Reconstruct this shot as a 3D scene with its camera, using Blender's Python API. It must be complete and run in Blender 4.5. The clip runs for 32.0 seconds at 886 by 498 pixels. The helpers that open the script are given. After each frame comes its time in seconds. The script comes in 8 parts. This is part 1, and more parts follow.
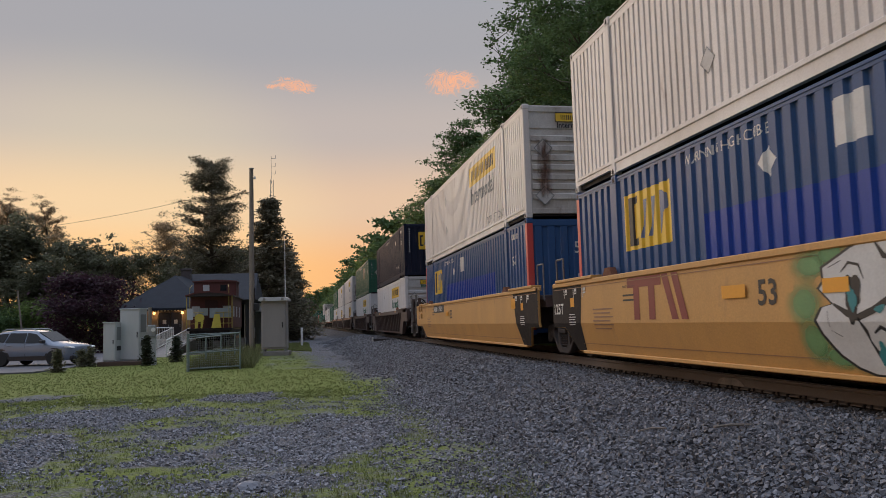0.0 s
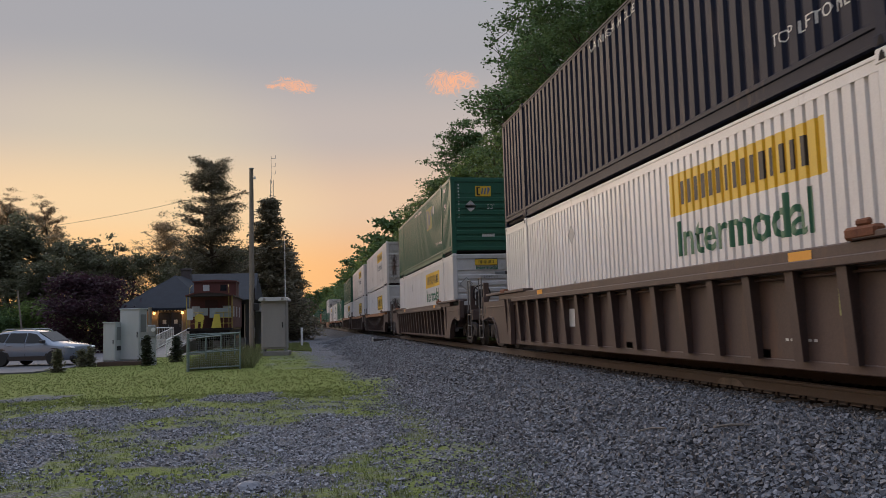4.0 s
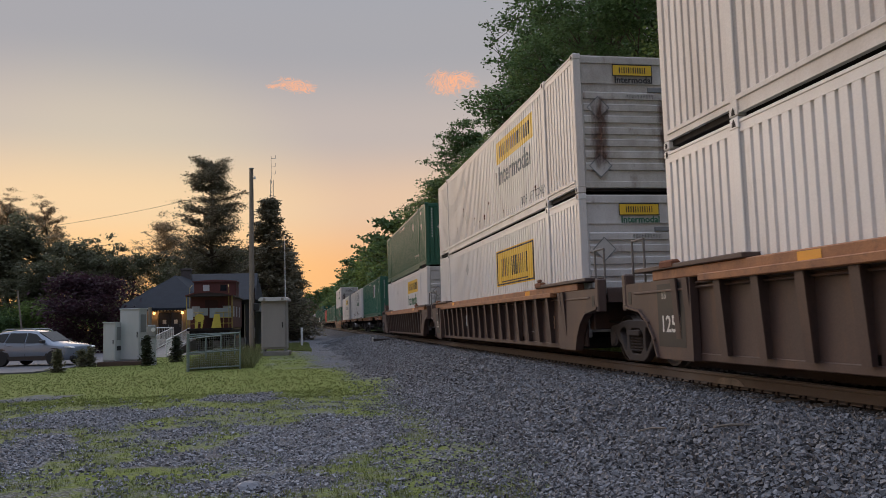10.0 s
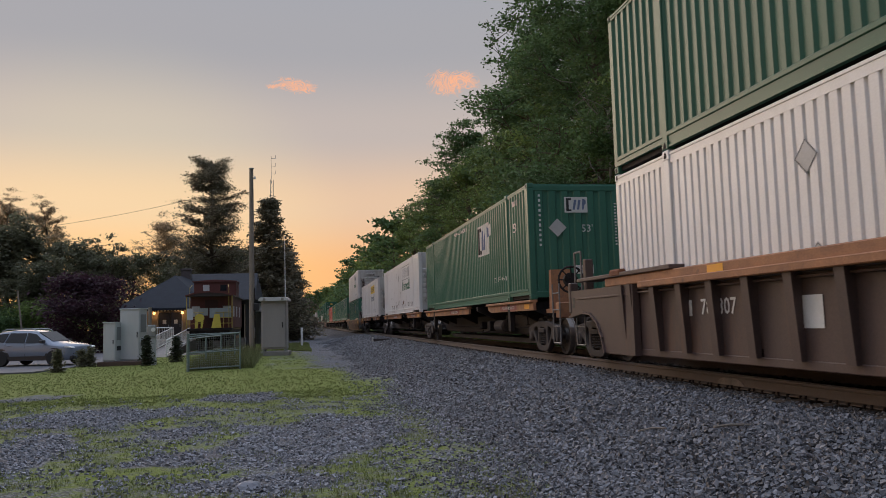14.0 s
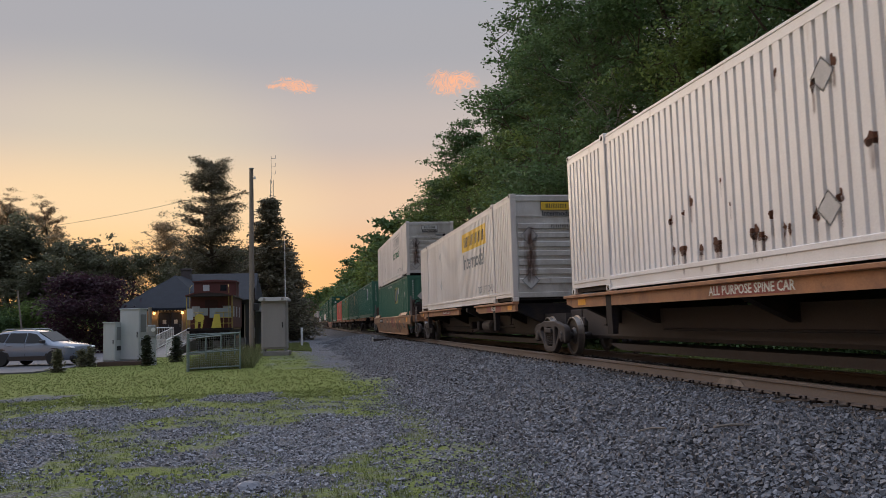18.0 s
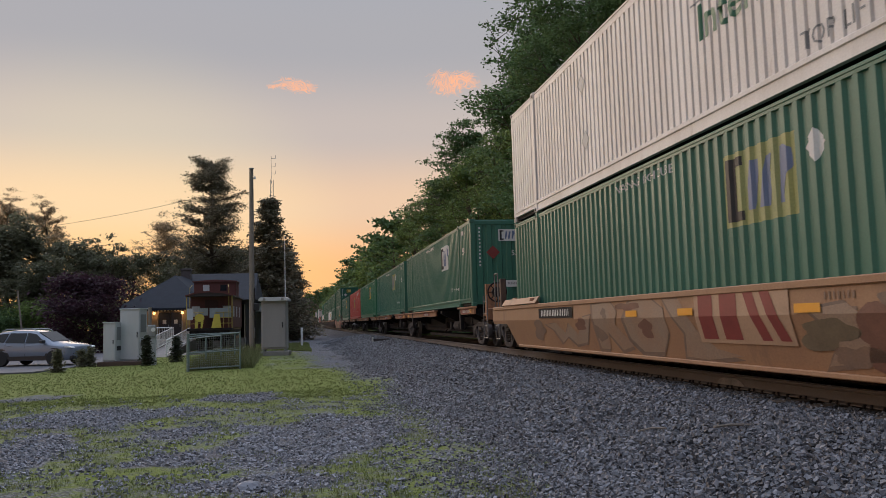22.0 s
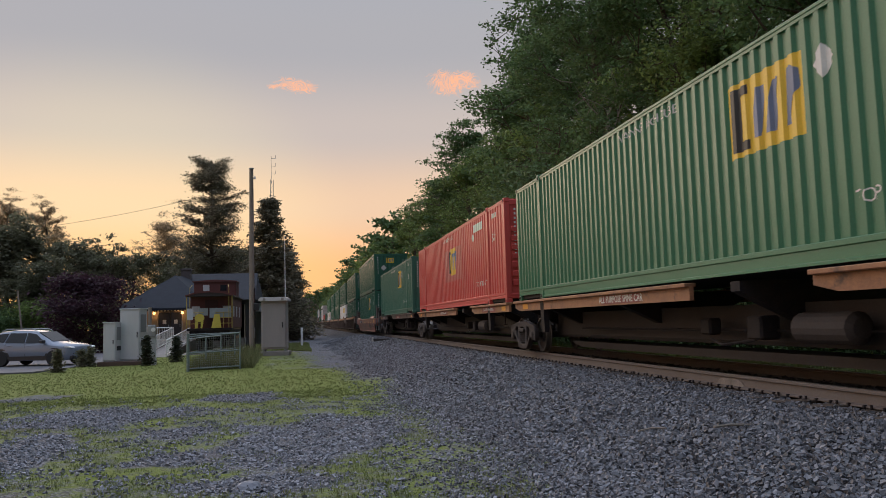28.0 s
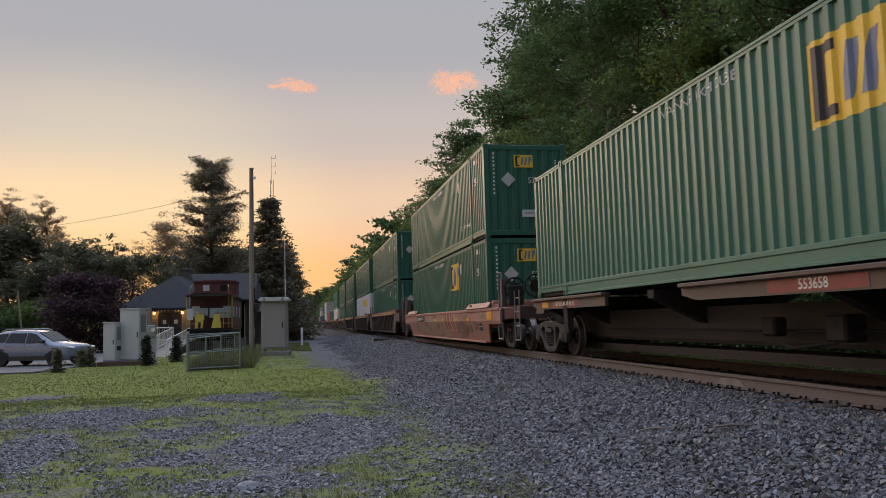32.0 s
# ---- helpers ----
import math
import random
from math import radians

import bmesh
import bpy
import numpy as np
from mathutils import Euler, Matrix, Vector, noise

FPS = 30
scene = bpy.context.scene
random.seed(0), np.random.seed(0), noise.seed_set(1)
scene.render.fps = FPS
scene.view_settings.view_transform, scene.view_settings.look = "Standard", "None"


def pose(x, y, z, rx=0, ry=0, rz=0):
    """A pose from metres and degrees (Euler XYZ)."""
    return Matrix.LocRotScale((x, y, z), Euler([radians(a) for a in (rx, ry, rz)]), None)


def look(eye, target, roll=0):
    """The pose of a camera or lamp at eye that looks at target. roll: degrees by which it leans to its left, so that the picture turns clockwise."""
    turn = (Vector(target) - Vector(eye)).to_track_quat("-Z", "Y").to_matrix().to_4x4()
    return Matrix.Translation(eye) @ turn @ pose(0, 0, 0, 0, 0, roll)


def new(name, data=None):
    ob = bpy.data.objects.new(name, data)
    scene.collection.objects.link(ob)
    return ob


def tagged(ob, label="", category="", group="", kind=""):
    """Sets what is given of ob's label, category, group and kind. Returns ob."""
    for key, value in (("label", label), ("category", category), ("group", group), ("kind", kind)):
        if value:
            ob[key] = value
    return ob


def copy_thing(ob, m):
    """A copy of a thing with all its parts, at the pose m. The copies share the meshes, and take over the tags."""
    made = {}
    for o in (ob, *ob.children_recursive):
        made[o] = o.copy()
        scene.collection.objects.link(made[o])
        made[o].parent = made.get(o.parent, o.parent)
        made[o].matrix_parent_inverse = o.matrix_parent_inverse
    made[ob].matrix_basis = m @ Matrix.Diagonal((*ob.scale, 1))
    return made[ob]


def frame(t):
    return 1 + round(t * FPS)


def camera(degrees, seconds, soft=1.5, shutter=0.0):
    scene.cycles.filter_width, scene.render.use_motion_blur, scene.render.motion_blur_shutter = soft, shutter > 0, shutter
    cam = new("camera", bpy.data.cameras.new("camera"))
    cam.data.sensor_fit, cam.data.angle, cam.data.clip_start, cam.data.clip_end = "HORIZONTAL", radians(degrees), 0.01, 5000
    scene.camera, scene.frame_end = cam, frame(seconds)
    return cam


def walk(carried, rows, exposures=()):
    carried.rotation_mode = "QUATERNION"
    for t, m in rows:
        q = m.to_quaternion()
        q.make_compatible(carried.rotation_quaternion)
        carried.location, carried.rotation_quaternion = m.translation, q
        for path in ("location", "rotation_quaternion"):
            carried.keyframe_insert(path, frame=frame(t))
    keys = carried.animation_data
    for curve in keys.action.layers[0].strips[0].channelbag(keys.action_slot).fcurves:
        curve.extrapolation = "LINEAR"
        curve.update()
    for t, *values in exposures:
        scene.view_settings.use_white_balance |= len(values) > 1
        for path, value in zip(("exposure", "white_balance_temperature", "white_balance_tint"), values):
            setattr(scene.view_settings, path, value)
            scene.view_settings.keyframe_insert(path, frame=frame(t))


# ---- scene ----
# ------------------------------------------------------------------ camera
EYE = (0.0, 0.0, 0.87)
AIM = (0.17733, 0.97986, 0.09178)
cam = camera(59.33, 32.0, soft=0.55, shutter=0.08)
VIEW = look(EYE, (EYE[0] + AIM[0], EYE[1] + AIM[1], EYE[2] + AIM[2]), -1.594)
walk(cam, [(0.0, VIEW), (32.0, VIEW)], [(0.0, 0.03, 6340, 11), (14.0, 0.05, 6340, 11), (18.0, 0.12, 6340, 11), (24.0, 0.15, 6340, 11), (29.0, 0.20, 6340, 11), (32.0, 0.18, 6340, 11)])

# ------------------------------------------------------------------ plan, in metres
# y runs along the track, away from the camera; rail top is z = 0
TRACK_X = 6.748
SPEED = 9.43
GROUND_Z = -0.75
BOX_LEN, BOX_W, BOX_H = 16.154, 2.591, 2.882
WELL_FLOOR, SPINE_FLOOR = 0.46, 1.32

# ------------------------------------------------------------------ world and sun
SUN_AZ, GLOW_AZ = radians(-24.0), radians(-12.0)
world = bpy.data.worlds.new("dusk")
scene.world = world
world.use_nodes = True
wn, wl = world.node_tree.nodes, world.node_tree.links
wn.clear()


def wnode(kind, **values):
    n = wn.new(kind)
    for k, v in values.items():
        n.inputs[k].default_value = v
    return n


sky = wn.new("ShaderNodeTexSky")
sky.sky_type, sky.sun_disc = "NISHITA", False
sky.sun_elevation, sky.sun_rotation = radians(2.0), SUN_AZ
sky.dust_density, sky.ozone_density = 3.0, 2.0
coord = wn.new("ShaderNodeTexCoord")
sep = wn.new("ShaderNodeSeparateXYZ")
wl.new(coord.outputs["Generated"], sep.inputs[0])
ramp = wn.new("ShaderNodeValToRGB")
wl.new(sep.outputs["Z"], ramp.inputs["Fac"])
ramp.color_ramp.interpolation = "EASE"
STOPS = [(0.0, (0.90, 0.40, 0.14)), (0.06, (0.92, 0.47, 0.20)), (0.15, (0.78, 0.54, 0.36)), (0.24, (0.53, 0.455, 0.41)),
         (0.34, (0.388, 0.378, 0.390)), (0.46, (0.363, 0.374, 0.41)), (0.66, (0.98, 1.06, 1.26)), (1.0, (1.22, 1.38, 1.74))]
els = ramp.color_ramp.elements
while len(els) < len(STOPS):
    els.new(0.5)
for e, (pos, col) in zip(els, STOPS):
    e.position, e.color = pos, (*col, 1)
# away from the sunset the sky is cool
east = wn.new("ShaderNodeValToRGB")
wl.new(sep.outputs["Z"], east.inputs["Fac"])
EAST = [(0.0, (0.12, 0.125, 0.16)), (0.12, (0.14, 0.145, 0.18)), (0.3, (0.11, 0.125, 0.17)), (0.7, (0.32, 0.37, 0.49)), (1.0, (1.22, 1.38, 1.74))]
ee = east.color_ramp.elements
while len(ee) < len(EAST):
    ee.new(0.5)
for e, (pos, col) in zip(ee, EAST):
    e.position, e.color = pos, (*col, 1)
# the glow round the sunken sun
sunward = wn.new("ShaderNodeVectorMath")
sunward.operation = "DOT_PRODUCT"
wl.new(coord.outputs["Generated"], sunward.inputs[0])
sunward.inputs[1].default_value = (math.sin(GLOW_AZ), math.cos(GLOW_AZ), 0.06)
glow = wn.new("ShaderNodeMapRange")
glow.interpolation_type = "SMOOTHSTEP"
wl.new(sunward.outputs["Value"], glow.inputs["Value"])
for k, v in (("From Min", 0.955), ("From Max", 1.0), ("To Min", 0.0), ("To Max", 1.0)):
    glow.inputs[k].default_value = v
facing = wn.new("ShaderNodeMapRange")
facing.interpolation_type = "SMOOTHSTEP"
westward = wn.new("ShaderNodeVectorMath")
westward.operation = "DOT_PRODUCT"
wl.new(coord.outputs["Generated"], westward.inputs[0])
westward.inputs[1].default_value = (math.sin(radians(-50)), math.cos(radians(-50)), 0.0)
wl.new(westward.outputs["Value"], facing.inputs["Value"])
for k, v in (("From Min", -0.45), ("From Max", 0.40), ("To Min", 0.0), ("To Max", 1.0)):
    facing.inputs[k].default_value = v
both = wn.new("ShaderNodeMixRGB")
wl.new(facing.outputs["Result"], both.inputs["Fac"])
wl.new(east.outputs["Color"], both.inputs["Color1"])
wl.new(ramp.outputs["Color"], both.inputs["Color2"])
add = wn.new("ShaderNodeMixRGB")
add.blend_type = "ADD"
wl.new(glow.outputs["Result"], add.inputs["Fac"])
wl.new(both.outputs["Color"], add.inputs["Color1"])
add.inputs["Color2"].default_value = (0.11, 0.10, 0.015, 1)
mixsky = wn.new("ShaderNodeMixRGB")
mixsky.blend_type = "ADD"
mixsky.inputs["Fac"].default_value = 0.004
wl.new(add.outputs["Color"], mixsky.inputs["Color1"])
wl.new(sky.outputs["Color"], mixsky.inputs["Color2"])
bg = wn.new("ShaderNodeBackground")
bg.inputs["Strength"].default_value = 1.0
wl.new(mixsky.outputs["Color"], bg.inputs["Color"])
wout = wn.new("ShaderNodeOutputWorld")
wl.new(bg.outputs["Background"], wout.inputs["Surface"])

sun = new("sun", bpy.data.lights.new("sun", "SUN"))
sun.data.energy, sun.data.angle, sun.data.color = 1.15, radians(40), (1.0, 0.74, 0.52)
sun.matrix_world = look((0, 0, 60), (-math.sin(SUN_AZ) * 10, -math.cos(SUN_AZ) * 10, 60 - 10 * math.tan(radians(15))))


# ------------------------------------------------------------------ materials
def mat(name, color, rough=0.6, metal=0.0, vary=0.25, scale=3.0, bump=0.15, fine=40.0, tint=None, streak=1.0, island=0.0, obj=0.0,
        spec=0.5, stain=None, stain_at=(0.58, 0.72), stain_scale=None):
    """A procedural surface: colour varied at two scales, optional stains of another colour, fine relief. streak stretches the stains downwards."""
    m = bpy.data.materials.new(name)
    m.use_nodes = True
    nd, ln = m.node_tree.nodes, m.node_tree.links
    b = nd["Principled BSDF"]
    b.inputs["Roughness"].default_value, b.inputs["Metallic"].default_value = rough, metal
    b.inputs["Specular IOR Level"].default_value = spec
    tc = nd.new("ShaderNodeTexCoord")
    mp = nd.new("ShaderNodeMapping")
    mp.inputs["Scale"].default_value = (1, 1, 1.0 / streak)
    ln.new(tc.outputs["Object"], mp.inputs["Vector"])
    vec = mp.outputs["Vector"]
    info = nd.new("ShaderNodeObjectInfo")
    off = nd.new("ShaderNodeVectorMath")
    off.operation = "MULTIPLY_ADD"
    comb = nd.new("ShaderNodeCombineXYZ")
    for k in "XYZ":
        ln.new(info.outputs["Random"], comb.inputs[k])
    ln.new(comb.outputs[0], off.inputs[0])
    off.inputs[1].default_value = (37, 53, 71)
    ln.new(vec, off.inputs[2])
    vec = off.outputs[0]
    n1 = nd.new("ShaderNodeTexNoise")
    n1.inputs["Scale"].default_value, n1.inputs["Detail"].default_value, n1.inputs["Roughness"].default_value = scale, 5, 0.65
    ln.new(vec, n1.inputs["Vector"])
    n2 = nd.new("ShaderNodeTexNoise")
    n2.inputs["Scale"].default_value, n2.inputs["Detail"].default_value = fine, 3
    ln.new(tc.outputs["Object"], n2.inputs["Vector"])
    c2 = tint or tuple(c * 0.55 for c in color)
    mix = nd.new("ShaderNodeMixRGB")
    mix.inputs["Color1"].default_value, mix.inputs["Color2"].default_value = (*color, 1), (*c2, 1)
    fac = nd.new("ShaderNodeMapRange")
    for k, v in (("From Min", 0.35), ("From Max", 0.75), ("To Max", vary * 2.2)):
        fac.inputs[k].default_value = v
    ln.new(n1.outputs["Fac"], fac.inputs["Value"])
    ln.new(fac.outputs["Result"], mix.inputs["Fac"])
    out = mix.outputs["Color"]
    g = nd.new("ShaderNodeMapRange")
    for k, v in (("To Min", 1 - vary * 0.7), ("To Max", 1 + vary * 0.7)):
        g.inputs[k].default_value = v
    ln.new(n2.outputs["Fac"], g.inputs["Value"])
    val = g.outputs["Result"]
    for amount, node, sock in ((island, "ShaderNodeNewGeometry", "Random Per Island"), (obj, "ShaderNodeObjectInfo", "Random")):
        if amount:
            src = nd.new(node)
            r = nd.new("ShaderNodeMapRange")
            r.inputs["To Min"].default_value, r.inputs["To Max"].default_value = 1 - amount, 1 + amount
            ln.new(src.outputs[sock], r.inputs["Value"])
            mul = nd.new("ShaderNodeMath")
            mul.operation = "MULTIPLY"
            ln.new(val, mul.inputs[0])
            ln.new(r.outputs["Result"], mul.inputs[1])
            val = mul.outputs[0]
    sc = nd.new("ShaderNodeVectorMath")
    sc.operation = "SCALE"
    ln.new(out, sc.inputs[0])
    ln.new(val, sc.inputs["Scale"])
    out = sc.outputs[0]
    if stain:
        n3 = nd.new("ShaderNodeTexNoise")
        n3.inputs["Scale"].default_value, n3.inputs["Detail"].default_value, n3.inputs["Roughness"].default_value = stain_scale or scale * 1.7, 6, 0.7
        ln.new(vec, n3.inputs["Vector"])
        sr = nd.new("ShaderNodeMapRange")
        for k, v in (("From Min", stain_at[0]), ("From Max", stain_at[1])):
            sr.inputs[k].default_value = v
        ln.new(n3.outputs["Fac"], sr.inputs["Value"])
        mx = nd.new("ShaderNodeMixRGB")
        ln.new(sr.outputs["Result"], mx.inputs["Fac"])
        ln.new(out, mx.inputs["Color1"])
        mx.inputs["Color2"].default_value = (*stain, 1)
        out = mx.outputs["Color"]
    ln.new(out, b.inputs["Base Color"])
    if bump:
        bp = nd.new("ShaderNodeBump")
        bp.inputs["Strength"].default_value, bp.inputs["Distance"].default_value = bump, 0.02
        ln.new(n2.outputs["Fac"], bp.inputs["Height"])
        ln.new(bp.outputs["Normal"], b.inputs["Normal"])
    return m


def leafy(name, color, dark, passing=0.38):
    """Leaves: light passes through them in part; each clump has its own tone."""
    m = mat(name, color, 0.6, vary=0.45, scale=0.5, bump=0, island=0.38, tint=dark, spec=0.3)
    nd, ln = m.node_tree.nodes, m.node_tree.links
    b = nd["Principled BSDF"]
    tr = nd.new("ShaderNodeBsdfTranslucent")
    ln.new(b.inputs["Base Color"].links[0].from_socket, tr.inputs["Color"])
    mx = nd.new("ShaderNodeMixShader")
    mx.inputs["Fac"].default_value = passing
    ln.new(b.outputs["BSDF"], mx.inputs[1])
    ln.new(tr.outputs["BSDF"], mx.inputs[2])
    ln.new(mx.outputs["Shader"], nd["Material Output"].inputs["Surface"])
    return m


def glowing(name, color, strength):
    m = bpy.data.materials.new(name)
    m.use_nodes = True
    b = m.node_tree.nodes["Principled BSDF"]
    b.inputs["Base Color"].default_value = (*color, 1)
    b.inputs["Emission Color"].default_value, b.inputs["Emission Strength"].default_value = (*color, 1), strength
    return m


def rusty_smear(across="X"):
    """Rust that has run down a wall: a broken brown film, thin at its rims."""
    m = mat("rust_smear", (0.15, 0.068, 0.042), 0.85, vary=0.4, scale=6, bump=0.05, tint=(0.09, 0.045, 0.032))
    nd, ln = m.node_tree.nodes, m.node_tree.links
    tc = nd.new("ShaderNodeTexCoord")
    se = nd.new("ShaderNodeSeparateXYZ")
    ln.new(tc.outputs["Generated"], se.inputs[0])
    mp = nd.new("ShaderNodeMapping")
    mp.inputs["Scale"].default_value = (5, 5, 1.6)
    ln.new(tc.outputs["Object"], mp.inputs["Vector"])
    nz = nd.new("ShaderNodeTexNoise")
    nz.inputs["Scale"].default_value, nz.inputs["Detail"].default_value = 2.0, 6
    ln.new(mp.outputs["Vector"], nz.inputs["Vector"])

    def op(kind, a, b=None):
        n = nd.new("ShaderNodeMath")
        n.operation = kind
        for i, v in enumerate((a, b)):
            if v is None:
                continue
            if isinstance(v, float):
                n.inputs[i].default_value = v
            else:
                ln.new(v, n.inputs[i])
        return n.outputs[0]

    rim = op("SUBTRACT", 1.0, op("ABSOLUTE", op("SUBTRACT", op("MULTIPLY", se.outputs[across], 2.0), 1.0)))
    rim = op("MULTIPLY", rim, op("MINIMUM", 1.0, op("MULTIPLY", op("SUBTRACT", 1.0, op("ABSOLUTE", op("SUBTRACT", op("MULTIPLY", se.outputs["Z"], 2.0), 1.0))), 3.0)))
    r = nd.new("ShaderNodeMapRange")
    for k, v in (("From Min", 0.22), ("From Max", 0.95), ("To Max", 0.72)):
        r.inputs[k].default_value = v
    ln.new(op("MULTIPLY", op("ADD", rim, 0.35), nz.outputs["Fac"]), r.inputs["Value"])
    cut = op("MULTIPLY", r.outputs["Result"], op("MINIMUM", 1.0, op("MULTIPLY", rim, 4.0)))
    clear = nd.new("ShaderNodeBsdfTransparent")
    mx = nd.new("ShaderNodeMixShader")
    ln.new(cut, mx.inputs["Fac"])
    ln.new(clear.outputs[0], mx.inputs[1])
    ln.new(nd["Principled BSDF"].outputs[0], mx.inputs[2])
    ln.new(mx.outputs[0], nd["Material Output"].inputs["Surface"])
    return m


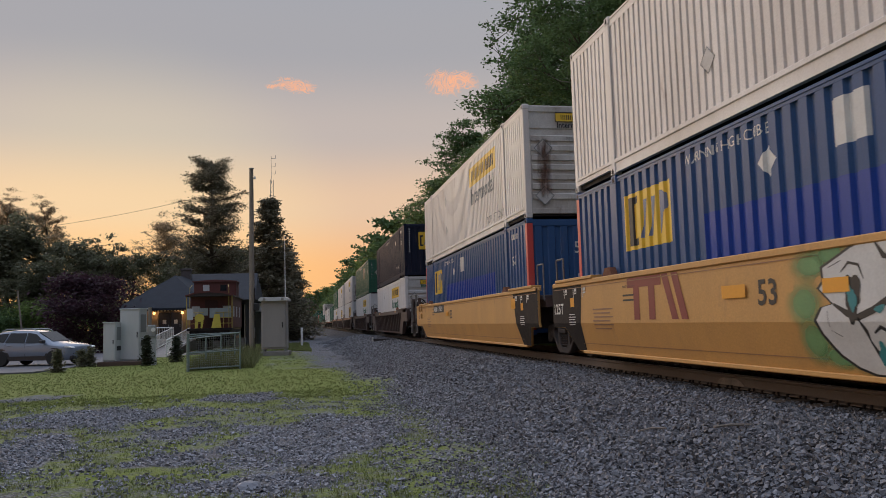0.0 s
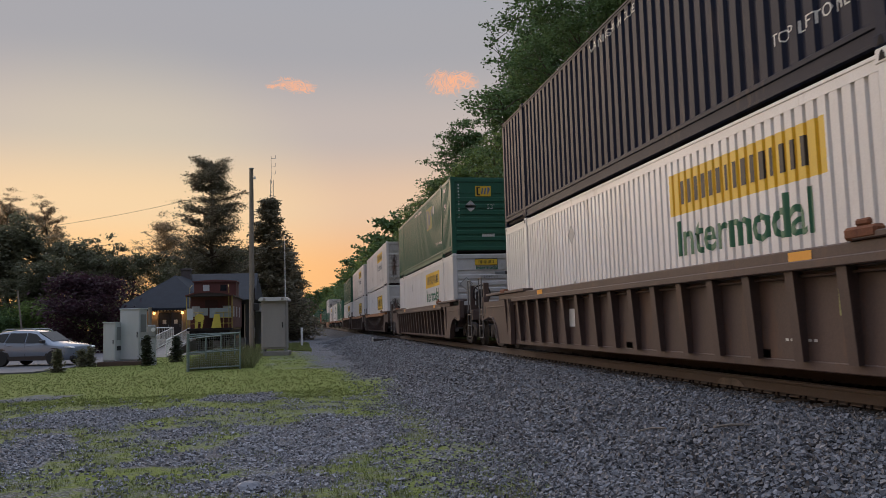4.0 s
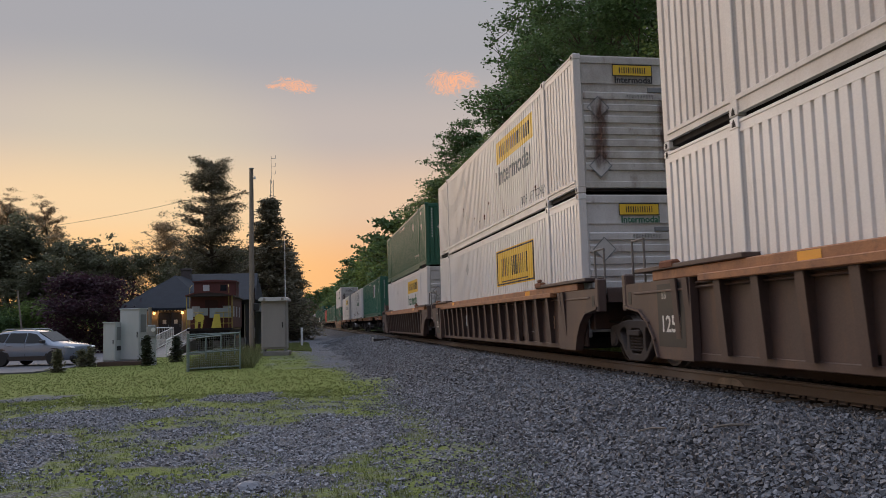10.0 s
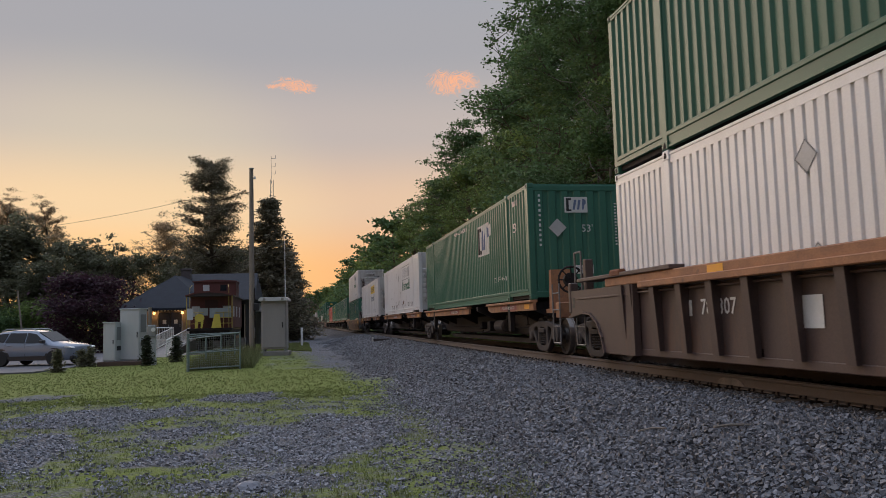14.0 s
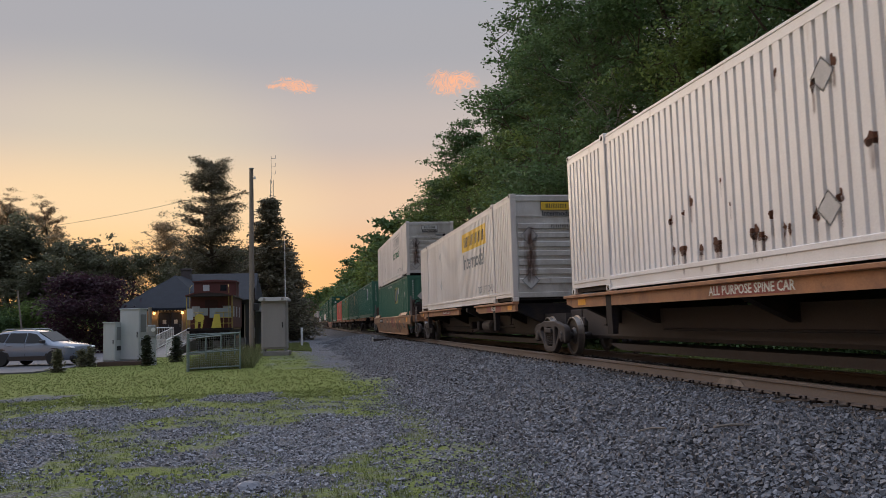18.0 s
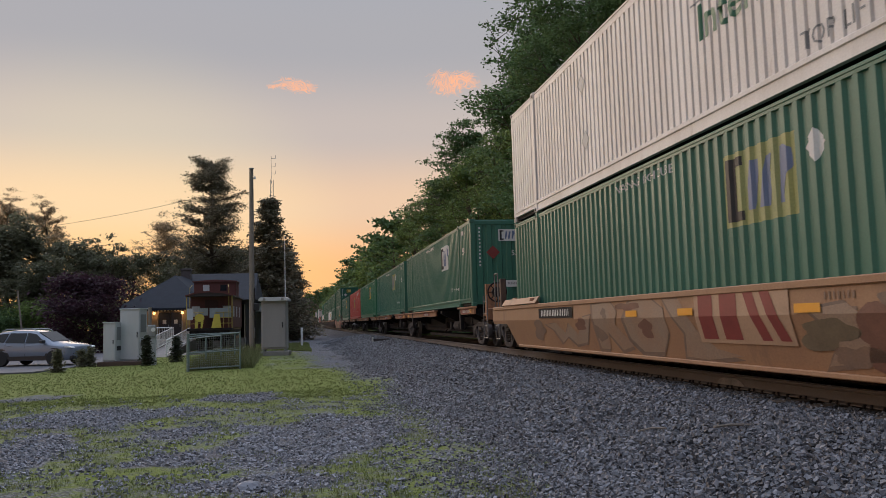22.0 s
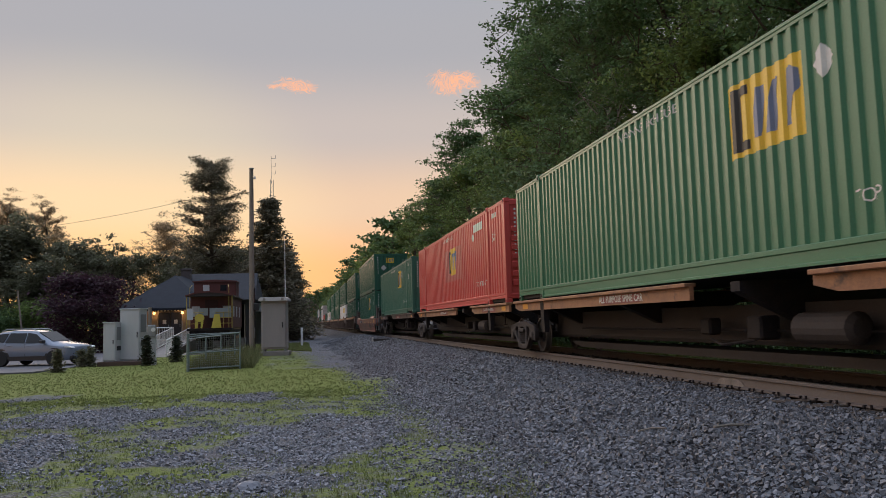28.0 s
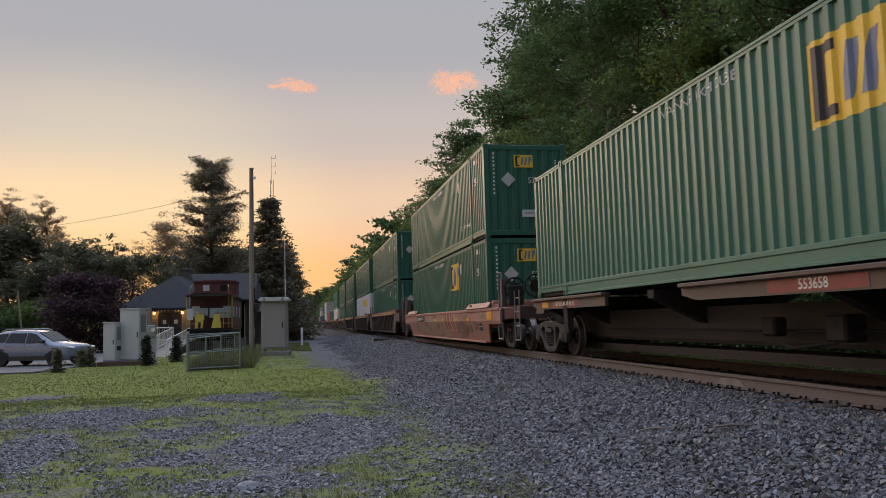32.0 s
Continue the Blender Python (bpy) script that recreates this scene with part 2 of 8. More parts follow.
DIRT = (0.10, 0.075, 0.06)
RUST = (0.13, 0.045, 0.02)
M = {
    "white": mat("white_paint", (0.72, 0.71, 0.71), 0.36, vary=0.16, scale=0.9, streak=5, bump=0.05, tint=(0.42, 0.38, 0.34), stain=(0.33, 0.27, 0.22), stain_at=(0.62, 0.82)),
    "cream": mat("old_white_paint", (0.71, 0.675, 0.65), 0.5, vary=0.25, scale=0.9, streak=5, bump=0.06, tint=(0.36, 0.30, 0.26), stain=(0.20, 0.12, 0.08), stain_at=(0.64, 0.80)),
    # near end walls: road grime, plus their shade as a darker base colour
    "whiteend": mat("grimed_and_shaded_white_paint", (0.56, 0.555, 0.56), 0.5, vary=0.3, scale=1.6, streak=2, bump=0.05, tint=(0.34, 0.31, 0.29), stain=(0.22, 0.17, 0.14), stain_at=(0.60, 0.85)),
    "creamend": mat("grimy_and_shaded_old_white_paint", (0.54, 0.525, 0.50), 0.55, vary=0.4, scale=1.6, streak=2, bump=0.06, tint=(0.26, 0.22, 0.19), stain=(0.14, 0.085, 0.06), stain_at=(0.58, 0.82)),
    "green": mat("green_paint", (0.034, 0.120, 0.078), 0.38, vary=0.2, scale=0.7, streak=4, bump=0.05, tint=(0.03, 0.085, 0.06), stain=(0.07, 0.09, 0.07), stain_at=(0.62, 0.85), spec=0.3),
    "leafgreen": mat("light_green_paint", (0.05, 0.175, 0.095), 0.38, vary=0.2, scale=0.7, streak=4, bump=0.05, tint=(0.05, 0.15, 0.08), stain=(0.09, 0.13, 0.09), stain_at=(0.62, 0.85), spec=0.3),
    "midgreen": mat("mid_green_paint", (0.050, 0.155, 0.110), 0.38, vary=0.2, scale=0.7, streak=4, bump=0.05, tint=(0.035, 0.10, 0.065), stain=(0.07, 0.10, 0.08), stain_at=(0.62, 0.85), spec=0.3),
    "navy": mat("navy_paint", (0.011, 0.017, 0.038), 0.5, vary=0.2, scale=0.7, streak=4, bump=0.05, tint=(0.04, 0.035, 0.045), stain=(0.08, 0.06, 0.06), spec=0.12),
    "blue": mat("blue_paint", (0.035, 0.085, 0.20), 0.36, vary=0.2, scale=0.7, streak=4, bump=0.05, tint=(0.05, 0.10, 0.24), stain=(0.10, 0.12, 0.20), spec=0.12),
    "freshblue": mat("fresh_blue_paint", (0.018, 0.055, 0.30), 0.30, vary=0.2, scale=0.7, streak=4, bump=0.04, tint=(0.03, 0.08, 0.28), spec=0.12),
    "red": mat("red_paint", (0.56, 0.072, 0.062), 0.42, vary=0.2, scale=0.7, streak=4, bump=0.05, tint=(0.42, 0.085, 0.075), stain=(0.38, 0.14, 0.12), spec=0.3),
    "yellow": mat("yellow_decal", (0.75, 0.48, 0.03), 0.5, vary=0.15, scale=1.5, streak=3, bump=0.03, tint=(0.55, 0.36, 0.06)),
    "darkgreen": mat("lettering_green", (0.02, 0.13, 0.07), 0.5, vary=0.15, bump=0),
    "black": mat("black_paint", (0.018, 0.018, 0.02), 0.55, vary=0.2, bump=0.05),
    "letter": mat("white_lettering", (0.62, 0.62, 0.60), 0.55, vary=0.15, bump=0),
    "bluemark": mat("blue_lettering", (0.13, 0.17, 0.28), 0.5, vary=0.15, bump=0),
    "plum": mat("faded_red_lettering", (0.22, 0.035, 0.03), 0.55, vary=0.2, bump=0),
    "gold": mat("ochre_paint", (0.56, 0.30, 0.085), 0.55, vary=0.3, scale=0.8, streak=3, bump=0.06, tint=(0.40, 0.22, 0.075), stain=(0.20, 0.12, 0.07), stain_at=(0.60, 0.85)),
    "peach": mat("faded_orange_paint", (0.33, 0.185, 0.095), 0.6, vary=0.35, scale=0.8, streak=3, bump=0.06, tint=(0.25, 0.125, 0.07), stain=(0.16, 0.09, 0.06), stain_at=(0.55, 0.80)),
    "brown": mat("brown_paint", (0.084, 0.054, 0.046), 0.6, vary=0.4, scale=0.9, streak=3, bump=0.08, tint=(0.055, 0.037, 0.034), stain=(0.14, 0.075, 0.045), stain_at=(0.55, 0.8)),
    "pink": mat("faded_red_oxide", (0.34, 0.15, 0.11), 0.6, vary=0.3, scale=0.9, streak=3, bump=0.08, tint=(0.22, 0.11, 0.09), stain=(0.12, 0.07, 0.055), stain_at=(0.55, 0.8)),
    "rustsill": mat("rusty_sill", (0.36, 0.165, 0.075), 0.7, vary=0.4, scale=2.0, streak=1, bump=0.15, tint=(0.15, 0.075, 0.05), stain=(0.10, 0.06, 0.045)),
    "grime": mat("grimy_steel", (0.018, 0.017, 0.020), 0.7, vary=0.4, scale=4, bump=0.2, tint=(0.04, 0.031, 0.026), spec=0.12),
    "truck": mat("dusty_cast_steel", (0.058, 0.051, 0.050), 0.75, vary=0.4, scale=4, bump=0.2, tint=(0.055, 0.046, 0.043), spec=0.15),
    "wheel": mat("wheel_steel", (0.06, 0.05, 0.045), 0.5, metal=0.4, vary=0.3, scale=5, bump=0.1),
    "tread": mat("worn_wheel_tread", (0.19, 0.17, 0.155), 0.42, metal=0.7, vary=0.3, scale=6, bump=0.05),
    "rail": mat("rusty_rail", (0.125, 0.105, 0.095), 0.75, vary=0.35, scale=3, bump=0.15, fine=60, tint=(0.105, 0.082, 0.068)),
    "railhead": mat("worn_railhead", (0.33, 0.30, 0.28), 0.3, metal=0.9, vary=0.2, bump=0.03),
    "tie": mat("creosoted_wood", (0.075, 0.055, 0.042), 0.9, vary=0.5, scale=6, bump=0.4),
    "stone": mat("ballast_stone", (0.105, 0.109, 0.122), 0.6, vary=0.22, scale=8, bump=0.12, fine=80, island=0.75, tint=(0.075, 0.07, 0.07)),
    "gravel": mat("lot_gravel_stone", (0.185, 0.19, 0.21), 0.7, vary=0.22, scale=8, bump=0.12, fine=80, island=0.7, tint=(0.11, 0.105, 0.10)),
    # ballast stone again, with the shade under the train in its colour
    "shadestone": mat("shade_darkened_ballast_stone", (0.035, 0.032, 0.031), 0.8, vary=0.3, scale=8, bump=0.1, fine=80, island=0.6, tint=(0.02, 0.019, 0.018)),
    "bark": mat("bark", (0.10, 0.075, 0.055), 0.9, vary=0.5, scale=3, streak=3, bump=0.6, fine=20),
    "leaf": leafy("leaves", (0.118, 0.190, 0.072), (0.066, 0.110, 0.046)),
    "leaf2": leafy("yellow_green_leaves", (0.170, 0.235, 0.066), (0.105, 0.150, 0.050)),
    # pine and spruce: backlight and haze are painted in as a lighter brown
    "needle": leafy("backlight_tinted_needles", (0.20, 0.175, 0.115), (0.13, 0.118, 0.08)),
    "evergreen": leafy("dark_evergreen_needles", (0.060, 0.070, 0.045), (0.04, 0.046, 0.032)),
    # paler, browner leaves: evening haze is put into the colour
    "leafhaze": leafy("haze_tinted_leaves", (0.16, 0.16, 0.095), (0.105, 0.11, 0.068)),
    # orange sunset backlight is mixed into this leaf colour
    "leafthin": leafy("backlight_tinted_leaves", (0.42, 0.31, 0.19), (0.32, 0.24, 0.15), 0.6),
    "leafred": leafy("purple_leaves", (0.062, 0.028, 0.040), (0.038, 0.021, 0.030)),
    "blade": mat("grass_blades", (0.150, 0.190, 0.045), 0.7, vary=0.35, scale=0.6, bump=0, island=0.25, tint=(0.20, 0.195, 0.065)),
    "weed": mat("tall_weed_blades", (0.12, 0.145, 0.045), 0.8, vary=0.4, scale=1.5, bump=0, island=0.5, tint=(0.17, 0.15, 0.075)),
    "grey": mat("grey_cabinet_paint", (0.50, 0.52, 0.53), 0.5, vary=0.12, scale=2, streak=3, bump=0.03, stain=(0.3, 0.29, 0.26), stain_at=(0.66, 0.9)),
    "alu": mat("brushed_aluminium", (0.31, 0.288, 0.272), 0.5, metal=0.0, vary=0.12, scale=2, streak=4, bump=0.03),
    "concrete": mat("concrete", (0.26, 0.24, 0.22), 0.9, vary=0.25, scale=3, bump=0.3),
    "asphalt": mat("asphalt", (0.12, 0.12, 0.128), 0.85, vary=0.3, scale=1.2, bump=0.2, fine=120),
    "polewood": mat("weathered_pole_wood", (0.26, 0.22, 0.18), 0.9, vary=0.35, scale=4, streak=8, bump=0.3),
    "slate": mat("slate_shingles", (0.018, 0.022, 0.030), 0.95, vary=0.3, scale=2, bump=0.3, fine=14),
    "stucco": mat("tan_stucco", (0.36, 0.27, 0.17), 0.9, vary=0.15, scale=2, bump=0.2),
    "trimwhite": mat("white_trim_paint", (0.72, 0.72, 0.70), 0.5, vary=0.1, bump=0.02),
    "maroon": mat("maroon_wood_paint", (0.105, 0.028, 0.024), 0.6, vary=0.25, scale=2, streak=3, bump=0.06),
    "figure": mat("yellow_board_paint", (0.55, 0.45, 0.07), 0.6, vary=0.12, bump=0.02),
    "yellowrail": mat("yellow_rail_paint", (0.40, 0.30, 0.07), 0.6, vary=0.2, bump=0.02),
    "galv": mat("galvanised_steel", (0.36, 0.38, 0.38), 0.5, metal=0.6, vary=0.2, scale=4, bump=0.04),
    "galvold": mat("worn_handrail_steel", (0.20, 0.19, 0.185), 0.55, metal=0.3, vary=0.4, scale=6, bump=0.05, tint=(0.09, 0.08, 0.075)),
    "bluegrey": mat("blue_grey_fence_paint", (0.16, 0.21, 0.20), 0.6, vary=0.25, scale=4, bump=0.05, stain=(0.30, 0.30, 0.26)),
    "silver": mat("silver_car_paint", (0.20, 0.235, 0.29), 0.25, metal=0.15, vary=0.06, bump=0),
    "plastic": mat("black_plastic", (0.02, 0.02, 0.022), 0.5, vary=0.1, bump=0.02),
    "tyre": mat("tyre_rubber", (0.02, 0.02, 0.02), 0.85, vary=0.2, bump=0.1),
    "carglass": mat("dark_car_glass", (0.012, 0.014, 0.016), 0.06, vary=0.0, bump=0, spec=0.25),
    "fadegold": mat("sun_bleached_yellow_decal", (0.30, 0.30, 0.10), 0.5, vary=0.3, scale=1.5, streak=3, bump=0.03, tint=(0.20, 0.24, 0.11)),
    "paleplate": mat("pale_placard", (0.50, 0.49, 0.48), 0.55, vary=0.2, scale=3, bump=0.02),
    "chip": mat("bare_rust_chip", (0.070, 0.026, 0.014), 0.9, vary=0.5, scale=9, bump=0.2, tint=(0.13, 0.05, 0.022)),
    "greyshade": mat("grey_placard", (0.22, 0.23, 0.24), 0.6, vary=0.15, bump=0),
    "smear": rusty_smear(), "smear_side": rusty_smear("Y"),
    "tag_grey": mat("grey_spray_paint", (0.27, 0.195, 0.14), 0.6, vary=0.45, scale=1.4, bump=0, tint=(0.29, 0.165, 0.095)),
    "tag_dark": mat("dark_spray_paint", (0.15, 0.105, 0.08), 0.6, vary=0.45, scale=1.4, bump=0, tint=(0.23, 0.135, 0.085)),
    "tag_maroon": mat("maroon_spray_paint", (0.19, 0.085, 0.055), 0.6, vary=0.4, scale=2, bump=0),
    "tag_moss": mat("moss_spray_paint", (0.17, 0.125, 0.075), 0.6, vary=0.4, scale=2, bump=0),
    "rust": mat("rust_patch", (0.12, 0.042, 0.022), 0.9, vary=0.4, scale=6, bump=0.2, tint=(0.22, 0.09, 0.04)),
    "amber": mat("amber_reflector", (0.75, 0.33, 0.02), 0.4, vary=0.1, bump=0),
    "spray_white": mat("white_spray_paint", (0.62, 0.62, 0.60), 0.6, vary=0.2, scale=2, bump=0),
    "spray_teal": mat("teal_spray_paint", (0.03, 0.22, 0.24), 0.6, vary=0.2, bump=0),
    "graff": mat("faded_spray_paint", (0.42, 0.27, 0.17), 0.6, vary=0.3, scale=2, bump=0, tint=(0.30, 0.19, 0.12)),
    "graff2": mat("old_dark_spray_paint", (0.24, 0.135, 0.085), 0.6, vary=0.35, scale=2, bump=0, tint=(0.32, 0.18, 0.10)),
    "lamp": glowing("lamp_glass", (1.0, 0.52, 0.16), 3.0),
}


# ------------------------------------------------------------------ mesh building
class Build:
    """Collects plain geometry for one mesh."""

    def __init__(self):
        self.v, self.f, self.mi = [], [], []

    def add(self, vs, fs, mi=0):
        n = len(self.v)
        self.v += [tuple(p) for p in vs]
        self.f += [tuple(n + i for i in f) for f in fs]
        self.mi += [mi] * len(fs)
        return self

    def box(self, x0, x1, y0, y1, z0, z1, ch=0.0, mi=0):
        if ch <= 0:
            vs = [(x, y, z) for x in (x0, x1) for y in (y0, y1) for z in (z0, z1)]
            fs = [(0, 1, 3, 2), (4, 6, 7, 5), (0, 4, 5, 1), (2, 3, 7, 6), (0, 2, 6, 4), (1, 5, 7, 3)]
            return self.add(vs, fs, mi)
        vs = []
        lo, hi = (x0, y0, z0), (x1, y1, z1)
        idx = {}
        for sx in (0, 1):
            for sy in (0, 1):
                for sz in (0, 1):
                    s = (sx, sy, sz)
                    for a in range(3):
                        p = []
                        for k in range(3):
                            e = hi[k] if s[k] else lo[k]
                            if k != a:
                                e += -ch if s[k] else ch
                            p.append(e)
                        idx[(s, a)] = len(vs)
                        vs.append(p)
        fs = []
        for a in range(3):
            b, c = (a + 1) % 3, (a + 2) % 3
            for sa in (0, 1):
                q = []
                for sb, sc in ((0, 0), (1, 0), (1, 1), (0, 1)):
                    s = [0, 0, 0]
                    s[a], s[b], s[c] = sa, sb, sc
                    q.append(idx[(tuple(s), a)])
                fs.append(q if sa else q[::-1])
            for sb in (0, 1):
                for sc in (0, 1):
                    q = []
                    for sa in (0, 1):
                        s = [0, 0, 0]
                        s[a], s[b], s[c] = sa, sb, sc
                        q.append((idx[(tuple(s), b)], idx[(tuple(s), c)]))
                    e = [q[0][0], q[1][0], q[1][1], q[0][1]]
                    fs.append(e if sb != sc else e[::-1])
        for s in [(i, j, k) for i in (0, 1) for j in (0, 1) for k in (0, 1)]:
            t = [idx[(s, a)] for a in range(3)]
            fs.append(t if sum(s) % 2 else t[::-1])
        return self.add(vs, fs, mi)

    def cyl(self, p0, p1, r0, r1=None, n=12, caps=True, mi=0):
        r1 = r0 if r1 is None else r1
        a, b = Vector(p0), Vector(p1)
        d = (b - a).normalized()
        u = d.orthogonal().normalized()
        w = d.cross(u)
        vs = []
        for c, r in ((a, r0), (b, r1)):
            for i in range(n):
                t = 2 * math.pi * i / n
                vs.append(c + u * (r * math.cos(t)) + w * (r * math.sin(t)))
        fs = [(i, (i + 1) % n, n + (i + 1) % n, n + i) for i in range(n)]
        if caps:
            fs += [tuple(range(n))[::-1], tuple(range(n, 2 * n))]
        return self.add(vs, fs, mi)

    def path(self, pts, r, n=6, mi=0):
        for a, b in zip(pts, pts[1:]):
            self.cyl(a, b, r, r, n, True, mi)
        return self

    def prism(self, poly, axis, a, b, mi=0):
        """A polygon, in the two other axes in order, drawn out along one axis from a to b."""
        def at(p, d):
            q = list(p)
            q.insert(axis, d)
            return q
        n = len(poly)
        vs = [at(p, a) for p in poly] + [at(p, b) for p in poly]
        fs = [(i, (i + 1) % n, n + (i + 1) % n, n + i) for i in range(n)] + [tuple(range(n))[::-1], tuple(range(n, 2 * n))]
        return self.add(vs, fs, mi)

    def lathe(self, prof, n=20, axis=0, centre=(0, 0, 0), mi=0):
        """A profile of (along, radius), turned round the axis."""
        vs = []
        o = [k for k in range(3) if k != axis]
        for d, r in prof:
            for i in range(n):
                t = 2 * math.pi * i / n
                q = [0, 0, 0]
                q[axis], q[o[0]], q[o[1]] = d, r * math.cos(t), r * math.sin(t)
                vs.append([q[k] + centre[k] for k in range(3)])
        fs = []
        for j in range(len(prof) - 1):
            for i in range(n):
                fs.append((j * n + i, j * n + (i + 1) % n, (j + 1) * n + (i + 1) % n, (j + 1) * n + i))
        fs += [tuple(range(n)), tuple(range((len(prof) - 1) * n, len(prof) * n))]
        return self.add(vs, fs, mi)

    def moved(self, m):
        self.v = [tuple(m @ Vector(p)) for p in self.v]
        return self

    def mesh(self, name, mats, smooth=False):
        me = bpy.data.meshes.new(name)
        me.from_pydata(self.v, [], self.f)
        for m in mats:
            me.materials.append(m)
        if len(mats) > 1:
            me.polygons.foreach_set("material_index", self.mi)
        bm = bmesh.new()
        bm.from_mesh(me)
        bmesh.ops.recalc_face_normals(bm, faces=bm.faces)
        bm.to_mesh(me)
        bm.free()
        if smooth:
            me.polygons.foreach_set("use_smooth", [True] * len(me.polygons))
        return me


def part(name, build, material, parent=None, label="", smooth=False, at=None):
    """One mesh object, under a thing or a part."""
    mats = material if isinstance(material, (list, tuple)) else [material]
    me = build if isinstance(build, bpy.types.Mesh) else build.mesh(name, mats, smooth)
    ob = new(name, me)
    if parent is not None:
        ob.parent = parent
    if at is not None:
        ob.matrix_basis = at
    if label:
        ob["label"] = label
    return ob


def thing(name, m, label, category, group="", kind=""):
    ob = new(name)
    ob.empty_display_size = 0.2
    ob.matrix_basis = m
    return tagged(ob, label, category, group, kind)


def words(text, size, material, name="lettering", bold=0.0):
    """Flat lettering as a mesh in its own xy plane, centred."""
    cu = bpy.data.curves.new(name, "FONT")
    cu.body, cu.size, cu.align_x, cu.align_y, cu.offset, cu.resolution_u = text, size, "CENTER", "CENTER", bold, 2
    tmp = bpy.data.objects.new(name, cu)
    scene.collection.objects.link(tmp)
    dg = bpy.context.evaluated_depsgraph_get()
    me = bpy.data.meshes.new_from_object(tmp.evaluated_get(dg))
    bpy.data.objects.remove(tmp)
    me.materials.clear()
    me.materials.append(material)
    return me


# ------------------------------------------------------------------ ground, track bed and rails
def smooth01(a, b, x):
    t = min(1.0, max(0.0, (x - a) / (b - a)))
    return t * t * (3 - 2 * t)


def ground_z(x, y):
    """The lot is flat; the bed rises to the track; past it a ditch and a wooded bank."""
    z = GROUND_Z
    rise = smooth01(1.2, 5.1, x) * 0.53
    z += rise
    if x > 8.6:
        z += -0.30 * smooth01(8.6, 10.0, x) + 6.0 * smooth01(11.0, 32.0, x)
    lift = math.exp(-((x + 1.5) / 3.2) ** 2 - ((y - 41) / 7.0) ** 2) * 0.30
    z += lift
    roll = noise.noise((x * 0.35, y * 0.35, 0.0)) * 0.035 + noise.noise((x * 1.3, y * 1.3, 4.0)) * 0.012
    if 5.0 < x < 8.5:
        roll *= 0.2
    return z + roll


def ground_material():
    m = bpy.data.materials.new("gravel_and_grass")
    m.use_nodes = True
    nd, ln = m.node_tree.nodes, m.node_tree.links
    b = nd["Principled BSDF"]
    b.inputs["Roughness"].default_value = 0.95
    b.inputs["Specular IOR Level"].default_value = 0.2
    geo = nd.new("ShaderNodeNewGeometry")
    pos = geo.outputs["Position"]

    def tex(kind, scale, detail=4, rough=0.6):
        n = nd.new(kind)
        n.inputs["Scale"].default_value = scale
        if kind == "ShaderNodeTexNoise":
            n.inputs["Detail"].default_value, n.inputs["Roughness"].default_value = detail, rough
        ln.new(pos, n.inputs["Vector"])
        return n

    def ranged(sock, a, b2, lo=0.0, hi=1.0):
        r = nd.new("ShaderNodeMapRange")
        r.interpolation_type = "SMOOTHSTEP"
        for k, v in (("From Min", a), ("From Max", b2), ("To Min", lo), ("To Max", hi)):
            r.inputs[k].default_value = v
        ln.new(sock, r.inputs["Value"])
        return r.outputs["Result"]

    def mixed(fac, c1, c2):
        x = nd.new("ShaderNodeMixRGB")
        for k, v in (("Fac", fac), ("Color1", c1), ("Color2", c2)):
            if isinstance(v, tuple):
                x.inputs[k].default_value = (*v, 1)
            elif isinstance(v, float):
                x.inputs[k].default_value = v
            else:
                ln.new(v, x.inputs[k])
        return x.outputs["Color"]

    def arith(op, a, b2):
        x = nd.new("ShaderNodeMath")
        x.operation = op
        for i, v in enumerate((a, b2)):
            if isinstance(v, float):
                x.inputs[i].default_value = v
            else:
                ln.new(v, x.inputs[i])
        return x.outputs[0]

    stones = tex("ShaderNodeTexVoronoi", 22)
    grav = mixed(ranged(stones.outputs["Distance"], 0.1, 0.6), (0.29, 0.298, 0.325), (0.07, 0.071, 0.076))
    tone = tex("ShaderNodeTexNoise", 0.8, 5)
    grav = mixed(ranged(tone.outputs["Fac"], 0.42, 0.7, 0.0, 0.6), grav, (0.10, 0.085, 0.078))
    # ground under the ballast darkened: shade between the stones put into its colour
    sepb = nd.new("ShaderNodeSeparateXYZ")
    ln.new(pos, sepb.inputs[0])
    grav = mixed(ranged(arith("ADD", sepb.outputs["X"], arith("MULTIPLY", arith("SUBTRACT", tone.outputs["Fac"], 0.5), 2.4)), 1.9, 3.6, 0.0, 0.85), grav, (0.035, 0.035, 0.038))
    gfine = tex("ShaderNodeTexNoise", 30, 4)
    gpatch = tex("ShaderNodeTexNoise", 0.55, 6, 0.65)
    green = mixed(gfine.outputs["Fac"], (0.090, 0.122, 0.026), (0.195, 0.220, 0.050))
    dry = tex("ShaderNodeTexNoise", 1.7, 4)
    green = mixed(ranged(dry.outputs["Fac"], 0.5, 0.75, 0.0, 0.6), green, (0.165, 0.175, 0.05))
    # how green: from the plan's lawn and strips
    sepx = nd.new("ShaderNodeSeparateXYZ")
    ln.new(pos, sepx.inputs[0])
    attr = nd.new("ShaderNodeAttribute")
    attr.attribute_name = "lawn"
    want = arith("ADD", attr.outputs["Fac"], arith("MULTIPLY", arith("SUBTRACT", gpatch.outputs["Fac"], 0.5), 1.0))
    gmid = tex("ShaderNodeTexNoise", 5.0, 5, 0.7)
    want = arith("ADD", want, arith("MULTIPLY", arith("SUBTRACT", gmid.outputs["Fac"], 0.5), 1.15))
    want = arith("ADD", want, arith("MULTIPLY", arith("SUBTRACT", gfine.outputs["Fac"], 0.5), 0.5))
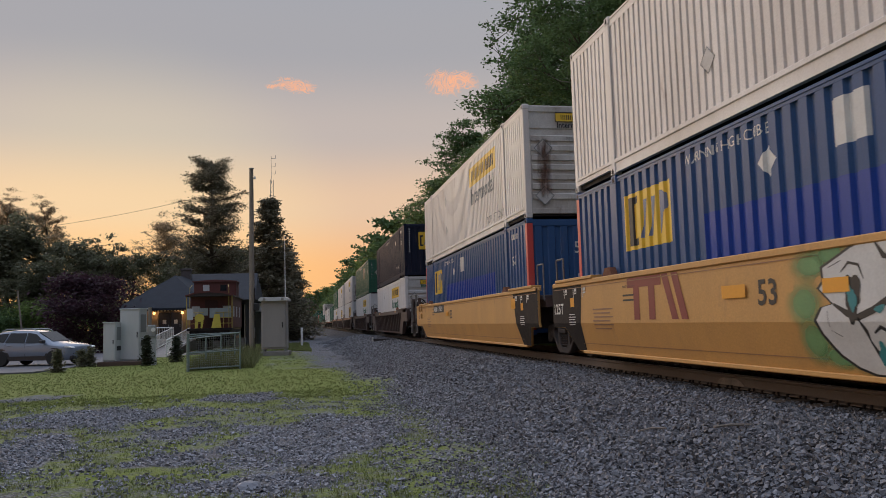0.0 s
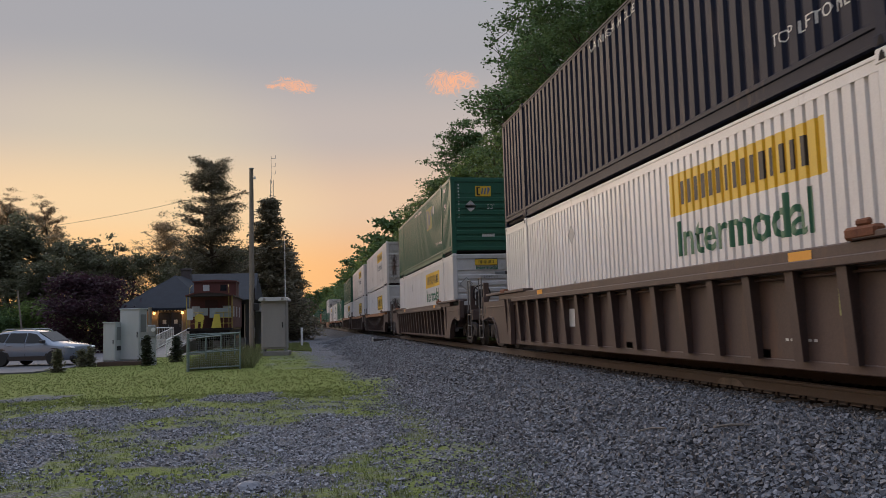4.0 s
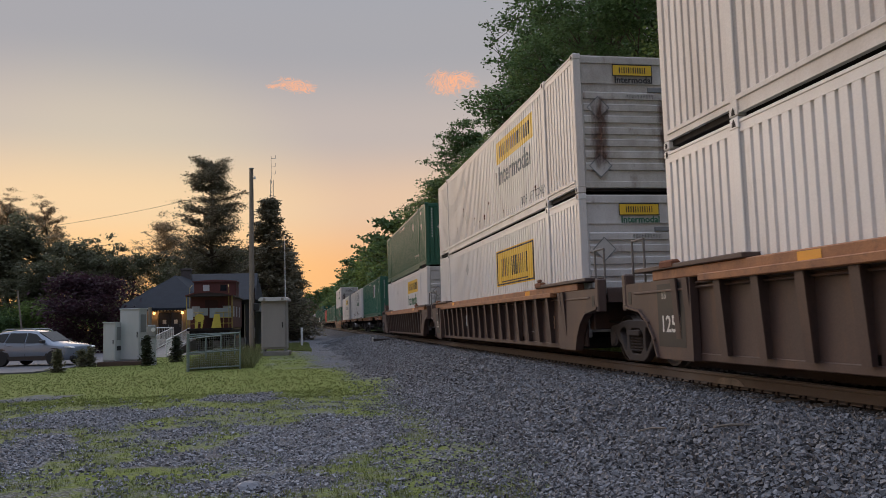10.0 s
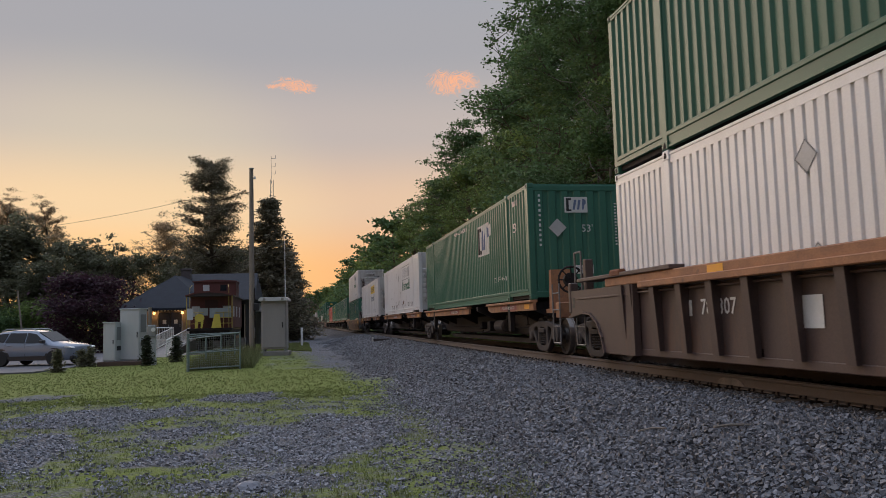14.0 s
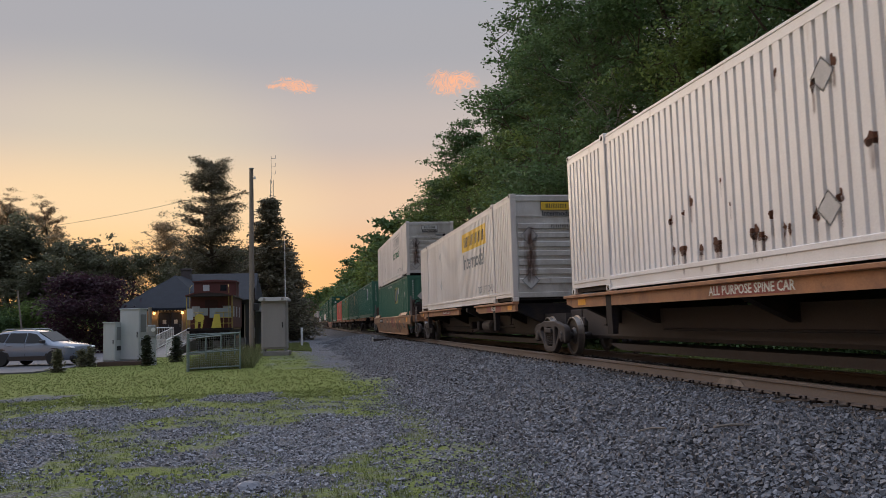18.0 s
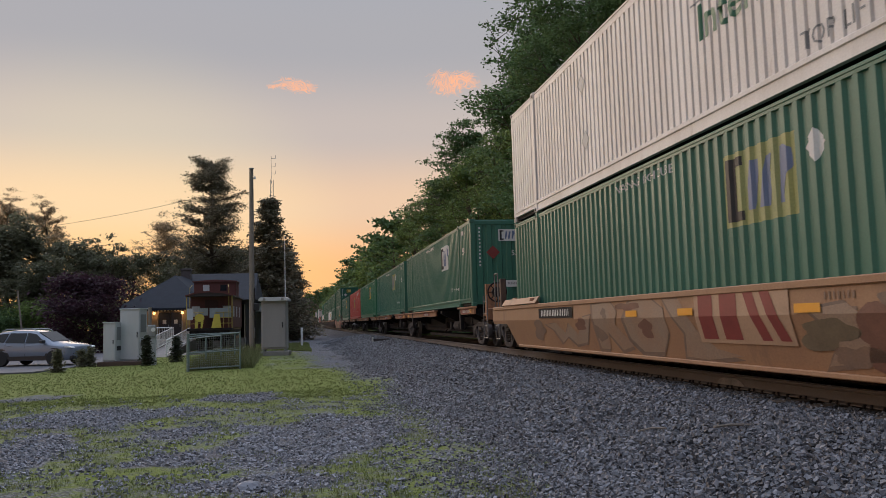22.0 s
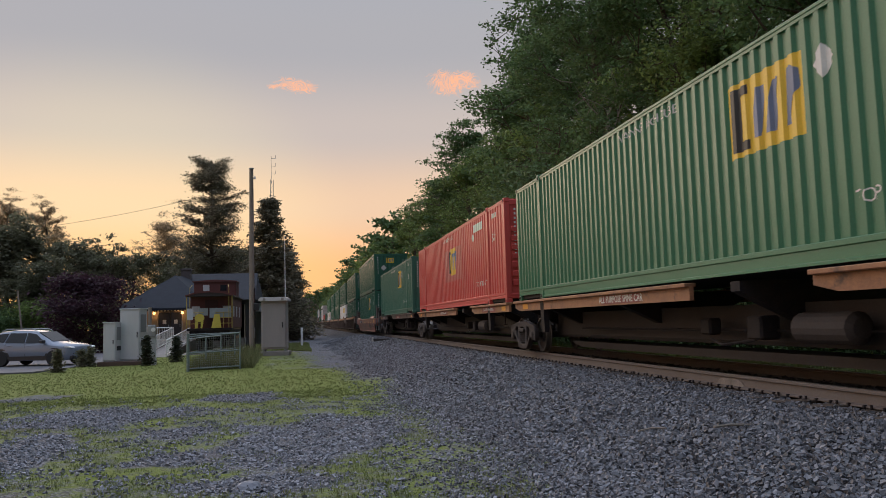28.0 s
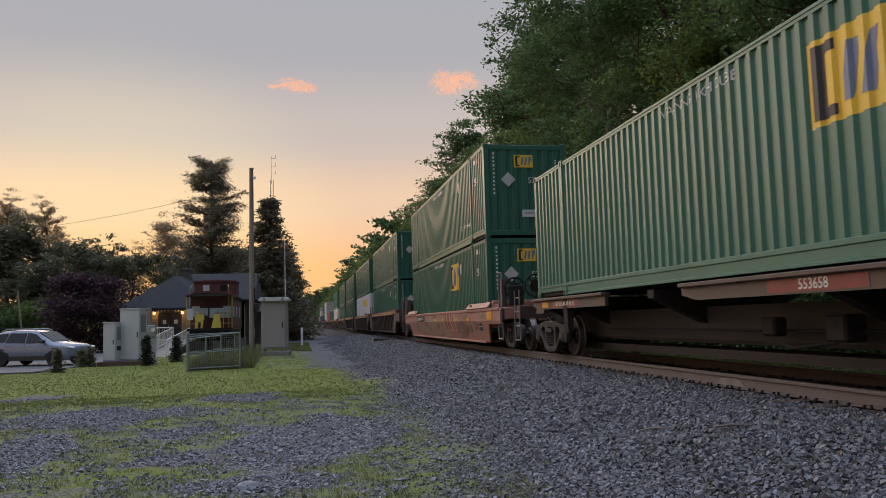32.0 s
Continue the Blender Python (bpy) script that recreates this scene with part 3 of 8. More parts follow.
    fac = ranged(want, 0.34, 0.78)
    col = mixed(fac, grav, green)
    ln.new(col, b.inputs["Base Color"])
    bp = nd.new("ShaderNodeBump")
    bp.inputs["Strength"].default_value, bp.inputs["Distance"].default_value = 0.6, 0.03
    ln.new(arith("ADD", stones.outputs["Distance"], gfine.outputs["Fac"]), bp.inputs["Height"])
    ln.new(bp.outputs["Normal"], b.inputs["Normal"])
    return m


BARE = [(-3.7, 15.5, 1.6, 1.5), (-1.4, 18.6, 1.0, 1.2), (-0.24, 11.6, 0.8, 2.2), (0.86, 12.1, 0.6, 1.8), (-3.8, 11.6, 0.6, 1.6), (-1.7, 10.2, 0.5, 0.6), (-0.35, 8.4, 0.8, 0.5), (-6.5, 20.8, 0.9, 1.2), (-1.85, 13.0, 0.45, 0.8)]


def lawn_at(x, y):
    """How much grass grows here, 0 to 1: a lawn with bare gravel spots that thins out towards the track."""
    if x > 9.0:
        return 0.45 + 0.5 * smooth01(9, 14, x)
    edge = 2.25 - 0.10 * max(0.0, y - 16) + 0.45 * noise.noise((0.0, y * 0.45, 2.0)) + 0.5 * noise.noise((x * 0.9, y * 0.35, 7.0))
    v = 0.62 + 0.38 * smooth01(16.0, 22.0, y)
    v *= 1.0 - 0.45 * smooth01(edge - 1.1, edge + 0.3, x)
    v *= 1.0 - smooth01(edge - 0.1, edge + 1.7, x)
    bump = 0.55 * noise.noise((x * 1.4, y * 1.0, 5.0))
    for cx, cy, rx, ry in BARE:
        d = math.hypot((x - cx) / rx, (y - cy) / ry) + bump
        v -= 0.62 * (1 - smooth01(0.55, 1.25, d))
    if y > 29 and x > -1.6:
        v *= 0.7
    return max(0.0, v)


def build_ground():
    xs = np.concatenate([-np.geomspace(1500, 16, 26), np.arange(-15, 12.01, 0.25), np.geomspace(12.6, 1500, 30)])
    ys = np.concatenate([-np.geomspace(800, 3, 16), np.arange(-2, 60.01, 0.3), np.geomspace(61, 3000, 36)])
    vs, lawn = [], []
    for y in ys:
        for x in xs:
            vs.append((x, y, ground_z(x, y)))
            lawn.append(lawn_at(x, y))
    n = len(xs)
    fs = [(j * n + i, j * n + i + 1, (j + 1) * n + i + 1, (j + 1) * n + i) for j in range(len(ys) - 1) for i in range(n - 1)]
    me = bpy.data.meshes.new("ground")
    me.from_pydata(vs, [], fs)
    me.polygons.foreach_set("use_smooth", [True] * len(fs))
    a = me.attributes.new("lawn", "FLOAT", "POINT")
    a.data.foreach_set("value", lawn)
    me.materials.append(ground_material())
    return tagged(new("ground", me), "grey gravel lot with patchy grass beside the track", "ground", kind="structure")


build_ground()

RNG = np.random.default_rng(7)


def scatter(name, places, sizes, material, label, category, flat=0.9, seed=1):
    """Many angular stones joined in one mesh."""
    rng = np.random.default_rng(seed)
    base_v = np.array([(x, y, z) for x in (-0.62, 0.62) for y in (-0.62, 0.62) for z in (-0.62, 0.62)])
    base_f = np.array([(0, 1, 3), (0, 3, 2), (4, 6, 7), (4, 7, 5), (0, 4, 5), (0, 5, 1), (2, 3, 7), (2, 7, 6), (0, 2, 6), (0, 6, 4), (1, 5, 7), (1, 7, 3)])
    shapes = []
    for k in range(24):
        s = base_v + rng.uniform(-0.34, 0.34, base_v.shape)
        s = s * rng.uniform(0.75, 1.25, (1, 3))
        shapes.append(s)
    shapes = np.array(shapes)
    n = len(places)
    pick = rng.integers(0, len(shapes), n)
    V = shapes[pick] * sizes[:, None, None]
    q = rng.normal(size=(n, 4))
    q /= np.linalg.norm(q, axis=1)[:, None]
    w, x, y, z = q.T
    R = np.stack([np.stack([1 - 2 * (y * y + z * z), 2 * (x * y - z * w), 2 * (x * z + y * w)], -1),
                  np.stack([2 * (x * y + z * w), 1 - 2 * (x * x + z * z), 2 * (y * z - x * w)], -1),
                  np.stack([2 * (x * z - y * w), 2 * (y * z + x * w), 1 - 2 * (x * x + y * y)], -1)], 1)
    V = np.einsum("nij,nkj->nki", R, V)
    V[:, :, 2] *= flat
    V += places[:, None, :]
    nv = base_v.shape[0]
    Fc = (base_f[None] + (np.arange(n) * nv)[:, None, None]).reshape(-1)
    me = bpy.data.meshes.new(name)
    me.vertices.add(n * nv)
    me.vertices.foreach_set("co", V.reshape(-1).astype(np.float32))
    nf = n * len(base_f)
    me.loops.add(nf * 3)
    me.loops.foreach_set("vertex_index", Fc.astype(np.int32))
    me.polygons.add(nf)
    me.polygons.foreach_set("loop_start", np.arange(0, nf * 3, 3, dtype=np.int32))
    me.update(calc_edges=True)
    me.shade_flat()
    me.materials.append(material)
    return tagged(new(name, me), label, category, kind="stuff")


def ballast():
    rng = np.random.default_rng(11)
    pts, siz = [], []
    # the shoulder beside the near rail, denser where it is close
    for y0, y1, count, s0, s1 in ((3.5, 9, 26000, 0.011, 0.030), (9, 16, 25000, 0.014, 0.034), (16, 36, 26000, 0.019, 0.042), (36, 72, 14000, 0.03, 0.058)):
        u = rng.uniform(0, 1, count)
        yy = rng.uniform(y0, y1, count)
        xx = np.minimum(1.0 + 4.75 * u ** 0.85 + rng.normal(0, 0.12, count), 5.86)
        thin = np.array([rng.uniform(0, 1) < smooth01(1.0, 3.3 if y > 9 else 2.3, x + 1.1 * noise.noise((x * 0.7, y * 0.3, 9.0))) + 0.04 for x, y in zip(xx, yy)])
        for x, y in zip(xx[thin], yy[thin]):
            s = rng.uniform(s0, s1) * (0.6 + 0.4 * smooth01(1.2, 3.4, x))
            pts.append((x, y, ground_z(x, y) + s * rng.uniform(0.1, 0.75)))
            siz.append(s)
    scatter("ballast", np.array(pts), np.array(siz), M["stone"], "crushed grey stone ballast sloping down from the rails", "ballast")
    pts, siz = [], []
    for x, y in zip(rng.uniform(-8, 3.0, 46000), 5.5 + 15 * rng.uniform(0, 1, 46000) ** 1.3):
        if lawn_at(x, y) + 0.55 * noise.noise((x * 2.3, y * 1.6, 3)) + rng.uniform(-0.16, 0.16) < 0.52:
            s = rng.uniform(0.009, 0.03)
            pts.append((x, y, ground_z(x, y) + s * 0.25))
            siz.append(s)
    scatter("loose_gravel", np.array(pts), np.array(siz), M["gravel"], "loose grey gravel over the lot", "gravel", seed=3)
    # between and beyond the rails, in stone coloured darker for the train's shade
    pts, siz = [], []
    for x, y in zip(rng.uniform(6.1, 9.6, 7000), rng.uniform(5, 30, 7000)):
        s = rng.uniform(0.03, 0.055)
        pts.append((x, y, (-0.20 if x < 8.7 else ground_z(x, y)) + s * 0.3))
        siz.append(s)
    scatter("far_ballast", np.array(pts), np.array(siz), M["shadestone"], "stone ballast between the rails, darkened for shade under the train", "ballast", seed=5)


def track():
    prof = [(-0.076, -0.185), (0.076, -0.185), (0.076, -0.172), (0.012, -0.155), (0.010, -0.05), (0.036, -0.04), (0.037, -0.008),
            (0.028, 0.0), (-0.028, 0.0), (-0.037, -0.008), (-0.036, -0.04), (-0.010, -0.05), (-0.012, -0.155), (-0.076, -0.172)]
    for dx in (-0.755, 0.755):
        b = Build().prism([(p[0], p[1]) for p in prof], 1, -60, 900)
        rail = part("rail", b, M["rail"])
        rail.matrix_basis = pose(TRACK_X + dx, 0, 0)
        tagged(rail, "brown rusted steel rail on wooden ties", "rail", "rails", "structure")
        part("running_surface", Build().box(-0.027, 0.027, -60, 900, 0.0005, 0.003), M["railhead"], rail, "polished running surface")
    tie = Build().box(-1.3, 1.3, -0.115, 0.115, -0.36, -0.188, 0.012).mesh("tie", [M["tie"]])
    bed = tagged(new("track_bed"), "creosoted wooden ties half buried in ballast", "track", kind="structure")
    for i in range(150):
        part("tie", tie, None, bed, at=pose(TRACK_X + random.uniform(-0.03, 0.03), 3 + i * 0.55, random.uniform(-0.012, 0.004), 0, 0, random.uniform(-1, 1)))
    b = Build()
    for i in range(150, 700):
        b.box(TRACK_X - 1.3, TRACK_X + 1.3, 3 + i * 0.55 - 0.115, 3 + i * 0.55 + 0.115, -0.36, -0.19)
    for i in range(-60, 0):
        b.box(TRACK_X - 1.3, TRACK_X + 1.3, 3 + i * 0.55 - 0.115, 3 + i * 0.55 + 0.115, -0.36, -0.19)
    o = part("far_ties", b, M["tie"], bed)
    o["kind"] = "stuff"
    # rail anchors and spikes along the foot of the near rail
    a = Build()
    for i in range(110):
        y = 3 + i * 0.55
        for sx in (-1, 1):
            for dy in (-0.15, 0.15):
                a.box(TRACK_X - 0.755 + sx * 0.075 - 0.018, TRACK_X - 0.755 + sx * 0.075 + 0.018, y + dy - 0.016, y + dy + 0.016, -0.19, -0.155, 0.004)
            a.cyl((TRACK_X - 0.755 + sx * 0.09, y + 0.03, -0.2), (TRACK_X - 0.755 + sx * 0.085, y + 0.03, -0.145), 0.012, 0.016, 6)
    o = part("rail_anchors", a, M["grime"], bed, "dark steel rail anchors and spikes")
    o["kind"] = "stuff"
    # pale patch of a bonded joint on the near rail
    part("joint_bar", Build().prism([(9.95, -0.17), (10.7, -0.172), (10.62, -0.09), (10.5, -0.06), (10.15, -0.055), (10.02, -0.1)], 0, TRACK_X - 0.775, TRACK_X - 0.766), mat("bare_rail_steel", (0.22, 0.19, 0.17), 0.6, vary=0.6, scale=6, bump=0.1), bed, "pale scraped joint bar")


track()
ballast()


# ------------------------------------------------------------------ containers
PANELS = ((0.17, 1.90), (2.10, 14.054), (14.254, 15.984))
DEPTH = 0.04
RAIL_TOP = 0.27
SX = BOX_W / 2


def corrugation(pitch, face, slope, deep):
    """Breaks along the side: (y, how deep)."""
    out = []
    for a, b in PANELS:
        n = max(1, round((b - a) / pitch))
        p = (b - a) / n
        for i in range(n):
            o = a + i * p
            out += [(o, 0.0), (o + p * face, 0.0), (o + p * (face + slope), deep), (o + p * (1 - slope), deep)]
        out.append((b, 0.0))
    return out


COARSE, ROUND, FINE = corrugation(0.292, 0.50, 0.10, 0.042), corrugation(0.242, 0.34, 0.15, 0.038), corrugation(0.196, 0.66, 0.06, 0.036)
BREAKS = COARSE


def depth_at(y):
    last = BREAKS[0]
    for br in BREAKS[1:]:
        if br[0] >= y:
            if br[0] - last[0] < 1e-6:
                return br[1]
            return last[1] + (br[1] - last[1]) * max(0.0, (y - last[0]) / (br[0] - last[0]))
        last = br
    return 0.0


def side_mesh(paint, patches):
    """A corrugated side wall; patches (y0, y1, z0, z1, material) are painted on the sheet."""
    mats = [paint] + [p[4] for p in patches]
    zs = sorted({RAIL_TOP, BOX_H - 0.11, *[p[2] for p in patches], *[p[3] for p in patches]})
    brs = list(BREAKS)
    for p in patches:
        brs += [(p[0], depth_at(p[0])), (p[1], depth_at(p[1]))]
    brs.sort(key=lambda q: q[0])
    b = Build()
    for (ya, da), (yb, db) in zip(brs, brs[1:]):
        if yb - ya < 1e-5 or any(abs(ya - e[1]) < 1e-4 and abs(yb - f[0]) < 1e-4 for e, f in zip(PANELS, PANELS[1:])):
            continue
        for za, zb in zip(zs, zs[1:]):
            ym, zm = (ya + yb) / 2, (za + zb) / 2
            mi = 0
            for k, p in enumerate(patches):
                if p[0] < ym < p[1] and p[2] < zm < p[3]:
                    mi = k + 1
            b.add([(-SX + da, ya, za), (-SX + db, yb, za), (-SX + db, yb, zb), (-SX + da, ya, zb)], [(0, 1, 2, 3)], mi)
    me = bpy.data.meshes.new("side_panel")
    me.from_pydata(b.v, [], [f[::-1] for f in b.f])
    for m in mats:
        me.materials.append(m)
    me.polygons.foreach_set("material_index", b.mi)
    return me


def on_side(me, y, z, sheet=True):
    """Bends flat lettering on to the corrugated side, centred at y, z."""
    bm = bmesh.new()
    bm.from_mesh(me)
    for v in bm.verts:
        v.co = (0, y - v.co.x, z + v.co.y)
    if sheet and bm.verts:
        lo, hi = min(v.co.y for v in bm.verts), max(v.co.y for v in bm.verts)
        for yb, d in BREAKS:
            if lo < yb < hi:
                bmesh.ops.bisect_plane(bm, geom=bm.verts[:] + bm.edges[:] + bm.faces[:], plane_co=(0, yb, 0), plane_no=(0, 1, 0))
    for v in bm.verts:
        v.co.x = -SX - 0.004 + (depth_at(v.co.y) if sheet else 0)
    bmesh.ops.recalc_face_normals(bm, faces=bm.faces)
    bm.to_mesh(me)
    bm.free()
    return me


def bars(rects, material, name="lettering"):
    """Flat bars in their own xy plane: (x0, x1, y0, y1)."""
    b = Build()
    for x0, x1, y0, y1 in rects:
        b.add([(x0, y0, 0), (x1, y0, 0), (x1, y1, 0), (x0, y1, 0)], [(0, 1, 2, 3)])
    me = bpy.data.meshes.new(name)
    me.from_pydata(b.v, [], b.f)
    me.materials.append(material)
    return me


def on_end(me, x, z, y=-0.012):
    for v in me.vertices:
        v.co = (x + v.co.x, y, z + v.co.y)
    return me


def marks(width, height, n, seed=0, fill=0.62):
    """n bars in place of lettering that is not spelt out."""
    r = random.Random(seed)
    out, step = [], width / n
    for i in range(n):
        w = step * r.uniform(fill - 0.12, fill + 0.12)
        x = -width / 2 + i * step + (step - w) / 2
        out.append((x, x + w, -height / 2, height / 2))
    return out


def diamond_ring(s):
    """The dark rim of a placard holder, with two cross clips."""
    t = s * 0.88
    b = Build()
    o, i = [(-s, 0, 0), (0, -s, 0), (s, 0, 0), (0, s, 0)], [(-t, 0, 0), (0, -t, 0), (t, 0, 0), (0, t, 0)]
    for k in range(4):
        j = (k + 1) % 4
        b.add([o[k], o[j], i[j], i[k]], [(0, 1, 2, 3)])
    me = bpy.data.meshes.new("placard")
    me.from_pydata(b.v, [], b.f)
    return me


def bars_mat(me, material):
    me.materials.append(material)
    return me


def diamond(s):
    b = Build().add([(-s, 0, 0), (0, -s, 0), (s, 0, 0), (0, s, 0)], [(0, 1, 2, 3)])
    me = bpy.data.meshes.new("placard")
    me.from_pydata(b.v, [], b.f)
    return me


KIT = {}


def kit(key, make):
    if key not in KIT:
        KIT[key] = make()
    return KIT[key]


def frame_parts(paint, box, full):
    """Posts, rails, castings, roof and floor, shared by containers of one paint."""
    k = paint.name
    mk = lambda key, b: kit((k, key), lambda: b().mesh(key, [paint]))
    mk_red = lambda key, b: kit(("redpost", key), lambda: b().mesh(key, [M["red"]]))
    band = 0.20 if k in ("white_paint", "old_white_paint") else 0.125
    ends = ((0.15, 1.92), (BOX_LEN - 1.92, BOX_LEN - 0.15))
    for sx in (-1, 1):
        def side(p, q):
            return sorted((sx * p, sx * q))
        def drawn(q, y0, y1):
            return Build().prism([(sx * p, z) for p, z in q], 1, y0, y1)
        part("top_rail", mk(f"top{sx}", lambda: drawn([(SX - 0.07, BOX_H - band), (SX + 0.003, BOX_H - band), (SX + 0.003, BOX_H - 0.085), (SX + 0.013, BOX_H - 0.078), (SX + 0.013, BOX_H - 0.045), (SX + 0.003, BOX_H - 0.036), (SX - 0.07, BOX_H - 0.036)], 0.15, BOX_LEN - 0.15)), None, box)
        part("bottom_rail", mk(f"bot{sx}", lambda: drawn([(SX - 0.06, 0.03), (SX + 0.018, 0.03), (SX + 0.018, 0.062), (SX + 0.002, 0.07), (SX + 0.002, RAIL_TOP - 0.072), (SX + 0.022, RAIL_TOP - 0.06), (SX + 0.022, RAIL_TOP - 0.004), (SX + 0.014, RAIL_TOP + 0.005), (SX - 0.06, RAIL_TOP + 0.005)], 1.9, BOX_LEN - 1.9)), None, box)
        for i, (y0, y1) in enumerate(ends):
            part("end_rail", mk(f"endrail{sx}{i}", lambda: drawn([(SX - 0.06, 0.125), (SX + 0.002, 0.125), (SX + 0.002, RAIL_TOP - 0.06), (SX + 0.018, RAIL_TOP - 0.05), (SX + 0.018, RAIL_TOP + 0.005), (SX - 0.06, RAIL_TOP + 0.005)], y0, y1)), None, box)
        for y in (0.085, BOX_LEN - 0.085):
            part("corner_post", (mk if k != "blue_paint" else mk_red)(f"post{sx}{y > 1}", lambda: Build().box(*side(SX, SX - 0.16), y - 0.08, y + 0.08, 0.12, BOX_H - 0.12, 0.012)), None, box)
            for z0 in (0.0, BOX_H - 0.125):
                part("corner_casting", kit(("cast", k, sx, y > 1, z0 > 1), lambda: Build().box(*side(SX + 0.004, SX - 0.165), y - 0.088, y + 0.088, z0, z0 + 0.122, 0.014).mesh("corner_casting", [paint])), None, box)
                if sx < 0 and full:
                    part("casting_hole", kit(("hole", y > 1, z0 > 1), lambda: Build().prism([(y - 0.03, z0 + 0.02), (y + 0.03, z0 + 0.02), (y + 0.035, z0 + 0.06), (y + 0.02, z0 + 0.1), (y - 0.02, z0 + 0.1), (y - 0.035, z0 + 0.06)], 0, -SX - 0.007, -SX - 0.002).mesh("casting_hole", [M["grime"]])), None, box, "dark lifting hole")
        for y in (2.0, BOX_LEN - 2.0):
            part("lift_post", mk(f"lift{sx}{y > 5}", lambda: Build().box(*side(SX + 0.022, SX - 0.1), y - 0.085, y + 0.085, 0.0, BOX_H + 0.004, 0.014).box(*side(SX + 0.03, SX - 0.1), y - 0.10, y + 0.10, BOX_H - 0.15, BOX_H + 0.002, 0.012)
                 .box(*side(SX + 0.03, SX - 0.1), y - 0.10, y + 0.10, 0.002, 0.13, 0.012)), None, box)
            for z0 in (0.01, BOX_H - 0.13):
                if sx < 0 and full:
                    part("casting_hole", kit(("lifthole", y > 5, z0 > 1), lambda: Build().prism([(y - 0.045, z0 + 0.01), (y + 0.045, z0 + 0.01), (y + 0.03, z0 + 0.07), (y, z0 + 0.11), (y - 0.03, z0 + 0.07)], 0, -SX - 0.034, -SX - 0.028).mesh("casting_hole", [M["grime"]])), None, box, "dark lifting hole")
    part("roof", mk("roof", lambda: Build().box(-SX + 0.06, SX - 0.06, 0.06, BOX_LEN - 0.06, BOX_H - 0.06, BOX_H - 0.02)), None, box)
    part("floor_frame", kit("floor_frame", lambda: Build().box(-SX + 0.06, SX - 0.06, 0.05, BOX_LEN - 0.05, 0.04, 0.16).mesh("floor_frame", [M["grime"]])), None, box)


def end_ribbed(paint):
    b = Build().box(-SX + 0.16, SX - 0.16, 0.03, 0.10, 0.13, BOX_H - 0.12)
    b.box(-SX + 0.14, SX - 0.14, 0.005, 0.08, 0.10, 0.24, 0.01).box(-SX + 0.14, SX - 0.14, 0.005, 0.08, BOX_H - 0.2, BOX_H - 0.05, 0.01)
    b.box(-SX + 0.16, SX - 0.16, 0.008, 0.03, BOX_H - 0.62, BOX_H - 0.59)
    return b.mesh("end_wall", [paint])


def end_upright(paint):
    b = Build().box(-SX + 0.16, SX - 0.16, 0.045, 0.10, 0.13, BOX_H - 0.12)
    b.box(-SX + 0.14, SX - 0.14, 0.005, 0.08, 0.05, 0.2, 0.01).box(-SX + 0.14, SX - 0.14, 0.005, 0.08, BOX_H - 0.2, BOX_H - 0.05, 0.01)
    return b.mesh("end_wall", [paint])


TRAIN = []


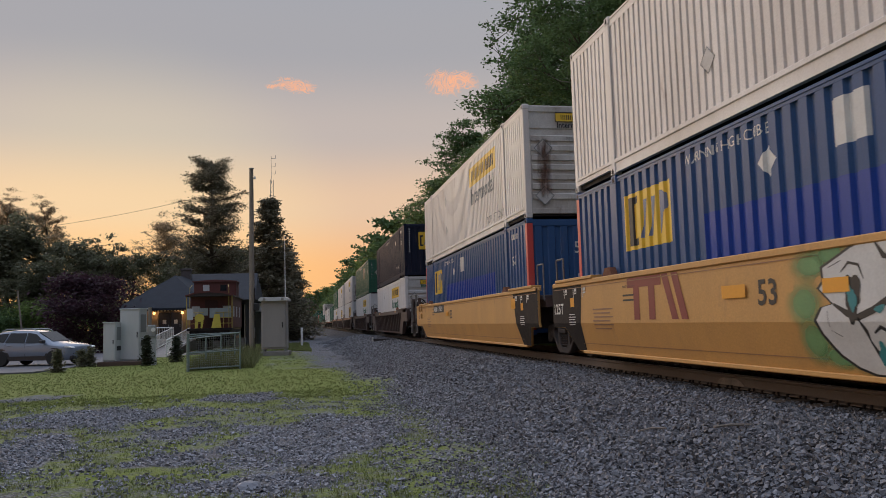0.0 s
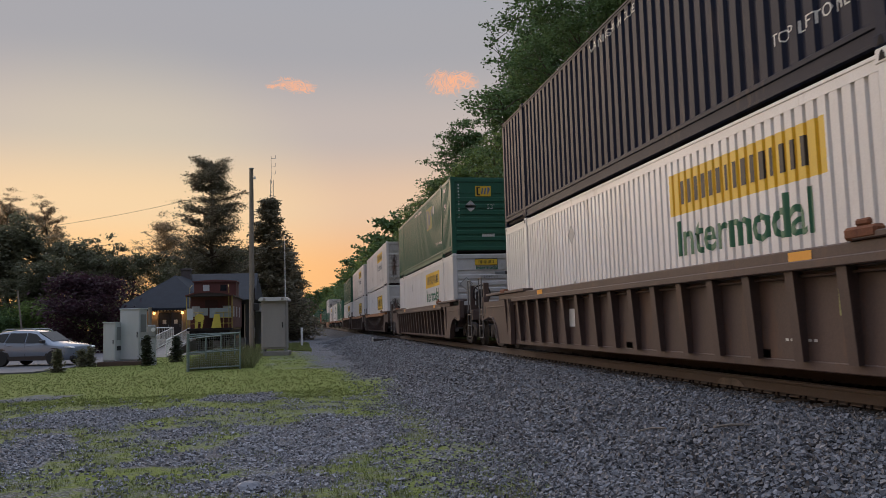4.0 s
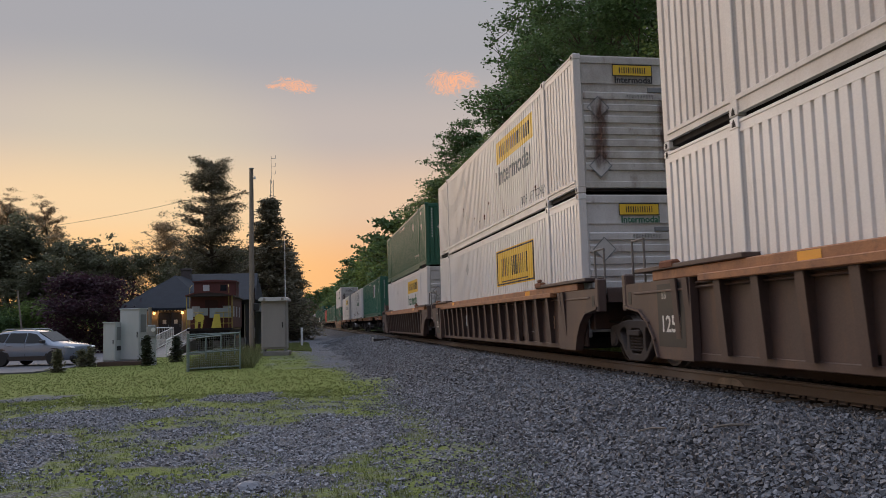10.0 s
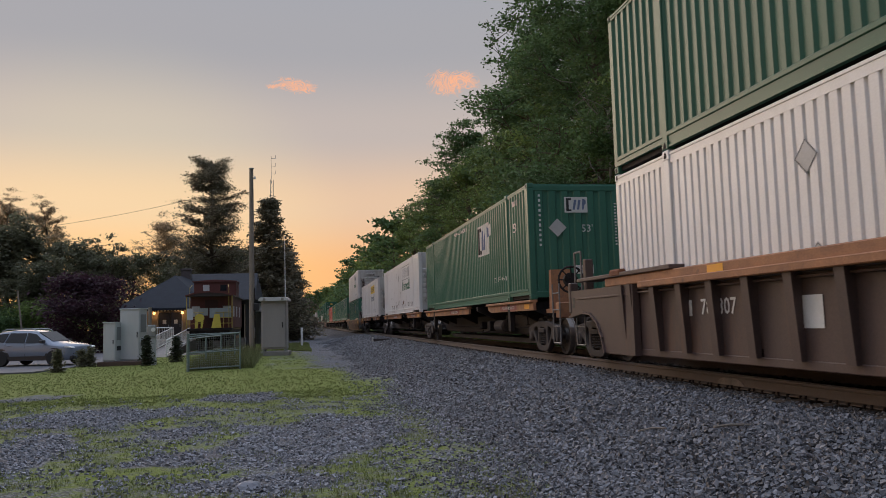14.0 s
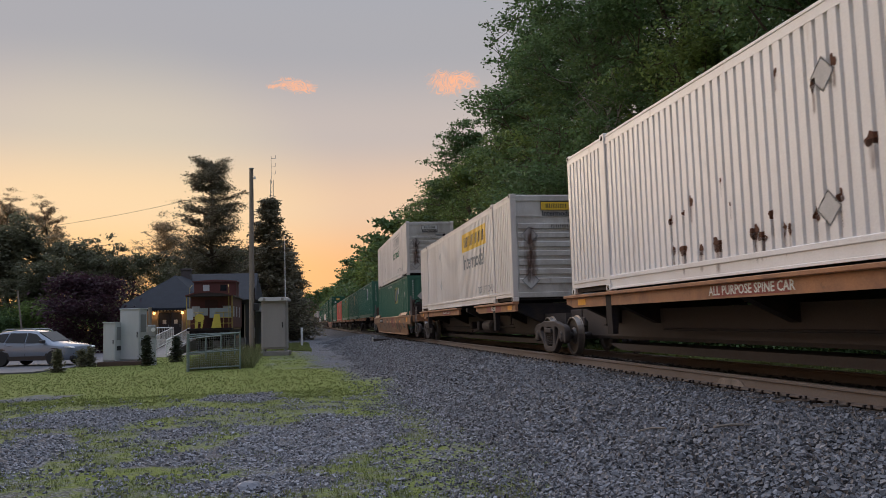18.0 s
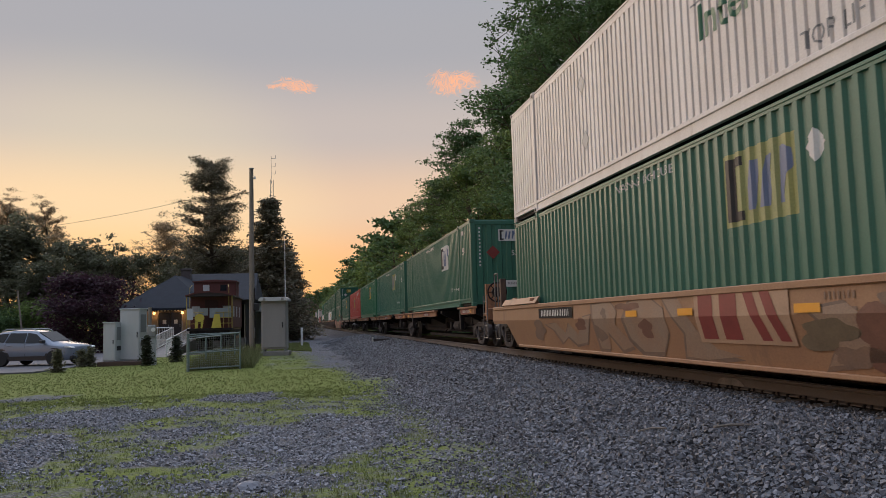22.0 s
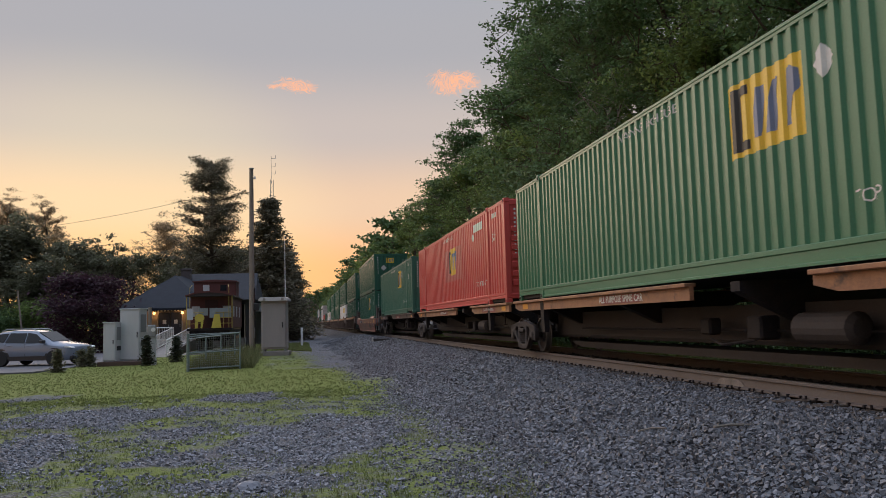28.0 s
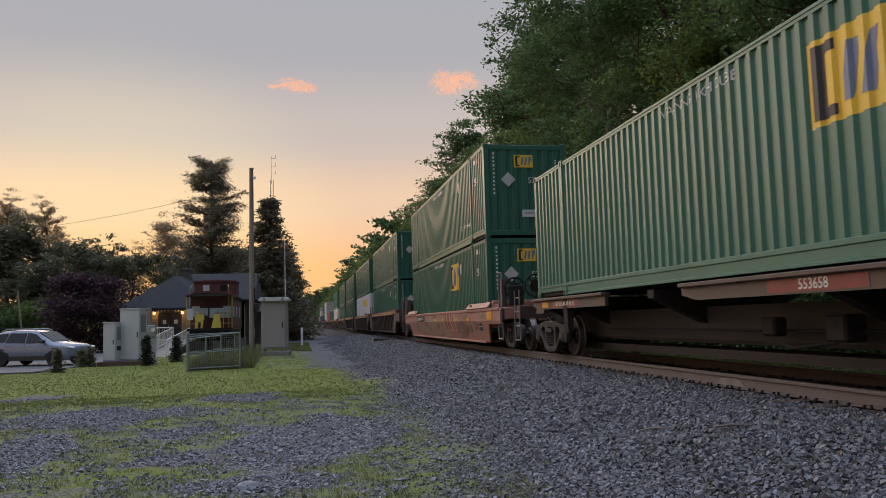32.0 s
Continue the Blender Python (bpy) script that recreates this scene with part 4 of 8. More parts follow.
def container(s, z, kind, label, logo="", seed=0, full=True, stains=()):
    global BREAKS
    BREAKS = FINE if kind in ("white", "cream") else ROUND if "green" in kind else COARSE
    paint = M[kind]
    box = thing("container", pose(TRACK_X, s, z), label, "container", "containers on the train")
    TRAIN.append((box, s, z))
    pats = []
    r = random.Random(seed)
    ys = {"square": (12.1, 13.8), "midsquare": (4.4, 5.95), "whitesquare": (4.15, 5.7), "fadedsquare": (4.4, 5.95)}
    if logo == "plate":
        pats = [(2.92, 6.5, 1.86, 2.48, M["yellow"])]
    elif logo == "lowplate":
        pats = [(3.2, 6.9, 1.32, 2.32, M["yellow"])]
    elif logo in ys:
        pats = [(*ys[logo], 1.5, 2.45, M[{"whitesquare": "letter", "fadedsquare": "fadegold"}.get(logo, "yellow")])]
        if logo == "square":
            pats += [(7.9, 8.45, 2.1, 2.6, M["letter"]), (3.4, 11.14, 0.28, 1.78, M["freshblue"])]
    elif logo == "redsquare":
        pats = [(6.1, 9.2, 1.0, 2.2, mat_pale_red()), (7.1, 8.2, 1.22, 2.2, M["yellow"]), (2.7, 4.1, 2.35, 2.6, M["letter"])]
    near = part("side_panel", kit((kind, logo, "near"), lambda: side_mesh(paint, pats)), None, box)
    far = part("side_panel", kit((kind, "far"), lambda: mirror(side_mesh(paint, []))), None, box)
    frame_parts(paint, box, full)
    white = kind in ("white", "cream")
    ribbed = white or kind == "red" or (kind, logo) == ("green", "fadedsquare")
    # white boxes: this end wears grime and painted-in shade, the far end plain paint
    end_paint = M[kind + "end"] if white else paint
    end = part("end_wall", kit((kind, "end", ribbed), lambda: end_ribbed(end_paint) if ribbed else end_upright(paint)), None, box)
    if ribbed:
        rib = kit((kind, "endrib", "flat"), lambda: Build().prism([(0.036, 0.0), (-0.004, 0.012), (-0.004, 0.135), (0.036, 0.17)], 0, -SX + 0.20, SX - 0.20).mesh("panel_rib", [end_paint]))
        for k in range(7):
            part("panel_rib", rib, None, end, at=pose(0, 0, 0.46 + k * 0.245))
    else:
        rib = kit((kind, "endrib"), lambda: Build().prism([(-0.11, 0.046), (-0.08, 0.012), (0.08, 0.012), (0.11, 0.046)], 2, 0.2, BOX_H - 0.2).mesh("panel_rib", [paint]))
        for k in range(7):
            part("panel_rib", rib, None, end, at=pose(-SX + 0.30 + k * (BOX_W - 0.6) / 6.0, 0, 0))
    part("end_wall", kit((kind, "endfar"), lambda: mirror_y(end_ribbed(paint) if white else end_upright(paint))), None, box)
    if not full:
        return box
    dark = M["black"]
    ink = dark if white else M["letter"]
    # lettering on the side, bent over the sheet
    if logo == "plate":
        part("lettering", on_side(bars(marks(3.0, 0.34, 15, seed, 0.4), dark), 4.7, 2.17), None, box, "dark block letters on yellow")
        part("lettering", on_side(words("Intermodal", 0.72, M["darkgreen" if kind == "white" else "greyshade"], bold=0.012), 4.75, 1.48), None, box, "green word on the side")
    elif logo == "lowplate":
        part("lettering", on_side(bars(marks(2.6, 0.5, 15, seed, 0.4) + [(-1.3, 1.3, -0.40, -0.37), (-1.75, 1.75, 0.43, 0.47), (-1.75, 1.75, -0.47, -0.43), (-1.79, -1.74, -0.47, 0.47), (1.74, 1.79, -0.47, 0.47)], dark), 5.05, 1.82), None, box, "dark block letters on yellow")
    elif logo == "faded":
        part("lettering", on_side(bars(marks(2.9, 0.5, 15, seed, 0.42) + [(-1.7, 1.5, 0.34, 0.37), (-1.7, 1.5, -0.37, -0.34)], M["greyshade"]), 4.8, 2.2), None, box, "worn grey block letters")
        part("lettering", on_side(words("Intermodal", 0.72, M["darkgreen"], bold=0.012), 4.75, 1.5), None, box, "green word on the side")
    elif logo in ("square", "midsquare", "redsquare", "whitesquare", "fadedsquare"):
        cx = {"square": 12.95, "midsquare": 5.17, "redsquare": 7.65, "whitesquare": 4.92, "fadedsquare": 5.17}[logo]
        zz = 1.71 if logo == "redsquare" else 1.975
        for shapes, ink2, text in ((EMBLEM, "black", "dark forked block of an emblem"), (EMBLEM2, "bluemark", "blue slanted blocks of an emblem")):
            for q in shapes:
                part("emblem", on_side(poly_mesh([(a, b * 0.85) for a, b in q], M[ink2 if logo != "fadedsquare" or seed == 10 else "greyshade"], "emblem"), cx, zz), None, box, text)
    if white:
        part("lettering", on_side(words("TOP LIFT ONLY", 0.3, M["greyshade"] if kind == "cream" else dark), 3.1, 0.46), None, box)
    else:
        part("lettering", on_side(words("53'", 0.34, ink), 1.25, 1.9), None, box)
        part("lettering", on_side(words("WARNING HIGH CUBE", 0.20, ink), 8.4 if logo != "square" else 10.6, 2.60), None, box)
        part("lettering", on_side(bars(marks(0.5, 0.14, 5, seed), ink), 1.2, 2.55), None, box)
        part("lettering", on_side(words("TOP LIFT ONLY", 0.21, ink), 3.0, 0.66), None, box)
    for y, zz in (((8.1, 0.62), (8.06, 2.05)) if white and logo == "faded" and stains else ((10.8, 0.95), (10.9, 2.1)) if white else ((4.05 if logo != "square" else 9.6, 2.2),)):
        part("placard", on_side(bars_mat(diamond(0.19), M["paleplate"] if white else M["letter"]), y, zz, not white), None, box, "pale diamond hazard placard")
        if white:
            part("placard_rim", on_side(bars_mat(diamond_ring(0.2), M["greyshade"]), y - 0.002, zz, False), None, box)
    # the end towards the camera
    if white:
        top = M["yellow"] if kind == "white" or seed % 2 else M["letter"]
        part("name_plate", on_end(bars([(-0.42, 0.42, -0.11, 0.11)], top, "name_plate"), -0.02, BOX_H - 0.33, 0.0), None, box, "yellow name plate" if top is M["yellow"] else "pale name plate")
        part("lettering", on_end(bars(marks(0.6, 0.12, 12, seed, 0.42), dark), -0.02, BOX_H - 0.33, -0.004), None, box)
        part("lettering", on_end(words("Intermodal", 0.19, M["darkgreen"] if kind == "white" else dark, bold=0.005), 0.0, BOX_H - 0.54, -0.004), None, box)
        part("lettering", on_end(bars(marks(0.62, 0.085, 10, seed + 3, 0.5), dark), 0.12, BOX_H - 0.88, -0.004), None, box)
        for zz in (1.75, 0.55):
            part("placard", on_end(bars_mat(diamond(0.24), M["paleplate"]), -0.80, zz, -0.006), None, box, "pale diamond placard")
            part("placard_rim", on_end(bars_mat(diamond_ring(0.25), M["greyshade"]), -0.80, zz, -0.009), None, box)
        part("lettering", on_end(turned(bars(marks(1.15, 0.05, 11, seed + 7, 0.5), M["greyshade"])), SX - 0.08, BOX_H - 0.95, -0.006), None, box)
        part("seal_recess", Build().box(0.30, 0.84, -0.008, 0.02, BOX_H - 0.78, BOX_H - 0.69, 0.004), M["greyshade"], box, "grey seal strip on the end wall")
        part("seal_box", Build().box(0.70, 0.84, -0.012, 0.02, BOX_H - 0.80, BOX_H - 0.68, 0.004), M["grime"], box, "dark seal box")
        part("lettering", on_end(bars([(-0.43, 0.43, 0.105, 0.122), (-0.43, 0.43, -0.122, -0.105), (-0.435, -0.42, -0.12, 0.12), (0.42, 0.435, -0.12, 0.12)], dark, "lettering"), -0.02, BOX_H - 0.33, -0.003), None, box, "dark rim of the name plate")
        part("vent_plate", Build().box(0.62, 0.78, -0.006, 0.02, 0.55, 0.68, 0.004), M["grime"], box, "small dark vent plate")
        part("document_holder", Build().box(0.95, 1.1, -0.02, 0.02, 0.42, 0.78, 0.006), M["greyshade"], box, "grey document holder")
        if kind == "cream" or seed % 3 == 0:
            for x in (-0.78, 0.66):
                b = Build().box(x - 0.24, x + 0.24, -0.014, -0.011, 0.42, 2.05)
                part("rust_stain", b, M["smear"], box, "brown rust run down the end wall")
    else:
        if kind == "blue":
            part("lettering", on_end(words("53", 0.42, ink), 0.1, BOX_H - 0.75, -0.004), None, box)
            part("lettering", on_end(bars([(-0.14, 0.14, -0.16, 0.16)], M["cream"], "lettering"), 0.12, BOX_H - 1.55, -0.004), None, box, "pale worn label")
            return box
        plate = M["fadegold"] if seed == 19 else M["letter"] if logo == "whitesquare" or kind == "green" and seed % 2 else M["yellow"]
        big = 1.0 if kind in ("navy", "blue") else 0.68
        ez = BOX_H - (0.95 if big == 1.0 else 0.55)
        part("emblem_plate", on_end(bars([(-0.44 * big, 0.44 * big, -0.48 * big * (1 if big == 1.0 else 0.6), 0.48 * big * (1 if big == 1.0 else 0.6))], plate, "emblem_plate"), -0.05, ez, 0.004), None, box, "square emblem plate")
        for shapes, ink2 in ((EMBLEM, "black"), (EMBLEM2, "bluemark")):
            for q in shapes:
                part("emblem", on_end(poly_mesh([(a * 0.55 * big, b * (0.62 if big == 1.0 else 0.5) * big) for a, b in q], M[ink2], "emblem"), -0.05, ez, 0.001), None, box)
        part("lettering", on_end(words("53'", 0.26, ink), 0.22, BOX_H - (1.7 if big == 1.0 else 1.15), -0.004), None, box)
        part("lettering", on_end(turned(bars(marks(1.35, 0.055, 11, seed, 0.5), ink)), -SX + 0.30, 1.95, 0.002), None, box)
        part("lettering", on_end(turned(bars(marks(1.1, 0.05, 14, seed + 1, 0.5), ink)), SX - 0.32, 1.85, 0.002), None, box)
        part("weight_label", on_end(bars([(-0.24, 0.24, -0.11, 0.11)], M["letter"], "weight_label"), 0.1, 0.72, 0.001), None, box, "white weight label")
        part("lettering", on_end(words("24,000 lbs", 0.09, dark), 0.1, 0.72, -0.004), None, box)
        if kind != "navy":
            part("placard", on_end(bars_mat(diamond(0.23), M["plum"] if seed == 12 else M["paleplate"]), -0.55, BOX_H - 1.12, -0.004), None, box, "diamond hazard placard")
    for y, zz, w, h in stains:
        part("rust_stain", on_side(bars([(-w * 0.7, w * 0.7, -h * 2.4 - 0.12, 0.0)], M["smear_side"], "rust_stain"), y, zz, True), None, box, "brown rust run on the side")
        me = poly_mesh(blob(r, w, h), M["chip"], "rust_chip")
        part("rust_chip", on_side(me, y, zz), None, box, "dark patch where paint has flaked off to rust")
    return box


# plain blocks of the square emblem: a dark bracket, two slanted blue bars and a blue half disc
EMBLEM = [[(-0.68, -0.48), (-0.32, -0.48), (-0.32, -0.34), (-0.50, -0.34), (-0.50, 0.34), (-0.32, 0.34), (-0.32, 0.48), (-0.68, 0.48)]]
EMBLEM2 = [[(-0.24, -0.36), (-0.08, -0.36), (0.04, 0.36), (-0.12, 0.36)], [(0.06, -0.36), (0.22, -0.36), (0.34, 0.36), (0.18, 0.36)],
           [(0.42, -0.36), (0.52, -0.36), (0.60, 0.0), (0.70, 0.10), (0.68, 0.34), (0.58, 0.42), (0.46, 0.42)]]


def mat_pale_red():
    return kit("pale_red", lambda: mat("sun_faded_red_paint", (0.50, 0.13, 0.11), 0.5, vary=0.2, scale=0.8, bump=0.03, tint=(0.42, 0.09, 0.08)))


def turned(me):
    for v in me.vertices:
        v.co = (v.co.y, -v.co.x, 0)
    return me


def mirror(me):
    for v in me.vertices:
        v.co.x = -v.co.x
    me.flip_normals()
    return me


def mirror_y(me):
    for v in me.vertices:
        v.co.y = BOX_LEN - v.co.y
    me.flip_normals()
    return me


# ------------------------------------------------------------------ rail cars
def rounded(q, times=2):
    """Cuts the corners of a closed outline."""
    for _ in range(times):
        out = []
        for (x0, y0), (x1, y1) in zip(q, q[1:] + q[:1]):
            out += [(x0 * 0.78 + x1 * 0.22, y0 * 0.78 + y1 * 0.22), (x0 * 0.22 + x1 * 0.78, y0 * 0.22 + y1 * 0.78)]
        q = out
    return q


def plate_with_holes(name, loops, thick, edge, material):
    """A plate with rounded rims, cut from outlines; all but the first are holes. It stands in the yz plane."""
    cu = bpy.data.curves.new(name, "CURVE")
    cu.dimensions, cu.fill_mode, cu.extrude, cu.bevel_depth, cu.bevel_resolution = "2D", "BOTH", thick / 2 - edge, edge, 1
    for q in loops:
        sp = cu.splines.new("POLY")
        sp.points.add(len(q) - 1)
        for p, (x, y) in zip(sp.points, q):
            p.co = (x, y, 0, 1)
        sp.use_cyclic_u = True
    tmp = bpy.data.objects.new(name, cu)
    scene.collection.objects.link(tmp)
    me = bpy.data.meshes.new_from_object(tmp.evaluated_get(bpy.context.evaluated_depsgraph_get()))
    bpy.data.objects.remove(tmp)
    for v in me.vertices:
        v.co = (v.co.z, v.co.x, v.co.y)
    me.materials.clear()
    me.materials.append(material)
    return me


def frame_mesh(sx):
    """A cast side frame with its spring window and two side openings."""
    def make():
        half = [(0.0, 0.77), (0.44, 0.77), (0.72, 0.71), (1.04, 0.68), (1.13, 0.60), (1.12, 0.34), (1.02, 0.32), (1.0, 0.51), (0.79, 0.51), (0.75, 0.44), (0.68, 0.42), (0.35, 0.10), (0.0, 0.10)]
        outer = half + [(-a, b) for a, b in half[-2:0:-1]]
        win = [(-0.29, 0.19), (0.29, 0.19), (0.30, 0.66), (-0.30, 0.66)]
        eye = [(0.37, 0.69), (0.62, 0.66), (0.71, 0.57), (0.60, 0.43), (0.43, 0.23), (0.37, 0.28)]
        me = plate_with_holes("side_frame", [rounded(outer, 1), rounded(win, 1), rounded(eye), rounded([(-a, b) for a, b in eye[::-1]])], 0.13, 0.02, M["truck"])
        for v in me.vertices:
            v.co.x += sx * 1.01
        return me
    return kit(("sideframe", sx), make)


def spring_mesh():
    def make():
        b = Build()
        for cy in (0.0,):
            for k in range(5):
                z = 0.25 + k * 0.052
                b.lathe([(z, 0.05), (z + 0.010, 0.078), (z + 0.024, 0.078), (z + 0.034, 0.05)], 10, 2, (0, cy, 0))
            b.cyl((0, cy, 0.24), (0, cy, 0.52), 0.045, n=8)
        return b.mesh("spring", [M["truck"]])
    return kit("springs", make)


def bogie(parent, y):
    """A two-axle truck at y under a car."""
    g = part("bogie", kit("bolster", lambda: Build().box(-1.0, 1.0, -0.22, 0.22, 0.50, 0.70, 0.02).box(-0.3, 0.3, -0.3, 0.3, 0.66, 0.86, 0.02).box(-1.12, 1.12, -0.24, 0.24, 0.52, 0.62, 0.015).mesh("bogie", [M["truck"]])),
             None, parent, "dusty cast-steel two-axle truck", at=pose(0, y, 0))
    for sx in (-1, 1):
        part("side_frame", frame_mesh(sx), None, g)
        for cy in (-0.165, 0.0, 0.165):
            part("spring", spring_mesh(), None, g, at=pose(sx * 1.01, cy, 0))
        for dy in (-0.89, 0.89):
            part("bearing_cap", kit("cap", lambda: Build().lathe([(-0.05, 0.13), (0.02, 0.13), (0.03, 0.09), (0.045, 0.085), (0.05, 0.02)], 12).mesh("bearing_cap", [M["truck"]])), None, g, at=pose(sx * 1.06, dy, 0.455) @ Matrix.Diagonal((sx, 1, 1, 1)))
    for dy in (-0.89, 0.89):
        ws = part("wheelset", kit("wheelset", wheelset_mesh), None, g, at=pose(0, dy, 0.455))
        if len(WHEELS) < 84:
            WHEELS.append(ws)
    return g


WHEELS = []


def wheelset_mesh():
    prof = [(-0.07, 0.06), (-0.07, 0.15), (-0.02, 0.19), (-0.03, 0.36), (-0.07, 0.39), (-0.07, 0.42), (0.04, 0.425), (0.055, 0.452), (0.07, 0.452), (0.07, 0.38), (0.03, 0.34), (0.02, 0.18), (0.06, 0.14), (0.06, 0.06)]
    b = Build().cyl((-1.05, 0, 0), (1.05, 0, 0), 0.08, n=12)
    tread = [(-0.071, 0.418), (-0.068, 0.424), (0.042, 0.429), (0.054, 0.456), (0.071, 0.456), (0.073, 0.448)]
    for sx in (-1, 1):
        b.lathe([(sx * (0.755 - d), r) for d, r in prof], 28)
        b.lathe([(sx * (0.755 - d), r) for d, r in tread], 28, mi=1)
        b.f, b.mi = b.f[:-2], b.mi[:-2]
    for sx in (-1, 1):
        for k in range(3):
            t = 2 * math.pi * k / 3
            b.cyl((sx * 1.05, 0.045 * math.cos(t), 0.045 * math.sin(t)), (sx * 1.075, 0.045 * math.cos(t), 0.045 * math.sin(t)), 0.014, n=6)
    return b.mesh("wheelset", [M["wheel"], M["tread"]])


def ladder(parent, x, y, z0, z1, w=0.46, along="y", material="galvold"):
    b = Build()
    if along == "y":
        b.path([(x, y - w / 2, z1), (x, y - w / 2, z0), (x, y + w / 2, z0), (x, y + w / 2, z1)], 0.017)
    else:
        b.path([(x - w / 2, y, z1), (x - w / 2, y, z0), (x + w / 2, y, z0), (x + w / 2, y, z1)], 0.017)
    lad = part("ladder", b, M[material], parent, "bent steel step ladder")
    z = z0 + 0.36
    while z < z1:
        part("rung", Build().path([(x, y - w / 2, z), (x, y + w / 2, z)] if along == "y" else [(x - w / 2, y, z), (x + w / 2, y, z)], 0.014), M[material], lad)
        z += 0.36
    return lad


def coupler(parent, y, d):
    b = Build().box(-0.09, 0.09, *sorted((y, y + d * 0.55)), 0.74, 0.95, 0.02).box(-0.16, 0.14, *sorted((y + d * 0.5, y + d * 0.78)), 0.70, 1.0, 0.04)
    part("coupler", b, M["grime"], parent, "knuckle coupler")
    part("air_hose", Build().path([(0.3, y, 0.75), (0.32, y + d * 0.3, 0.55), (0.2, y + d * 0.6, 0.42), (0.1, y + d * 0.75, 0.5)], 0.03), M["plastic"], parent, "black air hose")


def brake_wheel(car, x, y, z):
    w = part("brake_wheel", kit("brake_ring", lambda: ring(0.29, 0.024).mesh("brake_wheel", [M["grime"]])), None, car, "spoked hand brake wheel", at=pose(x, y - 0.06, z))
    part("gear_case", kit("gear_case", lambda: Build().cyl((0, 0.0, 0), (0, 0.10, 0), 0.16, n=14).mesh("gear_case", [M["grime"]])), None, w)
    for k in range(8):
        t = math.pi * 2 * k / 8
        part("spoke", kit(("spoke", k), lambda: Build().cyl((0, 0, 0), (0.28 * math.cos(t), 0, 0.28 * math.sin(t)), 0.016, n=6).mesh("spoke", [M["grime"]])), None, w)


def ring(r, tube, n=20, k=6):
    vs, fs = [], []
    for i in range(n):
        a = 2 * math.pi * i / n
        for j in range(k):
            b = 2 * math.pi * j / k
            q = r + tube * math.cos(b)
            vs.append((q * math.cos(a), tube * math.sin(b), q * math.sin(a)))
            fs.append((i * k + j, i * k + (j + 1) % k, ((i + 1) % n) * k + (j + 1) % k, ((i + 1) % n) * k + j))
    return Build().add(vs, fs)


P_DARK = M["brown"]


def well_end(car, y, d, gap, paint, shared, platform=True):
    """The deck between the well's end at y and the next car; d is -1 or 1, gap the way to the middle between the cars."""
    out = Build()
    reach = gap if shared else gap - 0.55
    out.box(-0.34, 0.34, *sorted((y - d * 0.15, y + d * reach)), 0.80, 1.12, 0.02)
    out.box(-1.28, 1.28, *sorted((y - d * 0.05, y + d * 0.20)), 0.62, 1.42, 0.02)
    out.prism([(-1.30, 1.12), (-1.30, 1.30), (1.30, 1.30), (1.30, 1.12)], 1, *sorted((y + d * 0.2, y + d * min(reach, 1.0))))
    part("end_platform", out, paint, car)
    if not shared:
        part("end_sill", Build().box(-1.32, 1.32, *sorted((y + d * (reach - 0.28), y + d * reach)), 0.86, 1.20, 0.02), paint, car)
        part("crossover_board", Build().box(-1.25, 1.25, *sorted((y + d * (reach - 0.9), y + d * (reach - 0.3))), 1.14, 1.19), M["grime"], car)
        coupler(car, y + d * reach, d)
        for sx in (-1, 1):
            ladder(car, sx * 1.36, y + d * (reach - 0.28), 0.32, 1.2)
            part("grab_iron", Build().path([(sx * 1.36, y + d * (reach - 0.06), 1.2), (sx * 1.36, y + d * (reach - 0.06), 2.15), (sx * 1.36, y + d * (reach - 0.42), 2.15), (sx * 1.36, y + d * (reach - 0.42), 1.2)], 0.019), M["galvold"], car, "bent steel grab iron")
        if d < 0:
            brake_wheel(car, -0.95, y + d * (reach - 0.25), 1.72)
            part("brake_housing", Build().box(-1.15, -0.75, *sorted((y + d * (reach - 0.2), y + d * (reach - 0.02))), 1.25, 1.8, 0.03), M["grime"], car, "dark brake housing")
        part("end_post", Build().box(-1.30, -1.14, *sorted((y + d * (reach - 0.5), y + d * (reach - 0.34))), 1.2, 2.0, 0.015), P_DARK, car)
    else:
        for sx in (-1, 1):
            part("grab_iron", Build().path([(sx * 1.33, y + d * 0.5, 1.25), (sx * 1.33, y + d * 0.5, 2.1), (sx * 1.33, y + d * 0.95, 2.1), (sx * 1.33, y + d * 0.95, 1.25)], 0.019), M["galvold"], car, "bent steel grab iron")
    part("brake_pipe", Build().path([(-1.0, y, 0.78), (-0.9, y + d * reach * 0.5, 0.74), (-0.5, y + d * reach, 0.76)], 0.022), M["grime"], car)


